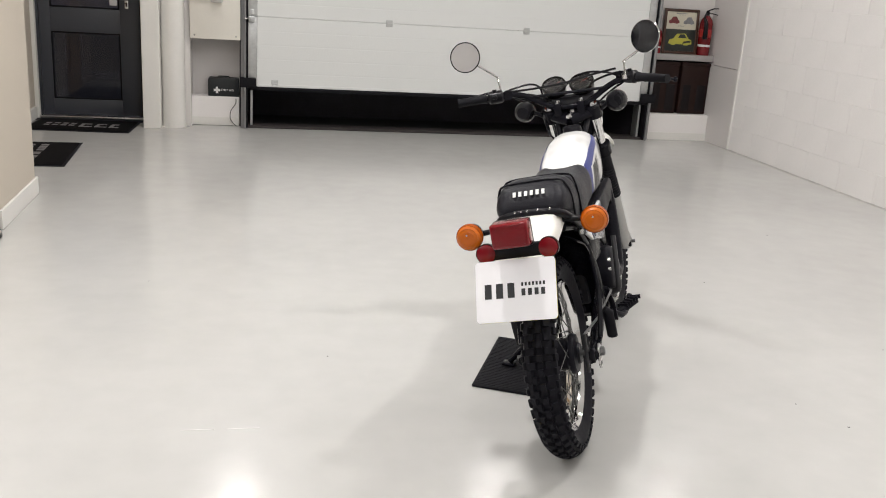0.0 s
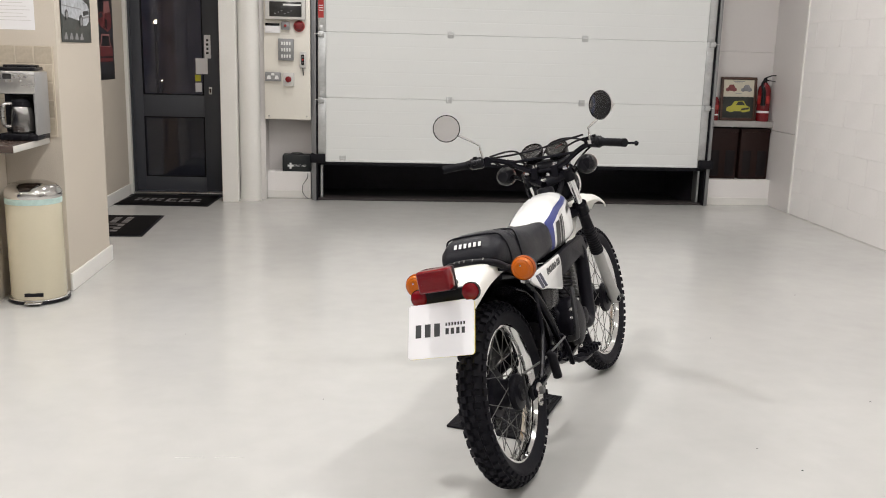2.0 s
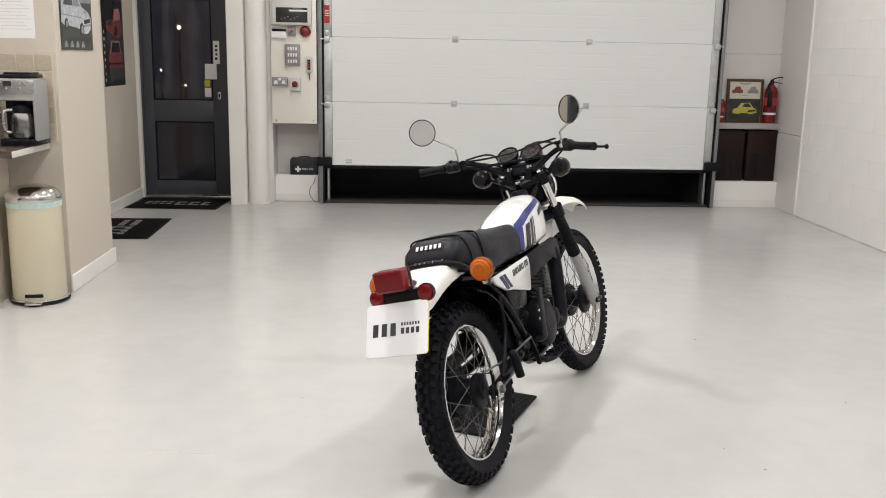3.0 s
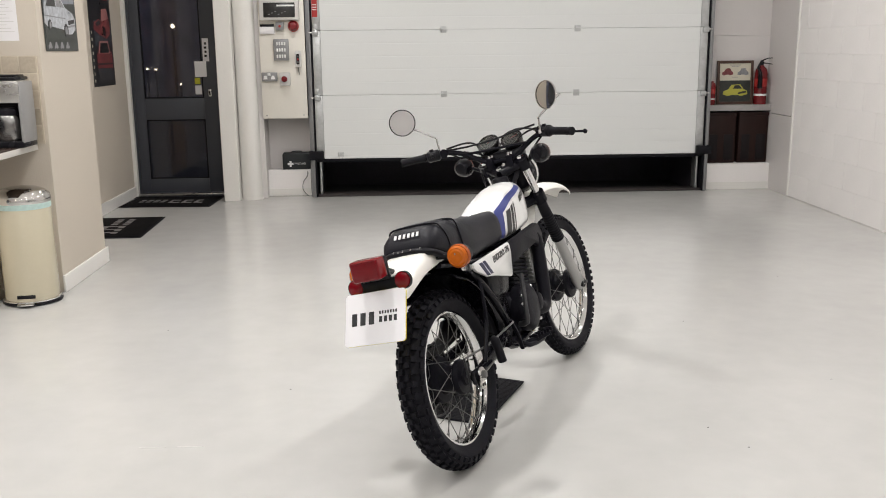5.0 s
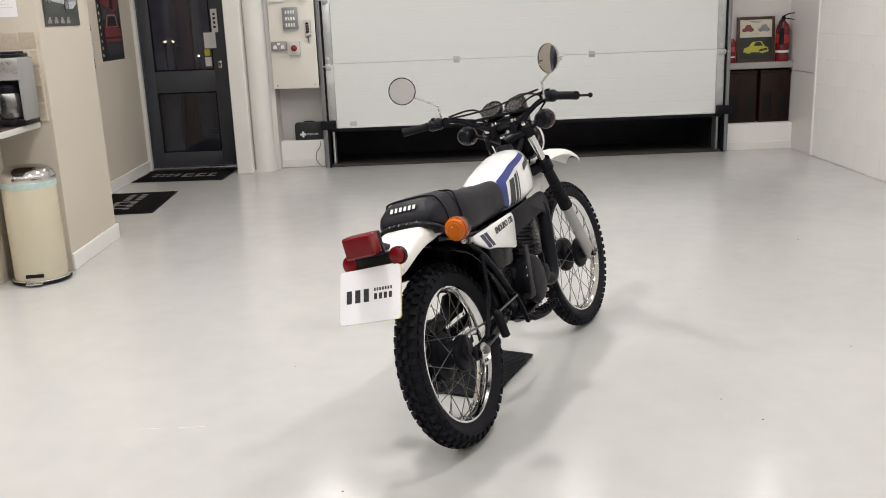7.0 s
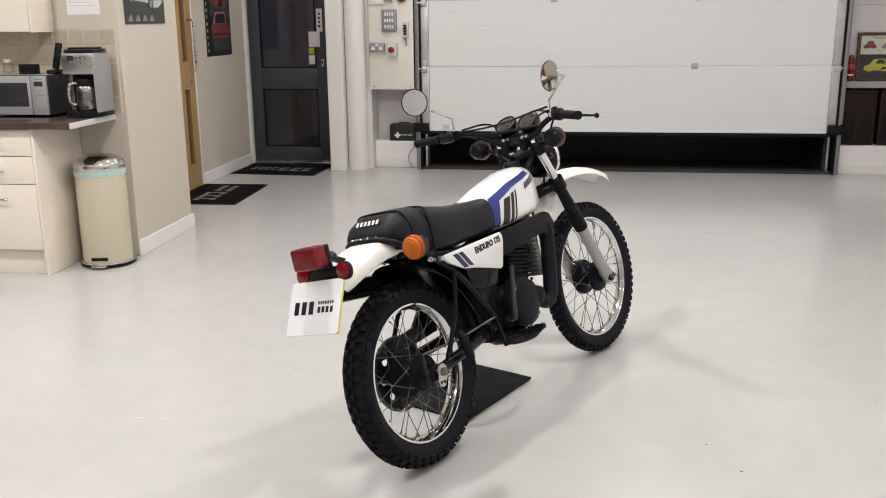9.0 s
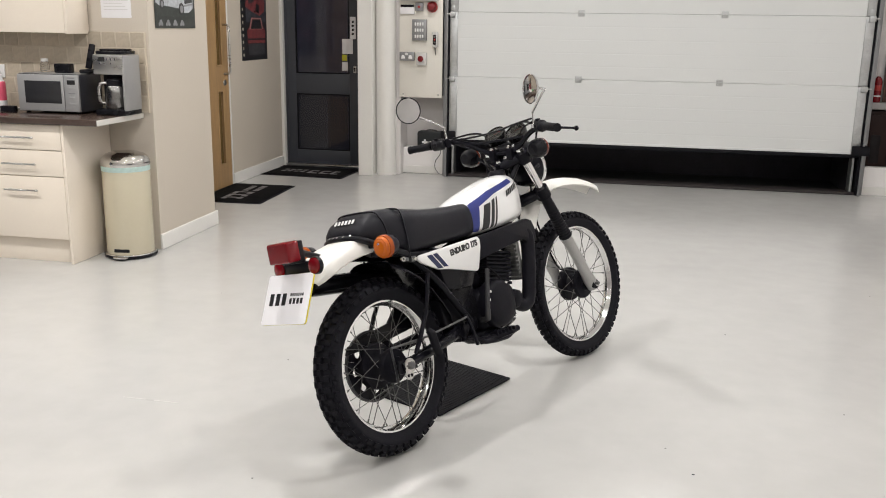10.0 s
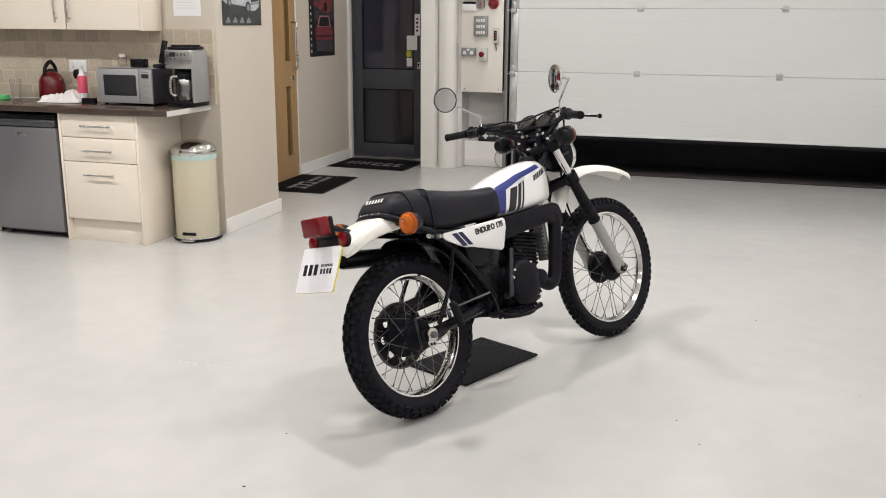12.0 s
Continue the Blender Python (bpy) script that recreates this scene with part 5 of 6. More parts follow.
bm = box(B(), (0.20, -0.085, 0.60), (0.30, 0.085, 0.68), 0.012)
box(bm, (-0.05, -0.08, 0.715), (0.22, 0.08, 0.745), 0.012)
part("under_seat_tray", bm, BLACK_PLASTIC, bike)
lock = part("helmet_lock", box(B(), (0.116, -0.122, 0.656), (0.140, -0.100, 0.676), 0.003), GREY_METAL, bike, "small steel helmet lock")
part("lock_barrel", lathe(B(), [(0, 0.008), (0.007, 0.007), (0.009, 0.0)], pose(0.128, -0.121, 0.666, 90, 0, 0), 14), STEEL, lock)
part("seat_bolt", lathe(B(), [(0.004, 0.008), (0.009, 0.008), (0.011, 0.004), (0.011, 0.0)], pose(0.076, -0.112, 0.675, 90, 0, 0), 12), STEEL, bike, "bright steel seat bolt")
part("bolt_spacer", tube(B(), [(0.085, -0.112, 0.673), (0.103, -0.112, 0.670)], 0.0075, 10), GREY_METAL, bike)

# rear lamp, reflectors, plate, indicators
bm = tube(B(), [(-0.20, 0, 0.745), (-0.26, 0, 0.768), (-0.315, 0, 0.778)], [0.012, 0.014, 0.020], 10, flat=0.8)
box(bm, (-0.306, -0.070, 0.708), (-0.286, 0.080, 0.746), 0.005)
box(bm, (-0.326, -0.052, 0.743), (-0.303, 0.050, 0.818), 0.006)
part("lamp_bracket", bm, BLACK_PLASTIC, bike, "black tail lamp bracket")
tail = part("tail_lamp", box(B(), (-0.376, -0.054, 0.752), (-0.322, 0.048, 0.820), 0.008, 3), RED_LENS, bike, "rectangular red tail lamp")
bm = B()
for k in range(7):
    box(bm, (-0.3768, -0.047, 0.759 + 0.0086 * k), (-0.3755, 0.041, 0.763 + 0.0086 * k))
part("lens_ribs", bm, RED_LENS, tail)
for y in (0.087, -0.086):
    r = part("reflector", lathe(B(), [(0, 0.014), (0.022, 0.013), (0.026, 0.010), (0.027, 0)], pose(-0.298, y, 0.728, 0, -84, 0), 24), RED_LENS, bike, "round red reflector")
    part("reflector_cup", lathe(B(), [(0.0285, 0.008), (0.0285, -0.008), (0.020, -0.014), (0, -0.014)], pose(-0.298, y, 0.728, 0, -84, 0), 24), BLACK_PLASTIC, r)
PLATE = pose(-0.3637, 0.0075, 0.6359, 1.4, 26.7, 0)
bm = B()


def card(bm, w, h, x0, x1, r):
    out = []
    for cy, cz, a0 in ((w - r, h - r, 0), (-w + r, h - r, 90), (-w + r, -h + r, 180), (w - r, -h + r, 270)):
        out += [(cy + r * math.cos(radians(a0 + 15 * k)), cz + r * math.sin(radians(a0 + 15 * k))) for k in range(7)]
    return prism(bm, out, x0, x1, "x")


plate = part("number_plate", card(B(), 0.1093, 0.0826, 0.0, 0.006, 0.010), YELLOW, bike, "yellow plate behind a white dealer card", smooth=False)
plate.matrix_basis = PLATE
part("dealer_card", card(B(), 0.1098, 0.0831, -0.003, -0.0002, 0.010), CARD, plate, "white card with dark printed bars", smooth=False)
mark = [(0.0850 - 0.0315 * k, 0.0190, -0.020, 0.020) for k in range(3)]
mark += [(-0.0160 - 0.0098 * k, 0.0055, 0.0100, 0.0195) for k in range(7)]
mark += [(-0.0160 - 0.0178 * k, 0.0105, -0.0160, 0.0025) for k in range(4)]
for y0, wide, z0, z1 in mark:
    part("printed_bar", box(B(), (-0.0040, y0 - wide, z0), (-0.0027, y0, z1)), BLACK_DECAL, plate)
for s, x in ((-1, -0.062), (1, -0.098)):
    m = pose(x, s * 0.183, 0.740, 0, -90, 0)
    ind = part("rear_indicator", lathe(B(), [(0, -0.046), (0.020, -0.043), (0.033, -0.028), (0.0385, -0.004), (0.0395, 0.004)], m, 28), BLACK_PLASTIC, bike, "round amber rear indicator")
    part("indicator_lens", lathe(B(), [(0, 0.001), (0.0385, 0.002), (0.0395, 0.010), (0.0385, 0.018), (0.0365, 0.019), (0.0355, 0.026), (0.030, 0.031), (0.028, 0.0305), (0.021, 0.0345), (0.019, 0.034), (0.010, 0.037), (0, 0.0375)], m, 28), AMBER_LENS, ind)
    part("lens_rim", lathe(B(), [(0.0402, 0.004), (0.0404, 0.016), (0.0385, 0.0205), (0.0362, 0.0210), (0.0362, 0.0185)], m, 28), AMBER_DARK, ind)
    part("lens_screw", lathe(B(), [(0, 0.0405), (0.003, 0.040), (0.004, 0.037)], m @ pose(0.012, 0.0, 0), 8), CHROME, ind)
    part("indicator_stem", tube(B(), [(x + 0.02, s * 0.155, 0.740), (x + 0.02, s * 0.085, 0.745)], 0.0085, 10), BLACK_PLASTIC, ind)


# ---- mats on the floor ----
stand_mat = thing("rubber_mat", "black ribbed rubber mat under the side stand", "mat", pose(0.747, 3.203, 0.001, 0, 0, -25.7))
part("sheet", box(B(), (-0.168, -0.250, 0), (0.168, 0.250, 0.009), 0.003), DARK_RUBBER, stand_mat)
bm = B()
for k in range(36):
    box(bm, (-0.160, -0.244 + 0.0138 * k, 0.008), (0.160, -0.238 + 0.0138 * k, 0.0100))
part("ribs", bm, DARK_RUBBER, stand_mat)


def logo_mat(name, label, m, w, d):
    ob = thing(name, label, "door mat", m)
    part("border", box(B(), (-w / 2, -d / 2, 0), (w / 2, d / 2, 0.006), 0.002), DARK_RUBBER, ob)
    part("carpet", box(B(), (-w / 2 + 0.02, -d / 2 + 0.02, 0.004), (w / 2 - 0.02, d / 2 - 0.02, 0.011), 0.003), CARPET, ob)
    k, q = w / 0.85, d / 0.5
    for x0, x1 in ((-0.02, 0.085), (0.105, 0.205), (0.225, 0.305)):
        x0, x1 = x0 * k, x1 * k
        outline = [(x0, -0.09 * q), (x1, -0.09 * q), (x1, -0.055 * q), (x0 + 0.03, -0.055 * q), (x0 + 0.03, 0.02 * q), (x1 - 0.02, 0.02 * q), (x1 - 0.02, 0.06 * q), (x0, 0.06 * q)]
        part("printed_mark", prism(B(), outline, 0.0105, 0.0120, "z"), MAT_PRINT, ob, "faded grey logo mark")
    for y in (-0.06, 0.02):
        for n in range(4):
            part("printed_bar", box(B(), (-0.31 * k + 0.068 * n, y * q, 0.0105), (-0.265 * k + 0.068 * n, (y + 0.045) * q, 0.0120)), MAT_PRINT, ob)
    return ob


logo_mat("door_mat", "black door mat with faded logo at the glazed door", pose(-1.735, 8.462, 0.001, 0, 0, -3), 0.86, 0.585)
logo_mat("door_mat", "black door mat with faded logo beside the oak door", pose(-1.885, 7.172, 0.001, 0, 0, -88), 0.90, 0.60)

# ---- control board and what stands by it ----
BY = 8.56
board = thing("control_board", "cream back board carrying switches and alarm boxes", "control board")
part("board", box(B(), (-0.838, BY, 0.785), (-0.408, BY + 0.025, 2.30), 0.003), BOARD, board)
part("backing_frame", box(box(B(), (-0.836, BY + 0.025, 0.80), (-0.796, 8.90, 2.30)), (-0.45, BY + 0.025, 0.80), (-0.412, 8.90, 2.30)), GREY_METAL, board, smooth=False)
bm = B()
for x in (-0.80, -0.445):
    lathe(bm, [(0, 0.004), (0.006, 0.003), (0.008, 0)], pose(x, BY, 0.815, 90, 0, 0), 10)
part("screws", bm, STEEL, board)
ob = thing("alarm_panel", "pale grey alarm panel with dark display on the board", "alarm panel", pose(-0.632, BY, 1.786))
part("casing", box(B(), (-0.185, -0.07, -0.08), (0.185, -0.001, 0.16), 0.012), PALE_BOX, ob)
part("display", box(B(), (-0.145, -0.074, -0.055), (0.150, -0.068, 0.08), 0.003), DISPLAY, ob)
part("display_bar", box(B(), (-0.02, -0.0755, 0.045), (0.145, -0.0735, 0.06)), WHITE_DECAL, ob)
bm = B()
for k in range(6):
    box(bm, (-0.10 + 0.03 * k, -0.0755, -0.03 + 0.012 * (k % 3)), (-0.085 + 0.03 * k, -0.0735, -0.024 + 0.012 * (k % 3)))
part("indicator_leds", bm, PRINT_GREY, ob)
ob = thing("card_holder", "small white card holder with papers on the board", "card holder", pose(-0.757, BY, 1.628))
part("pocket", box(B(), (-0.07, -0.022, -0.045), (0.07, -0.001, 0.02), 0.003), PAPER, ob)
part("papers", box(B(), (-0.066, -0.018, 0.01), (0.066, -0.004, 0.043), 0.001), BLACK_PLASTIC, ob, "dark card edges")
ob = thing("key_switch", "small grey key switch box on the board", "switch", pose(-0.636, BY, 1.651))
part("casing", box(B(), (-0.038, -0.035, -0.038), (0.038, -0.001, 0.038), 0.006), GREY_BOX, ob)
part("barrel", lathe(B(), [(0, 0.01), (0.010, 0.01), (0.013, 0.004), (0.013, 0)], pose(0, -0.035, 0, 90, 0, 0), 16), RED_PLASTIC, ob)
ob = thing("fire_bell", "round red alarm sounder on the board", "alarm sounder", pose(-0.510, BY, 1.651))
part("base", lathe(B(), [(0.052, 0), (0.052, 0.018), (0.045, 0.024)], pose(0, 0, 0, 90, 0, 0), 28), RED_PLASTIC, ob)
part("dome", lathe(B(), [(0.045, 0.020), (0.042, 0.042), (0.030, 0.058), (0, 0.064)], pose(0, 0, 0, 90, 0, 0), 28), RED_PAINT, ob)
ob = thing("switch_bank", "grey twelve-way switch bank on the board", "light switch", pose(-0.632, BY, 1.434))
part("casing", box(B(), (-0.072, -0.040, -0.100), (0.072, -0.001, 0.100), 0.006), GREY_BOX, ob)
rock = finish(box(B(), (-0.008, -0.048, -0.016), (0.008, -0.039, 0.016), 0.003, 1), "rocker", WHITE_DECAL)
for r in range(3):
    for c in range(4):
        s = new("rocker", rock)
        s.parent, s.matrix_basis = ob, pose(-0.036 + 0.0240 * c, 0, 0.056 - 0.058 * r)
ob = thing("door_control", "pale oblong push-button door control on the board", "control box", pose(-0.4755, BY, 1.345))
part("casing", box(B(), (-0.030, -0.050, -0.075), (0.030, -0.001, 0.075), 0.012), PALE_BOX, ob)
part("button_recess", box(B(), (-0.014, -0.053, -0.048), (0.014, -0.049, 0.048), 0.008), BROWN_DARK, ob)
for z in (0.026, 0, -0.026):
    part("button", lathe(B(), [(0, 0.007), (0.008, 0.006), (0.010, 0.0)], pose(0, -0.051, z, 90, 0, 0), 14), RED_PLASTIC if z == 0 else GREY_METAL, ob)
part("gland_cable", tube(B(), [(0, -0.02, -0.074), (0, -0.02, -0.10), (0.004, -0.01, -0.145)], [0.008, 0.006, 0.004], 8), GREY_METAL, ob)
ob = thing("double_socket", "grey metal-clad double socket on the board", "power socket", pose(-0.755, BY, 1.182))
part("casing", box(B(), (-0.073, -0.042, -0.042), (0.073, -0.001, 0.042), 0.005), GREY_BOX, ob)
for x in (-0.036, 0.036):
    part("outlet", prism(B(), [(x - 0.020, -0.022), (x + 0.020, -0.022), (x + 0.012, 0.012), (x - 0.012, 0.012)], -0.0445, -0.0415, "y"), WHITE_DECAL, ob)
part("rocker", box(B(), (-0.014, -0.049, 0.012), (0.014, -0.041, 0.034), 0.002), WHITE_DECAL, ob)
ob = thing("emergency_stop", "red emergency stop button in a pale box on the board", "stop button", pose(-0.608, BY, 1.160))
part("casing", box(B(), (-0.050, -0.055, -0.062), (0.050, -0.001, 0.062), 0.008), PALE_BOX, ob)
part("mushroom", lathe(B(), [(0.014, 0), (0.014, 0.014), (0.026, 0.018), (0.028, 0.025), (0.020, 0.032), (0, 0.034)], pose(0, -0.055, 0.002, 90, 0, 0), 24), RED_PAINT, ob)
ob = thing("first_aid_case", "near-black first aid case with white cross on the plinth", "first aid kit", pose(-0.560, 8.815, 0.2625))
part("case", prism(B(), [(-0.138, 0.0), (0.138, 0.0), (0.138, 0.150), (0.128, 0.166), (-0.128, 0.166), (-0.138, 0.150)], -0.062, 0.062, "y", 0.006), mat("dark_case", (0.010, 0.013, 0.015), 0.45, var=0.1), ob)
part("handle", tube(B(), [(-0.05, 0, 0.162), (-0.045, 0, 0.176), (0.045, 0, 0.176), (0.05, 0, 0.162)], 0.005, 8, 2), BLACK_PLASTIC, ob)
bm = box(B(), (-0.088, -0.0645, 0.047), (-0.030, -0.0622, 0.067))
box(bm, (-0.069, -0.0645, 0.028), (-0.049, -0.0622, 0.047))
box(bm, (-0.069, -0.0645, 0.067), (-0.049, -0.0622, 0.086))
part("cross", bm, WHITE_DECAL, ob)
lettering("case_lettering", "FIRST AID", 0.026, WHITE_DECAL, ob, pose(0.035, -0.0632, 0.058, 90, 0, 0))
single("loose_cable", tube(B(), [(-0.45, 8.735, 0.245), (-0.455, 8.725, 0.20), (-0.495, 8.712, 0.14), (-0.50, 8.706, 0.07), (-0.465, 8.70, 0.018), (-0.44, 8.69, 0.006)], 0.0035, 8, 6), GREY_METAL, "thin grey cable looping down the plinth to the floor", "cable")

# ---- alcove with shelf, crates, picture and extinguishers ----
bm = box(B(), (3.565, 8.735, 0.787), (4.222, 8.87, 0.846), 0.003)
shelf = single("shelf", bm, mat("grey_shelf_board", (0.36, 0.345, 0.335), 0.5, var=0.05, scale=6), "thick grey boarded shelf in the alcove", "shelf")


def crate(m):
    ob = thing("storage_crate", "dark brown storage crate with recessed panels under the shelf", "storage crate", m, "crates under the shelf")
    part("body", box(B(), (-0.150, 0, 0), (0.150, 0.24, 0.505), 0.008), BROWN_BOX, ob)
    for x0, x1 in ((-0.120, -0.035), (0.030, 0.125)):
        part("recess", box(B(), (x0, -0.004, 0.03), (x1, 0.001, 0.29), 0.002), BROWN_DARK, ob)
    part("lid_edge", box(B(), (-0.152, -0.004, 0.475), (0.152, 0.244, 0.510), 0.004), BROWN_BOX, ob)
    return ob


c0 = crate(pose(3.735, 8.765, 0.2585))
copy_thing(c0, pose(4.066, 8.765, 0.2585))
pic = thing("framed_picture", "dark framed car print leaning on the wall above the shelf", "picture", pose(3.870, 8.815, 0.8470, -4, 0, 0))
PW, PH = 0.186, 0.435
bm = B()
for lo, hi in (((-PW, 0), (-PW + 0.028, PH)), ((PW - 0.028, 0), (PW, PH)), ((-PW + 0.028, 0), (PW - 0.028, 0.028)), ((-PW + 0.028, PH - 0.028), (PW - 0.028, PH))):
    box(bm, (lo[0], -0.012, lo[1]), (hi[0], 0.012, hi[1]), 0.004)
part("frame", bm, FRAME_WOOD, pic)
part("upper_print", box(B(), (-PW + 0.027, -0.004, 0.238), (PW - 0.027, 0.004, PH - 0.027)), PRINT_CREAM, pic, smooth=False)
part("lower_print", box(B(), (-PW + 0.027, -0.004, 0.027), (PW - 0.027, 0.004, 0.238)), PRINT_DARK, pic, smooth=False)


def car_shape(bm, cx, cz, w, h, y):
    """The flat outline of a car as printed on a poster."""
    o = [(-0.5, 0.10), (-0.48, 0.42), (-0.30, 0.55), (-0.16, 0.95), (0.20, 1.0), (0.34, 0.58), (0.47, 0.45), (0.5, 0.12), (0.36, 0.06), (0.30, 0.0), (0.18, 0.0), (0.13, 0.08), (-0.18, 0.08), (-0.24, 0.0), (-0.36, 0.0), (-0.42, 0.08)]
    return prism(bm, [(cx + a * w, cz + b * h) for a, b in o], y - 0.0012, y, "y")


part("printed_car", car_shape(B(), 0.005, 0.085, 0.25, 0.115, -0.0042), PRINT_YELLOW, pic, "yellow printed car")
part("printed_window", prism(B(), [(-0.02, 0.155), (0.0, 0.19), (0.045, 0.193), (0.075, 0.155)], -0.0066, -0.0056, "y"), PRINT_DARK, pic)
part("printed_grille", prism(B(), [(0.03, 0.10), (0.115, 0.115), (0.118, 0.135), (0.04, 0.122)], -0.0066, -0.0056, "y"), PRINT_BLACK, pic)
part("printed_car", car_shape(B(), -0.078, 0.290, 0.115, 0.070, -0.0042), PRINT_RED, pic, "red printed car")
part("printed_car", car_shape(B(), 0.080, 0.290, 0.115, 0.070, -0.0042), PRINT_GREY, pic, "grey printed car")
for half, z0, z1 in ((0.06, 0.388, 0.394), (0.04, 0.376, 0.380), (0.03, 0.268, 0.272)):
    part("caption_bar", box(B(), (-half, -0.0055, z0), (half, -0.0042, z1)), PRINT_GREY, pic)


def extinguisher(name, label, m, r, h, horn):
    ob = thing(name, label, "fire extinguisher", m)
    part("cylinder", lathe(B(), [(0, 0), (r * 0.93, 0), (r, 0.008), (r, h * 0.80), (r * 0.85, h * 0.90), (r * 0.45, h * 0.97), (r * 0.36, h), (0, h)], None, 32), RED_PAINT, ob)
    part("label", lathe(B(), [(r * 1.004, h * 0.22), (r * 1.012, h * 0.225), (r * 1.012, h * 0.27), (r * 1.004, h * 0.275)], None, 32), WHITE_DECAL, ob, "white label band")
    part("label", lathe(B(), [(r * 1.003, h * 0.46), (r * 1.010, h * 0.465), (r * 1.010, h * 0.66), (r * 1.003, h * 0.665)], None, 32), RED_PLASTIC, ob, "brighter red label band")
    if not horn:
        return ob
    part("valve", lathe(B(), [(0.018, h), (0.020, h + 0.03), (0.012, h + 0.05), (0, h + 0.052)], None, 16), BLACK_PLASTIC, ob)
    part("lever", tube(B(), [(0, 0, h + 0.045), (0.05, -0.02, h + 0.070), (0.115, -0.03, h + 0.072)], [0.008, 0.007, 0.005], 8, 2, 0.6), BLACK_PLASTIC, ob)
    part("carry_handle", tube(B(), [(0, 0, h + 0.025), (0.05, -0.02, h + 0.020), (0.110, -0.03, h + 0.008)], [0.008, 0.006, 0.004], 8, 2, 0.6), BLACK_PLASTIC, ob)
    part("horn", tube(B(), [(-0.02, -0.01, h + 0.02), (-0.055, -r * 0.9, h - 0.02), (-0.042, -r * 1.25, h * 0.80), (-0.038, -r * 1.25, h * 0.42)], [0.008, 0.012, 0.020, 0.026], 12, 3), BLACK_PLASTIC, ob, "black discharge horn")
    return ob


extinguisher("fire_extinguisher", "red gas fire extinguisher with black horn on the shelf", pose(4.126, 8.803, 0.8465), 0.063, 0.385, True)
extinguisher("fire_extinguisher", "small plain red fire extinguisher bottle beside the picture", pose(3.628, 8.80, 0.8465), 0.036, 0.235, False)

# ---- posters ----
def poster(name, label, m, w, h, cars, ground):
    """A thin sheet in its own x-z plane, printed with flat car shapes."""
    ob = thing(name, label, "poster", m)
    part("sheet", box(B(), (-w / 2, -0.0015, 0), (w / 2, 0, h)), ground, ob, smooth=False)
    for cx, cz, cw, ch, material in cars:
        c = part("printed_car", car_shape(B(), cx, cz, cw, ch, -0.0018), material, ob)
        part("printed_windows", prism(B(), [(cx - 0.24 * cw, cz + 0.56 * ch), (cx - 0.13 * cw, cz + 0.88 * ch), (cx + 0.17 * cw, cz + 0.92 * ch), (cx + 0.28 * cw, cz + 0.58 * ch)], -0.0040, -0.0030, "y"), PRINT_BLACK, c)
        for wx in (-0.30, 0.24):
            part("printed_wheel", lathe(B(), [(0, 0.001), (0.085 * cw, 0.001), (0.085 * cw, 0)], pose(cx + wx * cw, -0.0032, cz + 0.06 * ch, 90, 0, 0), 18), PRINT_GREY, c)
    return ob




def flat(ob, name, outline, material, lift, label=""):
    """One printed area of a poster."""
    return part(name, prism(B(), outline, -0.0018 - lift - 0.0008, -0.0018 - lift + 0.0002, "y"), material, ob, label, smooth=False)


p1 = poster("poster", "dark car poster with a silver saloon on the cream wall", pose(-1.580, 5.463, 1.440, 0, 0, 90) @ Matrix.Diagonal((0.918, 1, 1, 1)), 0.600, 0.84, [], PRINT_DARK)
flat(p1, "printed_sky", [(-0.28, 0.27), (0.28, 0.29), (0.28, 0.82), (-0.28, 0.82)], PRINT_SKY, 0.0)
flat(p1, "printed_road", [(-0.28, 0.075), (0.28, 0.075), (0.28, 0.17), (-0.28, 0.14)], PRINT_ROAD, 0.0)
saloon = flat(p1, "printed_car", [(-0.29, 0.162), (-0.28, 0.261), (-0.22, 0.323), (-0.10, 0.336), (0.02, 0.317), (0.10, 0.261), (0.23, 0.230), (0.27, 0.199), (0.265, 0.131), (0.20, 0.103), (0.12, 0.100), (0.06, 0.128), (-0.16, 0.143), (-0.24, 0.143)], PRINT_SILVER, 0.001, "silver printed saloon")
flat(saloon, "printed_windows", [(-0.245, 0.261), (-0.20, 0.314), (-0.09, 0.323), (-0.07, 0.261)], PRINT_BLACK, 0.002)
flat(saloon, "printed_windows", [(-0.055, 0.261), (-0.07, 0.323), (0.01, 0.308), (0.085, 0.261)], PRINT_GREY, 0.002)
flat(saloon, "printed_grille", [(0.135, 0.184), (0.255, 0.196), (0.258, 0.171), (0.14, 0.159)], PRINT_BLACK, 0.002)
flat(saloon, "printed_bumper", [(0.10, 0.150), (0.262, 0.165), (0.262, 0.153), (0.10, 0.137)], PRINT_GREY, 0.002)
flat(saloon, "printed_trim", [(-0.28, 0.209), (0.09, 0.199), (0.09, 0.193), (-0.28, 0.202)], PRINT_GREY, 0.002)
for wx, wz, wr in ((-0.20, 0.152, 0.032), (0.085, 0.124, 0.040)):
    part("printed_wheel", lathe(B(), [(0, 0.001), (wr, 0.001), (wr, 0)], pose(wx, -0.0042, wz, 90, 0, 0), 20), PRINT_BLACK, saloon)
    part("printed_hub", lathe(B(), [(0, 0.001), (wr * 0.6, 0.001), (wr * 0.6, 0)], pose(wx, -0.0054, wz, 90, 0, 0), 16), PRINT_GREY, saloon)
for k in range(4):
    part("small_car", car_shape(B(), -0.225 + 0.105 * k, 0.014, 0.066, 0.040, -0.0018), PRINT_GREY, p1)
p2 = poster("poster", "tall black poster with three red cars", pose(-2.199, 8.202, 1.128, 0, 0, 90) @ Matrix.Diagonal((0.968, 1, 1, 1)), 0.630, 0.95, [], PRINT_BLACK)
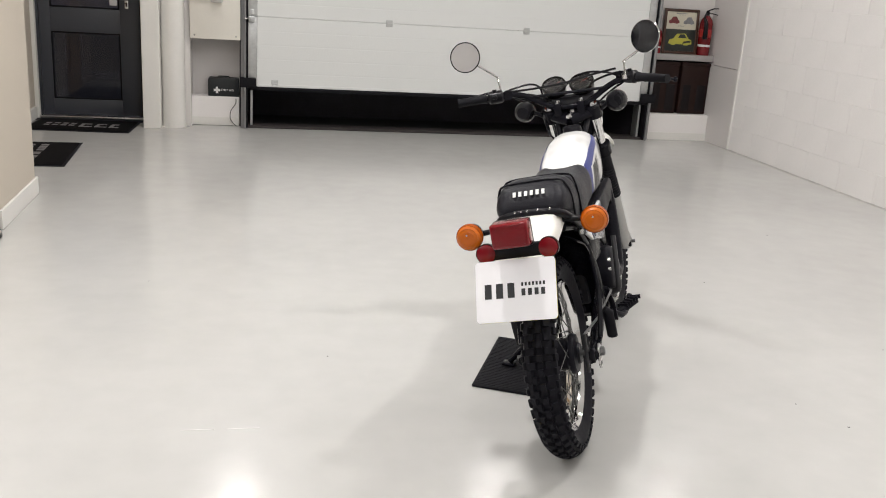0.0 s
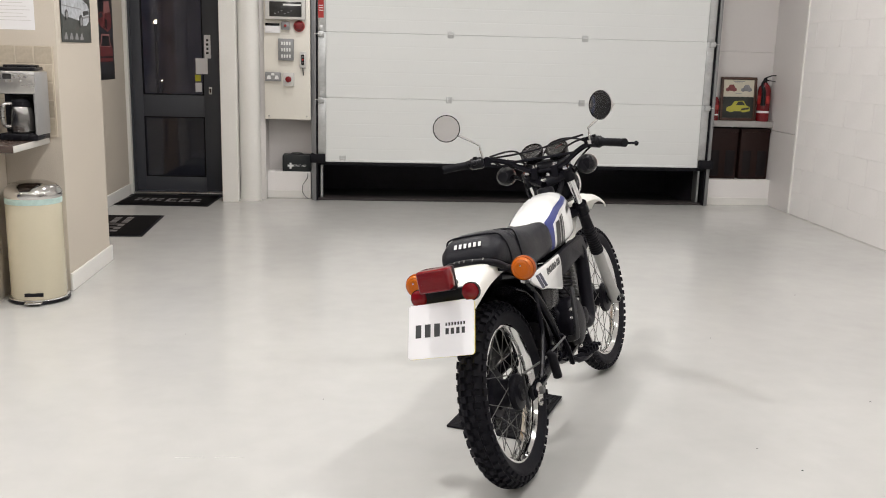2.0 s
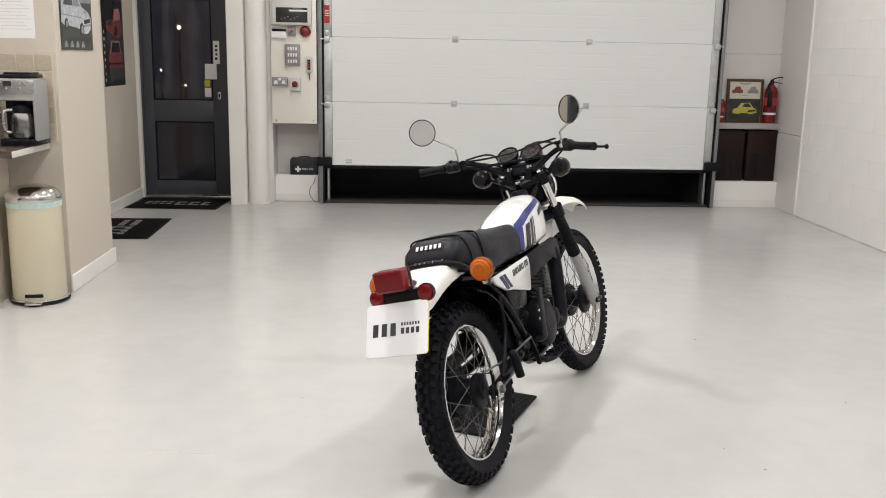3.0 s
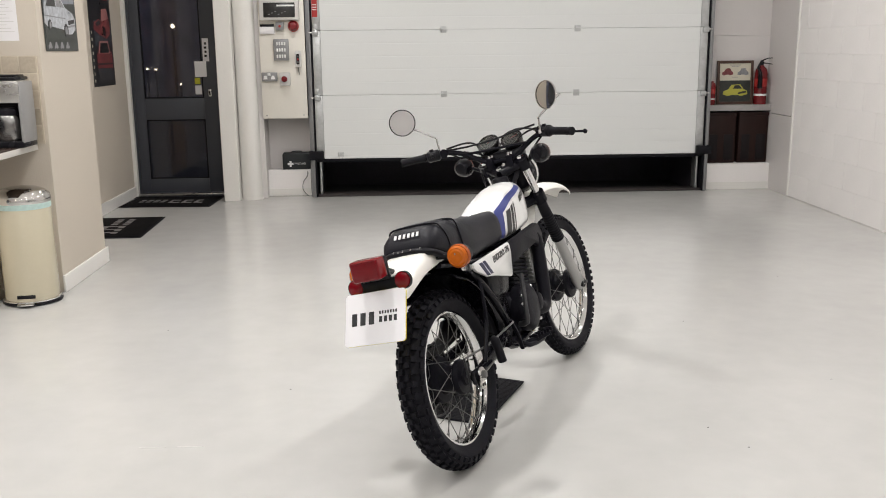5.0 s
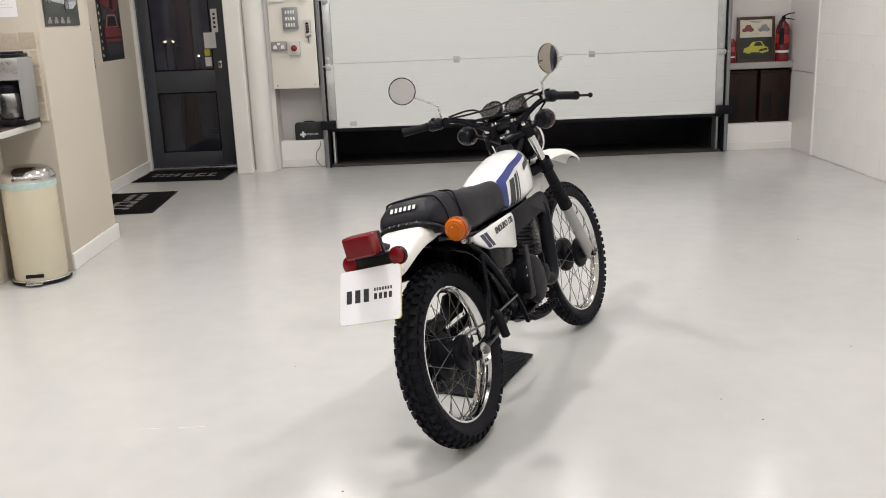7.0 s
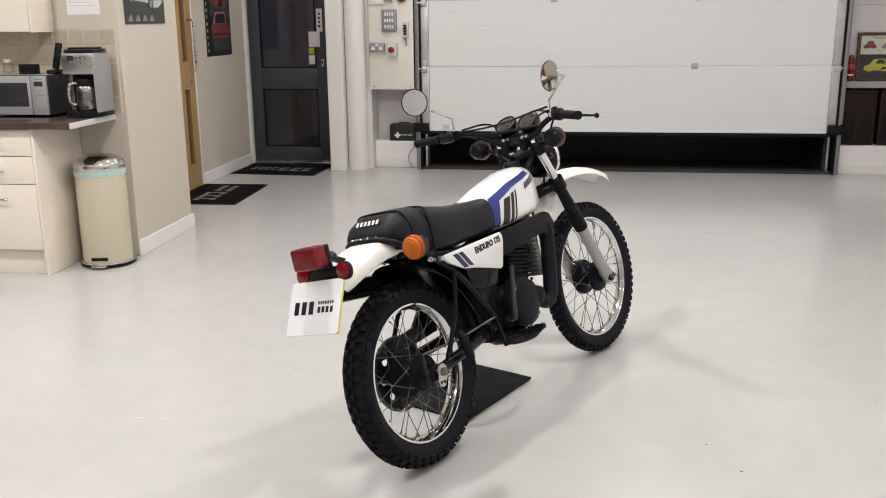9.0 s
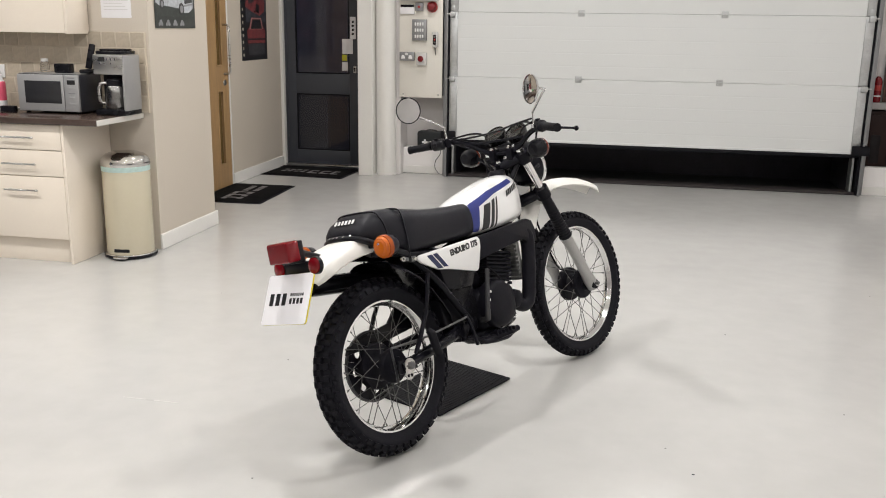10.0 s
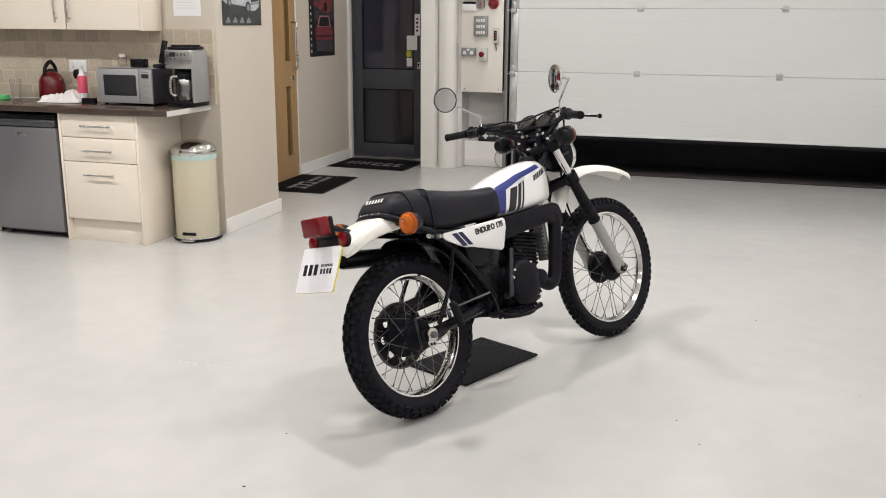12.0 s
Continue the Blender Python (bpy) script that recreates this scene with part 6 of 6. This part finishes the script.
flat(p2, "printed_ground", [(-0.20, 0.36), (0.29, 0.36), (0.29, 0.58), (-0.20, 0.58)], PRINT_GROUND, 0.0)
tail_car = flat(p2, "printed_car", [(-0.17, 0.16), (-0.18, 0.27), (-0.15, 0.30), (0.24, 0.30), (0.27, 0.27), (0.26, 0.16)], PRINT_RED, 0.001, "red printed car seen from behind")
flat(tail_car, "printed_cabin", [(-0.13, 0.29), (-0.07, 0.40), (0.17, 0.40), (0.22, 0.29)], PRINT_PINK, 0.0012)
flat(tail_car, "printed_windows", [(-0.095, 0.295), (-0.05, 0.385), (0.15, 0.385), (0.185, 0.295)], PRINT_BLACK, 0.0024)
flat(tail_car, "printed_bumper", [(-0.17, 0.19), (-0.17, 0.205), (0.26, 0.205), (0.26, 0.19)], PRINT_BLACK, 0.0024)
flat(tail_car, "printed_shadow", [(-0.15, 0.05), (-0.17, 0.155), (0.26, 0.155), (0.24, 0.05)], PRINT_GREY_DARK, 0.001)
coupe = flat(p2, "printed_car", [(-0.21, 0.50), (-0.19, 0.56), (-0.05, 0.59), (0.05, 0.58), (0.24, 0.60), (0.27, 0.54), (0.25, 0.46), (0.14, 0.42), (-0.05, 0.455)], PRINT_RED, 0.001, "red printed car with its bonnet up")
flat(coupe, "printed_bonnet", [(0.02, 0.57), (0.05, 0.68), (0.20, 0.69), (0.24, 0.60)], PRINT_PINK, 0.0012)
flat(coupe, "printed_grille", [(0.04, 0.46), (0.12, 0.44), (0.13, 0.52), (0.05, 0.535)], PRINT_BLACK, 0.0024)
flat(coupe, "printed_windows", [(-0.15, 0.555), (-0.04, 0.585), (0.0, 0.55), (-0.12, 0.525)], PRINT_GREY_DARK, 0.0024)
flat(p2, "printed_car", [(-0.16, 0.76), (-0.14, 0.84), (-0.04, 0.90), (0.16, 0.90), (0.26, 0.83), (0.26, 0.76)], PRINT_RED, 0.001, "red printed car")
for k in range(8):
    part("print_bar", box(B(), (-0.288 + 0.004 * (k % 2), -0.0028, 0.04 + 0.060 * k), (-0.262 - 0.003 * (k % 3), -0.0017, 0.066 + 0.060 * k)), PRINT_CREAM, p2)
ob = thing("notice", "white printed notice on the cream wall", "notice", pose(-1.800, KY - 0.0005, 1.500))
part("sheet", box(B(), (-0.105, -0.001, 0), (0.105, 0, 0.297)), PAPER, ob, smooth=False)
for k in range(12):
    part("text_bar", box(B(), (-0.085, -0.0016, 0.05 + 0.019 * k), (0.085 - 0.02 * (k % 3), -0.0009, 0.053 + 0.019 * k)), PALE_BOX, ob)

# ---- kitchen run ----
WT = 0.908
bm = box(B(), (-4.4, 4.565, 0.870), (-1.656, KY - 0.004, WT), 0.003)
top = thing("worktop", "dark brown laminate worktop with pale end strip", "worktop")
part("slab", bm, WORKTOP, top)
part("end_strip", box(B(), (-1.6565, 4.567, 0.872), (-1.652, KY - 0.004, WT - 0.002), 0.001), WORK_EDGE, top, "pale grey end strip")
part("upstand_seal", box(B(), (-4.4, KY - 0.017, WT), (-1.656, KY - 0.005, WT + 0.006), 0.002), WHITE_TRIM, top)
UNIT0, UNIT1, UY = -2.500, -1.905, 4.60
unit = thing("drawer_unit", "cream three-drawer kitchen base unit", "kitchen unit")
part("carcass", box(B(), (UNIT0 + 0.018, UY + 0.022, 0.150), (UNIT1 - 0.02, KY - 0.005, 0.868)), CREAM_UNIT, unit, smooth=False)
part("end_panel", box(B(), (UNIT1 - 0.019, UY - 0.002, 0.0), (UNIT1, KY - 0.005, 0.870), 0.002), CREAM_UNIT, unit, "cream end panel")
part("end_panel", box(B(), (UNIT0 - 0.018, UY - 0.002, 0.0), (UNIT0, KY - 0.005, 0.870), 0.002), CREAM_UNIT, unit)
part("plinth", box(B(), (UNIT0, UY + 0.040, 0.0), (UNIT1 - 0.02, UY + 0.056, 0.148), 0.002), CREAM_UNIT, unit)
for z0, z1, hz in ((0.711, 0.864, 0.787), (0.549, 0.706, 0.624), (0.156, 0.544, 0.462)):
    front_ = part("drawer_front", box(B(), (UNIT0 + 0.003, UY, z0), (UNIT1 - 0.022, UY + 0.019, z1), 0.003), CREAM_UNIT, unit)
    mid = (UNIT0 + UNIT1 - 0.02) / 2
    bm = tube(B(), [(mid - 0.115, UY - 0.028, hz), (mid + 0.115, UY - 0.028, hz)], 0.006, 10)
    for dx in (-0.09, 0.09):
        tube(bm, [(mid + dx, UY - 0.028, hz), (mid + dx, UY + 0.002, hz)], 0.005, 8)
    part("bar_handle", bm, STEEL, front_, "brushed steel bar handle")
fr = thing("fridge", "silver under-counter fridge with dark handle rail", "fridge")
F0, F1 = -3.105, -2.545
part("body", box(B(), (F0, 4.665, 0.018), (F1, KY - 0.015, 0.848), 0.006), mat("dark_grey_casing", (0.07, 0.07, 0.072), 0.4), fr)
part("door", box(B(), (F0, 4.600, 0.045), (F1, 4.660, 0.760), 0.008), FRIDGE, fr, "silver fridge door")
part("handle_rail", box(B(), (F0, 4.596, 0.765), (F1, 4.662, 0.815), 0.012), mat("dark_silver_rail", (0.10, 0.10, 0.105), 0.3, metal=0.5), fr, "dark recessed handle rail")
part("top_trim", box(B(), (F0, 4.606, 0.819), (F1, 4.665, 0.848), 0.006), BLACK_PLASTIC, fr)
part("badge", box(B(), (F0 + 0.245, 4.5985, 0.705), (F0 + 0.32, 4.6005, 0.727), 0.001), STEEL, fr, "plain metal badge")
part("foot", lathe(B(), [(0, 0), (0.02, 0), (0.02, 0.022), (0, 0.022)], pose(F1 - 0.04, 4.70, 0), 14), BLACK_PLASTIC, fr)
part("foot", lathe(B(), [(0, 0), (0.02, 0), (0.02, 0.022), (0, 0.022)], pose(F0 + 0.04, 4.70, 0), 14), BLACK_PLASTIC, fr)
bm = box(B(), (-3.72, UY + 0.02, 0.15), (-3.13, KY - 0.005, 0.868))
un2 = thing("base_unit", "cream kitchen base unit with plain door", "kitchen unit")
part("carcass", bm, CREAM_UNIT, un2, smooth=False)
part("cabinet_door", box(B(), (-3.718, UY, 0.155), (-3.132, UY + 0.019, 0.866), 0.003), CREAM_UNIT, un2)
part("plinth", box(B(), (-3.72, UY + 0.04, 0), (-3.13, UY + 0.056, 0.148)), CREAM_UNIT, un2)


def wall_unit(x0, x1, hx, label):
    ob = thing("wall_unit", label, "kitchen unit", None, "kitchen wall units")
    part("carcass", box(B(), (x0, 4.892, 1.408), (x1, KY - 0.005, 2.12)), CREAM_UNIT, ob, smooth=False)
    d = part("cabinet_door", box(B(), (x0 + 0.002, 4.870, 1.405), (x1 - 0.002, 4.889, 2.118), 0.003), CREAM_UNIT, ob)
    bm = tube(B(), [(hx, 4.842, 1.452), (hx, 4.842, 1.682)], 0.006, 10)
    for z in (1.48, 1.655):
        tube(bm, [(hx, 4.842, z), (hx, 4.872, z)], 0.005, 8)
    part("bar_handle", bm, STEEL, d, "brushed steel bar handle")
    return ob


wall_unit(-2.598, -2.017, -2.562, "cream kitchen wall unit with steel bar handle")
wall_unit(-3.182, -2.602, -2.668, "cream kitchen wall unit beside its twin")
wall_unit(-3.766, -3.186, -3.22, "cream kitchen wall unit at the end of the run")
single("cabinet_end_panel", box(B(), (-2.016, 4.868, 1.400), (-1.998, KY - 0.005, 2.125), 0.002), CREAM_UNIT, "cream end panel on the wall units", "end panel")

# microwave
mw = thing("microwave", "silver microwave oven with dark window on the worktop", "microwave", pose(-2.364, 4.835, WT) @ Matrix.Diagonal((0.952, 0.86, 0.940, 1)))
part("casing", box(B(), (0, 0.02, 0.012), (0.455, 0.295, 0.262), 0.008), mat("dark_grey_casing", (0.035, 0.035, 0.042), 0.4, var=0.05), mw, "dark grey casing")
part("top_sheet", box(B(), (0.004, 0.022, 0.2622), (0.451, 0.290, 0.2632)), SILVER_PLASTIC, mw)
part("door", box(B(), (0.003, 0.0, 0.016), (0.345, 0.020, 0.258), 0.006), SILVER_PLASTIC, mw)
part("window", box(B(), (0.056, -0.002, 0.068), (0.326, 0.004, 0.217), 0.004), mat("microwave_window", (0.030, 0.030, 0.033), 0.18, var=0.1), mw, "dark oven window")
part("control_panel", box(B(), (0.348, 0.0, 0.016), (0.452, 0.020, 0.258), 0.005), SILVER_PLASTIC, mw)
part("clock_display", box(B(), (0.372, -0.002, 0.195), (0.430, 0.003, 0.225), 0.002), DISPLAY, mw)
bm = B()
box(bm, (0.378, -0.0012, 0.135), (0.430, 0.001, 0.139))
part("text_bar", bm, PRINT_GREY, mw)
for z in (0.165, 0.100, 0.060):
    part("button", box(B(), (0.378, -0.0015, z), (0.428, 0.001, z + 0.016), 0.001), SILVER_PLASTIC, mw)
part("brand_bar", box(B(), (0.374, -0.0012, 0.236), (0.428, 0.001, 0.242)), PRINT_GREY, mw)
for x in (0.04, 0.415):
    for y in (0.05, 0.26):
        part("foot", lathe(B(), [(0, 0), (0.014, 0), (0.014, 0.014), (0, 0.014)], pose(x, y, 0), 12), BLACK_PLASTIC, mw)
single("tin_box", box(B(), (0, 0, 0), (0.105, 0.060, 0.058), 0.005), BLACK_PLASTIC, "small black box on top of the microwave", "box", pose(-2.165, 4.94, WT + 0.2475))
ob = thing("glass_jar", "small clear glass jar on the microwave", "jar", pose(-2.29, 5.03, WT + 0.2475))
part("jar", lathe(B(), [(0, 0), (0.027, 0), (0.030, 0.01), (0.030, 0.05), (0.022, 0.062), (0.020, 0.07), (0.017, 0.07), (0.019, 0.06), (0.027, 0.05), (0.027, 0.012), (0, 0.006)], None, 20), glass("jar_glass", 0.93), ob)
part("lid", lathe(B(), [(0, 0.085), (0.022, 0.085), (0.023, 0.066)], None, 20), PALE_BOX, ob)
ob = thing("cordless_phone", "black cordless phone standing in its cradle", "telephone", pose(-1.955, 4.98, WT + 0.2475))
part("cradle", box(B(), (-0.036, -0.040, 0), (0.036, 0.045, 0.026), 0.010), BLACK_PLASTIC, ob)
h = part("handset", box(B(), (-0.021, -0.010, 0.0), (0.021, 0.011, 0.158), 0.009), BLACK_PLASTIC, ob)
h.matrix_basis = pose(0.0, 0.012, 0.028, -8, 10, 0)

# coffee machine
cm = thing("coffee_machine", "steel and black filter coffee machine with thermal jug", "coffee machine", pose(-1.830, 4.842, WT) @ Matrix.Diagonal((1, 0.72, 0.955, 1)))
part("base", box(B(), (0, 0, 0), (0.205, 0.275, 0.040), 0.010), BLACK_PLASTIC, cm)
part("tower", box(B(), (0.0, 0.150, 0.038), (0.205, 0.275, 0.300), 0.008), BLACK_PLASTIC, cm)
part("side_cover", box(B(), (0.192, 0.006, 0.030), (0.208, 0.272, 0.385), 0.006), COVER_GREY, cm, "satin grey side cover")
part("brew_head", box(B(), (0.0, 0.0, 0.262), (0.205, 0.275, 0.392), 0.012), STEEL, cm, "brushed steel brew head")
part("top_lid", box(B(), (0.015, 0.02, 0.392), (0.190, 0.265, 0.412), 0.008), BLACK_PLASTIC, cm)
part("lid_rim", box(B(), (0.03, 0.05, 0.410), (0.175, 0.24, 0.424), 0.006), BLACK_PLASTIC, cm)
part("screen", box(B(), (0.040, -0.002, 0.345), (0.085, 0.002, 0.375), 0.002), DISPLAY, cm)
for x in (0.105, 0.132, 0.159):
    part("button", lathe(B(), [(0, 0.006), (0.009, 0.005), (0.010, 0)], pose(x, 0, 0.36, 90, 0, 0), 14), CHROME, cm)
for x in (0.055, 0.085, 0.132):
    part("button", lathe(B(), [(0, 0.006), (0.007, 0.005), (0.008, 0)], pose(x, 0, 0.333, 90, 0, 0), 14), CHROME, cm)
jug = part("jug", lathe(B(), [(0, 0), (0.060, 0), (0.065, 0.012), (0.065, 0.09), (0.058, 0.135), (0.048, 0.150), (0.043, 0.155), (0, 0.155)], pose(0.108, 0.082, 0.042), 28), mat("jug_steel", (0.30, 0.295, 0.29), 0.22, metal=1.0, var=0.06, scale=4, fine=120, bump=0.01), cm, "steel thermal jug")
part("jug_lid", lathe(B(), [(0.052, 0.148), (0.052, 0.178), (0.040, 0.192), (0, 0.194)], pose(0.108, 0.082, 0.042), 24), BLACK_PLASTIC, jug)
part("jug_handle", tube(B(), [(0.060, 0.062, 0.205), (0.024, 0.045, 0.200), (0.014, 0.040, 0.15), (0.020, 0.045, 0.085), (0.046, 0.06, 0.075)], 0.011, 10, 3), STEEL, jug)

# worktop clutter
kt = thing("kettle", "dark red jug kettle with black handle on the worktop", "kettle", pose(-2.862, 4.99, WT) @ Matrix.Diagonal((0.95, 0.95, 1.20, 1)))
part("body", lathe(B(), [(0, 0), (0.088, 0), (0.094, 0.008), (0.094, 0.080), (0.088, 0.118), (0.068, 0.150), (0.036, 0.170), (0, 0.172)], None, 32), KETTLE_RED, kt)
part("lid", lathe(B(), [(0.034, 0.169), (0.030, 0.178), (0.016, 0.186), (0, 0.187)], None, 16), BLACK_PLASTIC, kt)
part("spout", tube(B(), [(0.060, 0, 0.105), (0.090, 0, 0.122), (0.100, 0, 0.130)], [0.026, 0.014, 0.008], 12, 2), KETTLE_RED, kt)
part("handle", tube(B(), [(0.0, -0.070, 0.150), (0.0, -0.055, 0.195), (0.0, 0.0, 0.226), (0.0, 0.045, 0.200), (0.0, 0.060, 0.160)], 0.013, 10, 3), BLACK_PLASTIC, kt)
can = thing("spray_can", "pink and white spray can with white cap", "spray can", pose(-2.575, 4.955, WT))
part("can", lathe(B(), [(0, 0), (0.031, 0), (0.033, 0.006), (0.033, 0.065)], None, 24), WHITE_DECAL, can)
part("sleeve", lathe(B(), [(0.0332, 0.063), (0.0332, 0.170), (0.028, 0.184)], None, 24), PINK, can, "pink sleeve")
part("cap", lathe(B(), [(0.028, 0.184), (0.018, 0.196), (0.016, 0.225), (0, 0.228)], None, 20), WHITE_DECAL, can)
bm = B()
tmp = bmesh.new()
bmesh.ops.create_grid(tmp, x_segments=56, y_segments=36, size=0.5)
for v in tmp.verts:
    x, y = v.co.x, v.co.y
    edge = max(abs(x), abs(y)) * 2
    rim = max(0.0, 1 - edge ** 5)
    lump = math.exp(-((x - 0.24) / 0.20) ** 2 - (y / 0.35) ** 2)
    n1 = noise.noise((x * 6.0, y * 4.0, 3.1))
    fold = 1 - 1.8 * math.sqrt(n1 * n1 + 0.02)
    hgt = rim * (0.020 + 0.050 * lump + 0.030 * max(0.0, fold) + 0.036 * noise.noise((x * 8, y * 5, 1.0)) + 0.010 * noise.noise((x * 15, y * 11, 7.0)))
    v.co = Vector((x * (0.30 + 0.05 * noise.noise((y * 4, 0, 0))), y * (0.17 + 0.05 * noise.noise((x * 4, 5, 0))), max(0.002, hgt)))
ext = bmesh.ops.extrude_face_region(tmp, geom=tmp.faces[:])
for v in [g for g in ext["geom"] if isinstance(g, bmesh.types.BMVert)]:
    v.co.z += 0.003
merge(bm, tmp)
cloth = new("cloth", finish(bm, "cloth", CLOTH, True, 150))
cloth.matrix_basis = pose(-2.70, 4.895, WT + 0.001, 0, 0, 12)
tagged(cloth, "crumpled white cloth lying on the worktop", "cloth")
single("small_box", box(B(), (-0.05, -0.02, 0), (0.05, 0.02, 0.038), 0.004), BLACK_PLASTIC, "small black box on the worktop", "box", pose(-2.46, 4.865, WT))
ob = thing("washing_up_brush", "black washing-up brush leaning at the wall", "brush", pose(-2.690, 5.060, WT))
part("brush_handle", tube(B(), [(0, 0, 0), (0.004, 0.01, 0.16)], 0.006, 8), BLACK_PLASTIC, ob)
part("brush_head", lathe(B(), [(0, 0.15), (0.025, 0.155), (0.034, 0.185), (0.026, 0.215), (0, 0.222)], None, 16), BLACK_PLASTIC, ob)
ob = thing("glass_tumbler", "clear tumbler beside the kettle", "glass", pose(-3.15, 4.96, WT))
part("tumbler", lathe(B(), [(0, 0), (0.034, 0), (0.040, 0.145), (0.037, 0.145), (0.032, 0.008), (0, 0.008)], None, 24), glass("tumbler_glass", 0.93), ob)
single("sponge", box(B(), (-0.045, -0.03, 0), (0.045, 0.03, 0.032), 0.006), PALE_GREEN, "green sponge on the worktop", "sponge", pose(-3.26, 4.94, WT))
ob = thing("wall_socket", "white double wall socket in the tiling", "power socket", pose(-2.70, KY - 0.016, 1.150))
part("plate", box(B(), (-0.073, -0.010, -0.043), (0.073, 0, 0.043), 0.003), WHITE_DECAL, ob)
for x in (-0.036, 0.036):
    part("outlet", prism(B(), [(x - 0.012, -0.020), (x + 0.012, -0.020), (x + 0.007, 0.004), (x - 0.007, 0.004)], -0.0112, -0.0098, "y"), PALE_BOX, ob)
    part("rocker", box(B(), (x - 0.006, -0.014, 0.014), (x + 0.006, -0.009, 0.034), 0.002), WHITE_DECAL, ob)

# pedal bin
bn = thing("pedal_bin", "cream enamel pedal bin with domed steel lid", "bin", pose(-1.703, 4.928, 0, 0, 0, 8))
part("base_ring", lathe(B(), [(0, 0.002), (0.158, 0.002), (0.166, 0.008), (0.164, 0.022), (0.150, 0.026), (0.148, 0.030)], None, 48), BLACK_PLASTIC, bn)
part("base_trim", lathe(B(), [(0.164, 0.018), (0.160, 0.028), (0.150, 0.031)], None, 48), CHROME, bn)
part("body", lathe(B(), [(0.148, 0.026), (0.1485, 0.030), (0.1485, 0.580), (0.146, 0.584), (0.143, 0.584), (0.143, 0.03)], None, 56), BIN_CREAM, bn, "cream enamelled body")
part("liner", lathe(B(), [(0.1495, 0.560), (0.1505, 0.575), (0.1500, 0.594), (0.146, 0.596)], None, 56), LINER, bn, "pale green liner edge")
part("lid", lathe(B(), [(0.150, 0.592), (0.153, 0.598), (0.153, 0.618), (0.146, 0.640), (0.120, 0.662), (0.080, 0.676), (0.035, 0.682), (0, 0.683)], None, 56), LID_STEEL, bn, "domed brushed steel lid")
part("pedal_slot", box(B(), (-0.050, -0.1505, 0.046), (0.050, -0.143, 0.068), 0.004), BLACK_PLASTIC, bn)
part("pedal", box(B(), (-0.045, -0.196, 0.014), (0.045, -0.150, 0.024), 0.005), STEEL, bn)

# faint scratch in the floor
bm = B()
for x0, x1, dy in ((-0.50, -0.40, 0.003), (-0.36, -0.26, 0.001)):
    box(bm, (x0, 2.788 + dy, 0.0002), (x1, 2.7915 + dy, 0.0012))
tagged(single("floor_scratch", bm, SCUFF, "thin pale scratch line in the resin floor", "scratch"), kind="stuff")

# grit lying on the floor
bm = B()
for gx, gy, gr in ((0.329, 1.875, 0.006), (-0.006, 3.349, 0.004), (0.283, 2.275, 0.004), (1.972, 4.20, 0.004), (1.646, 2.83, 0.004), (1.735, 2.644, 0.005), (2.35, 3.30, 0.004), (-0.75, 4.25, 0.004), (2.85, 5.1, 0.005)):
    chip = bmesh.new()
    bmesh.ops.create_icosphere(chip, subdivisions=1, radius=gr)
    for v in chip.verts:
        v.co = Vector((v.co.x * random.uniform(0.7, 1.3), v.co.y * random.uniform(0.6, 1.2), abs(v.co.z) * 0.4))
    merge(bm, chip, pose(gx, gy, 0.0005))
tagged(single("floor_grit", bm, DARK_RUBBER, "scattered specks of dark grit on the floor", "grit"), kind="stuff")

# ---- wall tiles and wall blocks ----
tile_wall = setting("tile_splashback", box(B(), (-4.4, KY - 0.0150, WT), (-1.605, KY - 0.0005, 1.412)), GROUT, "beige tumbled stone tile splashback in pale grout")
tile_mesh = finish(box(B(), (-0.0475, -0.0055, -0.0475), (0.0475, 0.004, 0.0475), 0.003, 1), "tile", TILE)
for row in range(5):
    for col in range(18):
        s = new("tile", tile_mesh)
        s.parent = tile_wall
        s.matrix_basis = pose(-1.657 - 0.1005 * col - (0.05 if row % 2 else 0.0), KY - 0.0115 + random.uniform(-0.0008, 0.0008), WT + 0.056 + 0.1005 * row, random.uniform(-0.4, 0.4), 0, random.uniform(-0.4, 0.4))
    if row % 2:
        s = new("half_tile", finish(box(B(), (-1.651, KY - 0.017, WT + 0.0085 + 0.1005 * row), (-1.6095, KY - 0.0075, WT + 0.1035 + 0.1005 * row), 0.003, 1), "half_tile", TILE))
        s.parent = tile_wall
BL, BH = 0.450, 0.225
block_mesh = finish(box(B(), (-0.004, -BL / 2 + 0.0012, -BH / 2 + 0.0012), (0.010, BL / 2 - 0.0012, BH / 2 - 0.0012), 0.0018, 1), "block", WHITE_WALL)
half_mesh = finish(box(B(), (-0.004, -BL / 4 + 0.0012, -BH / 2 + 0.0012), (0.010, BL / 4 - 0.0012, BH / 2 - 0.0012), 0.0018, 1), "half_block", WHITE_WALL)
for row in range(14):
    z = BH / 2 + BH * row
    y = 8.244
    first = True
    while y > 2.6:
        half_first = first and row % 2 == 1
        length = BL / 2 if half_first else BL
        s = new("half_block" if half_first else "block", half_mesh if half_first else block_mesh)
        s.parent = wall_east
        s.matrix_basis = pose(RIGHT + 0.0055 + random.uniform(-0.0004, 0.0004), y - length / 2, z, 0, random.uniform(-0.05, 0.05), random.uniform(-0.05, 0.05))
        y -= length
        first = False
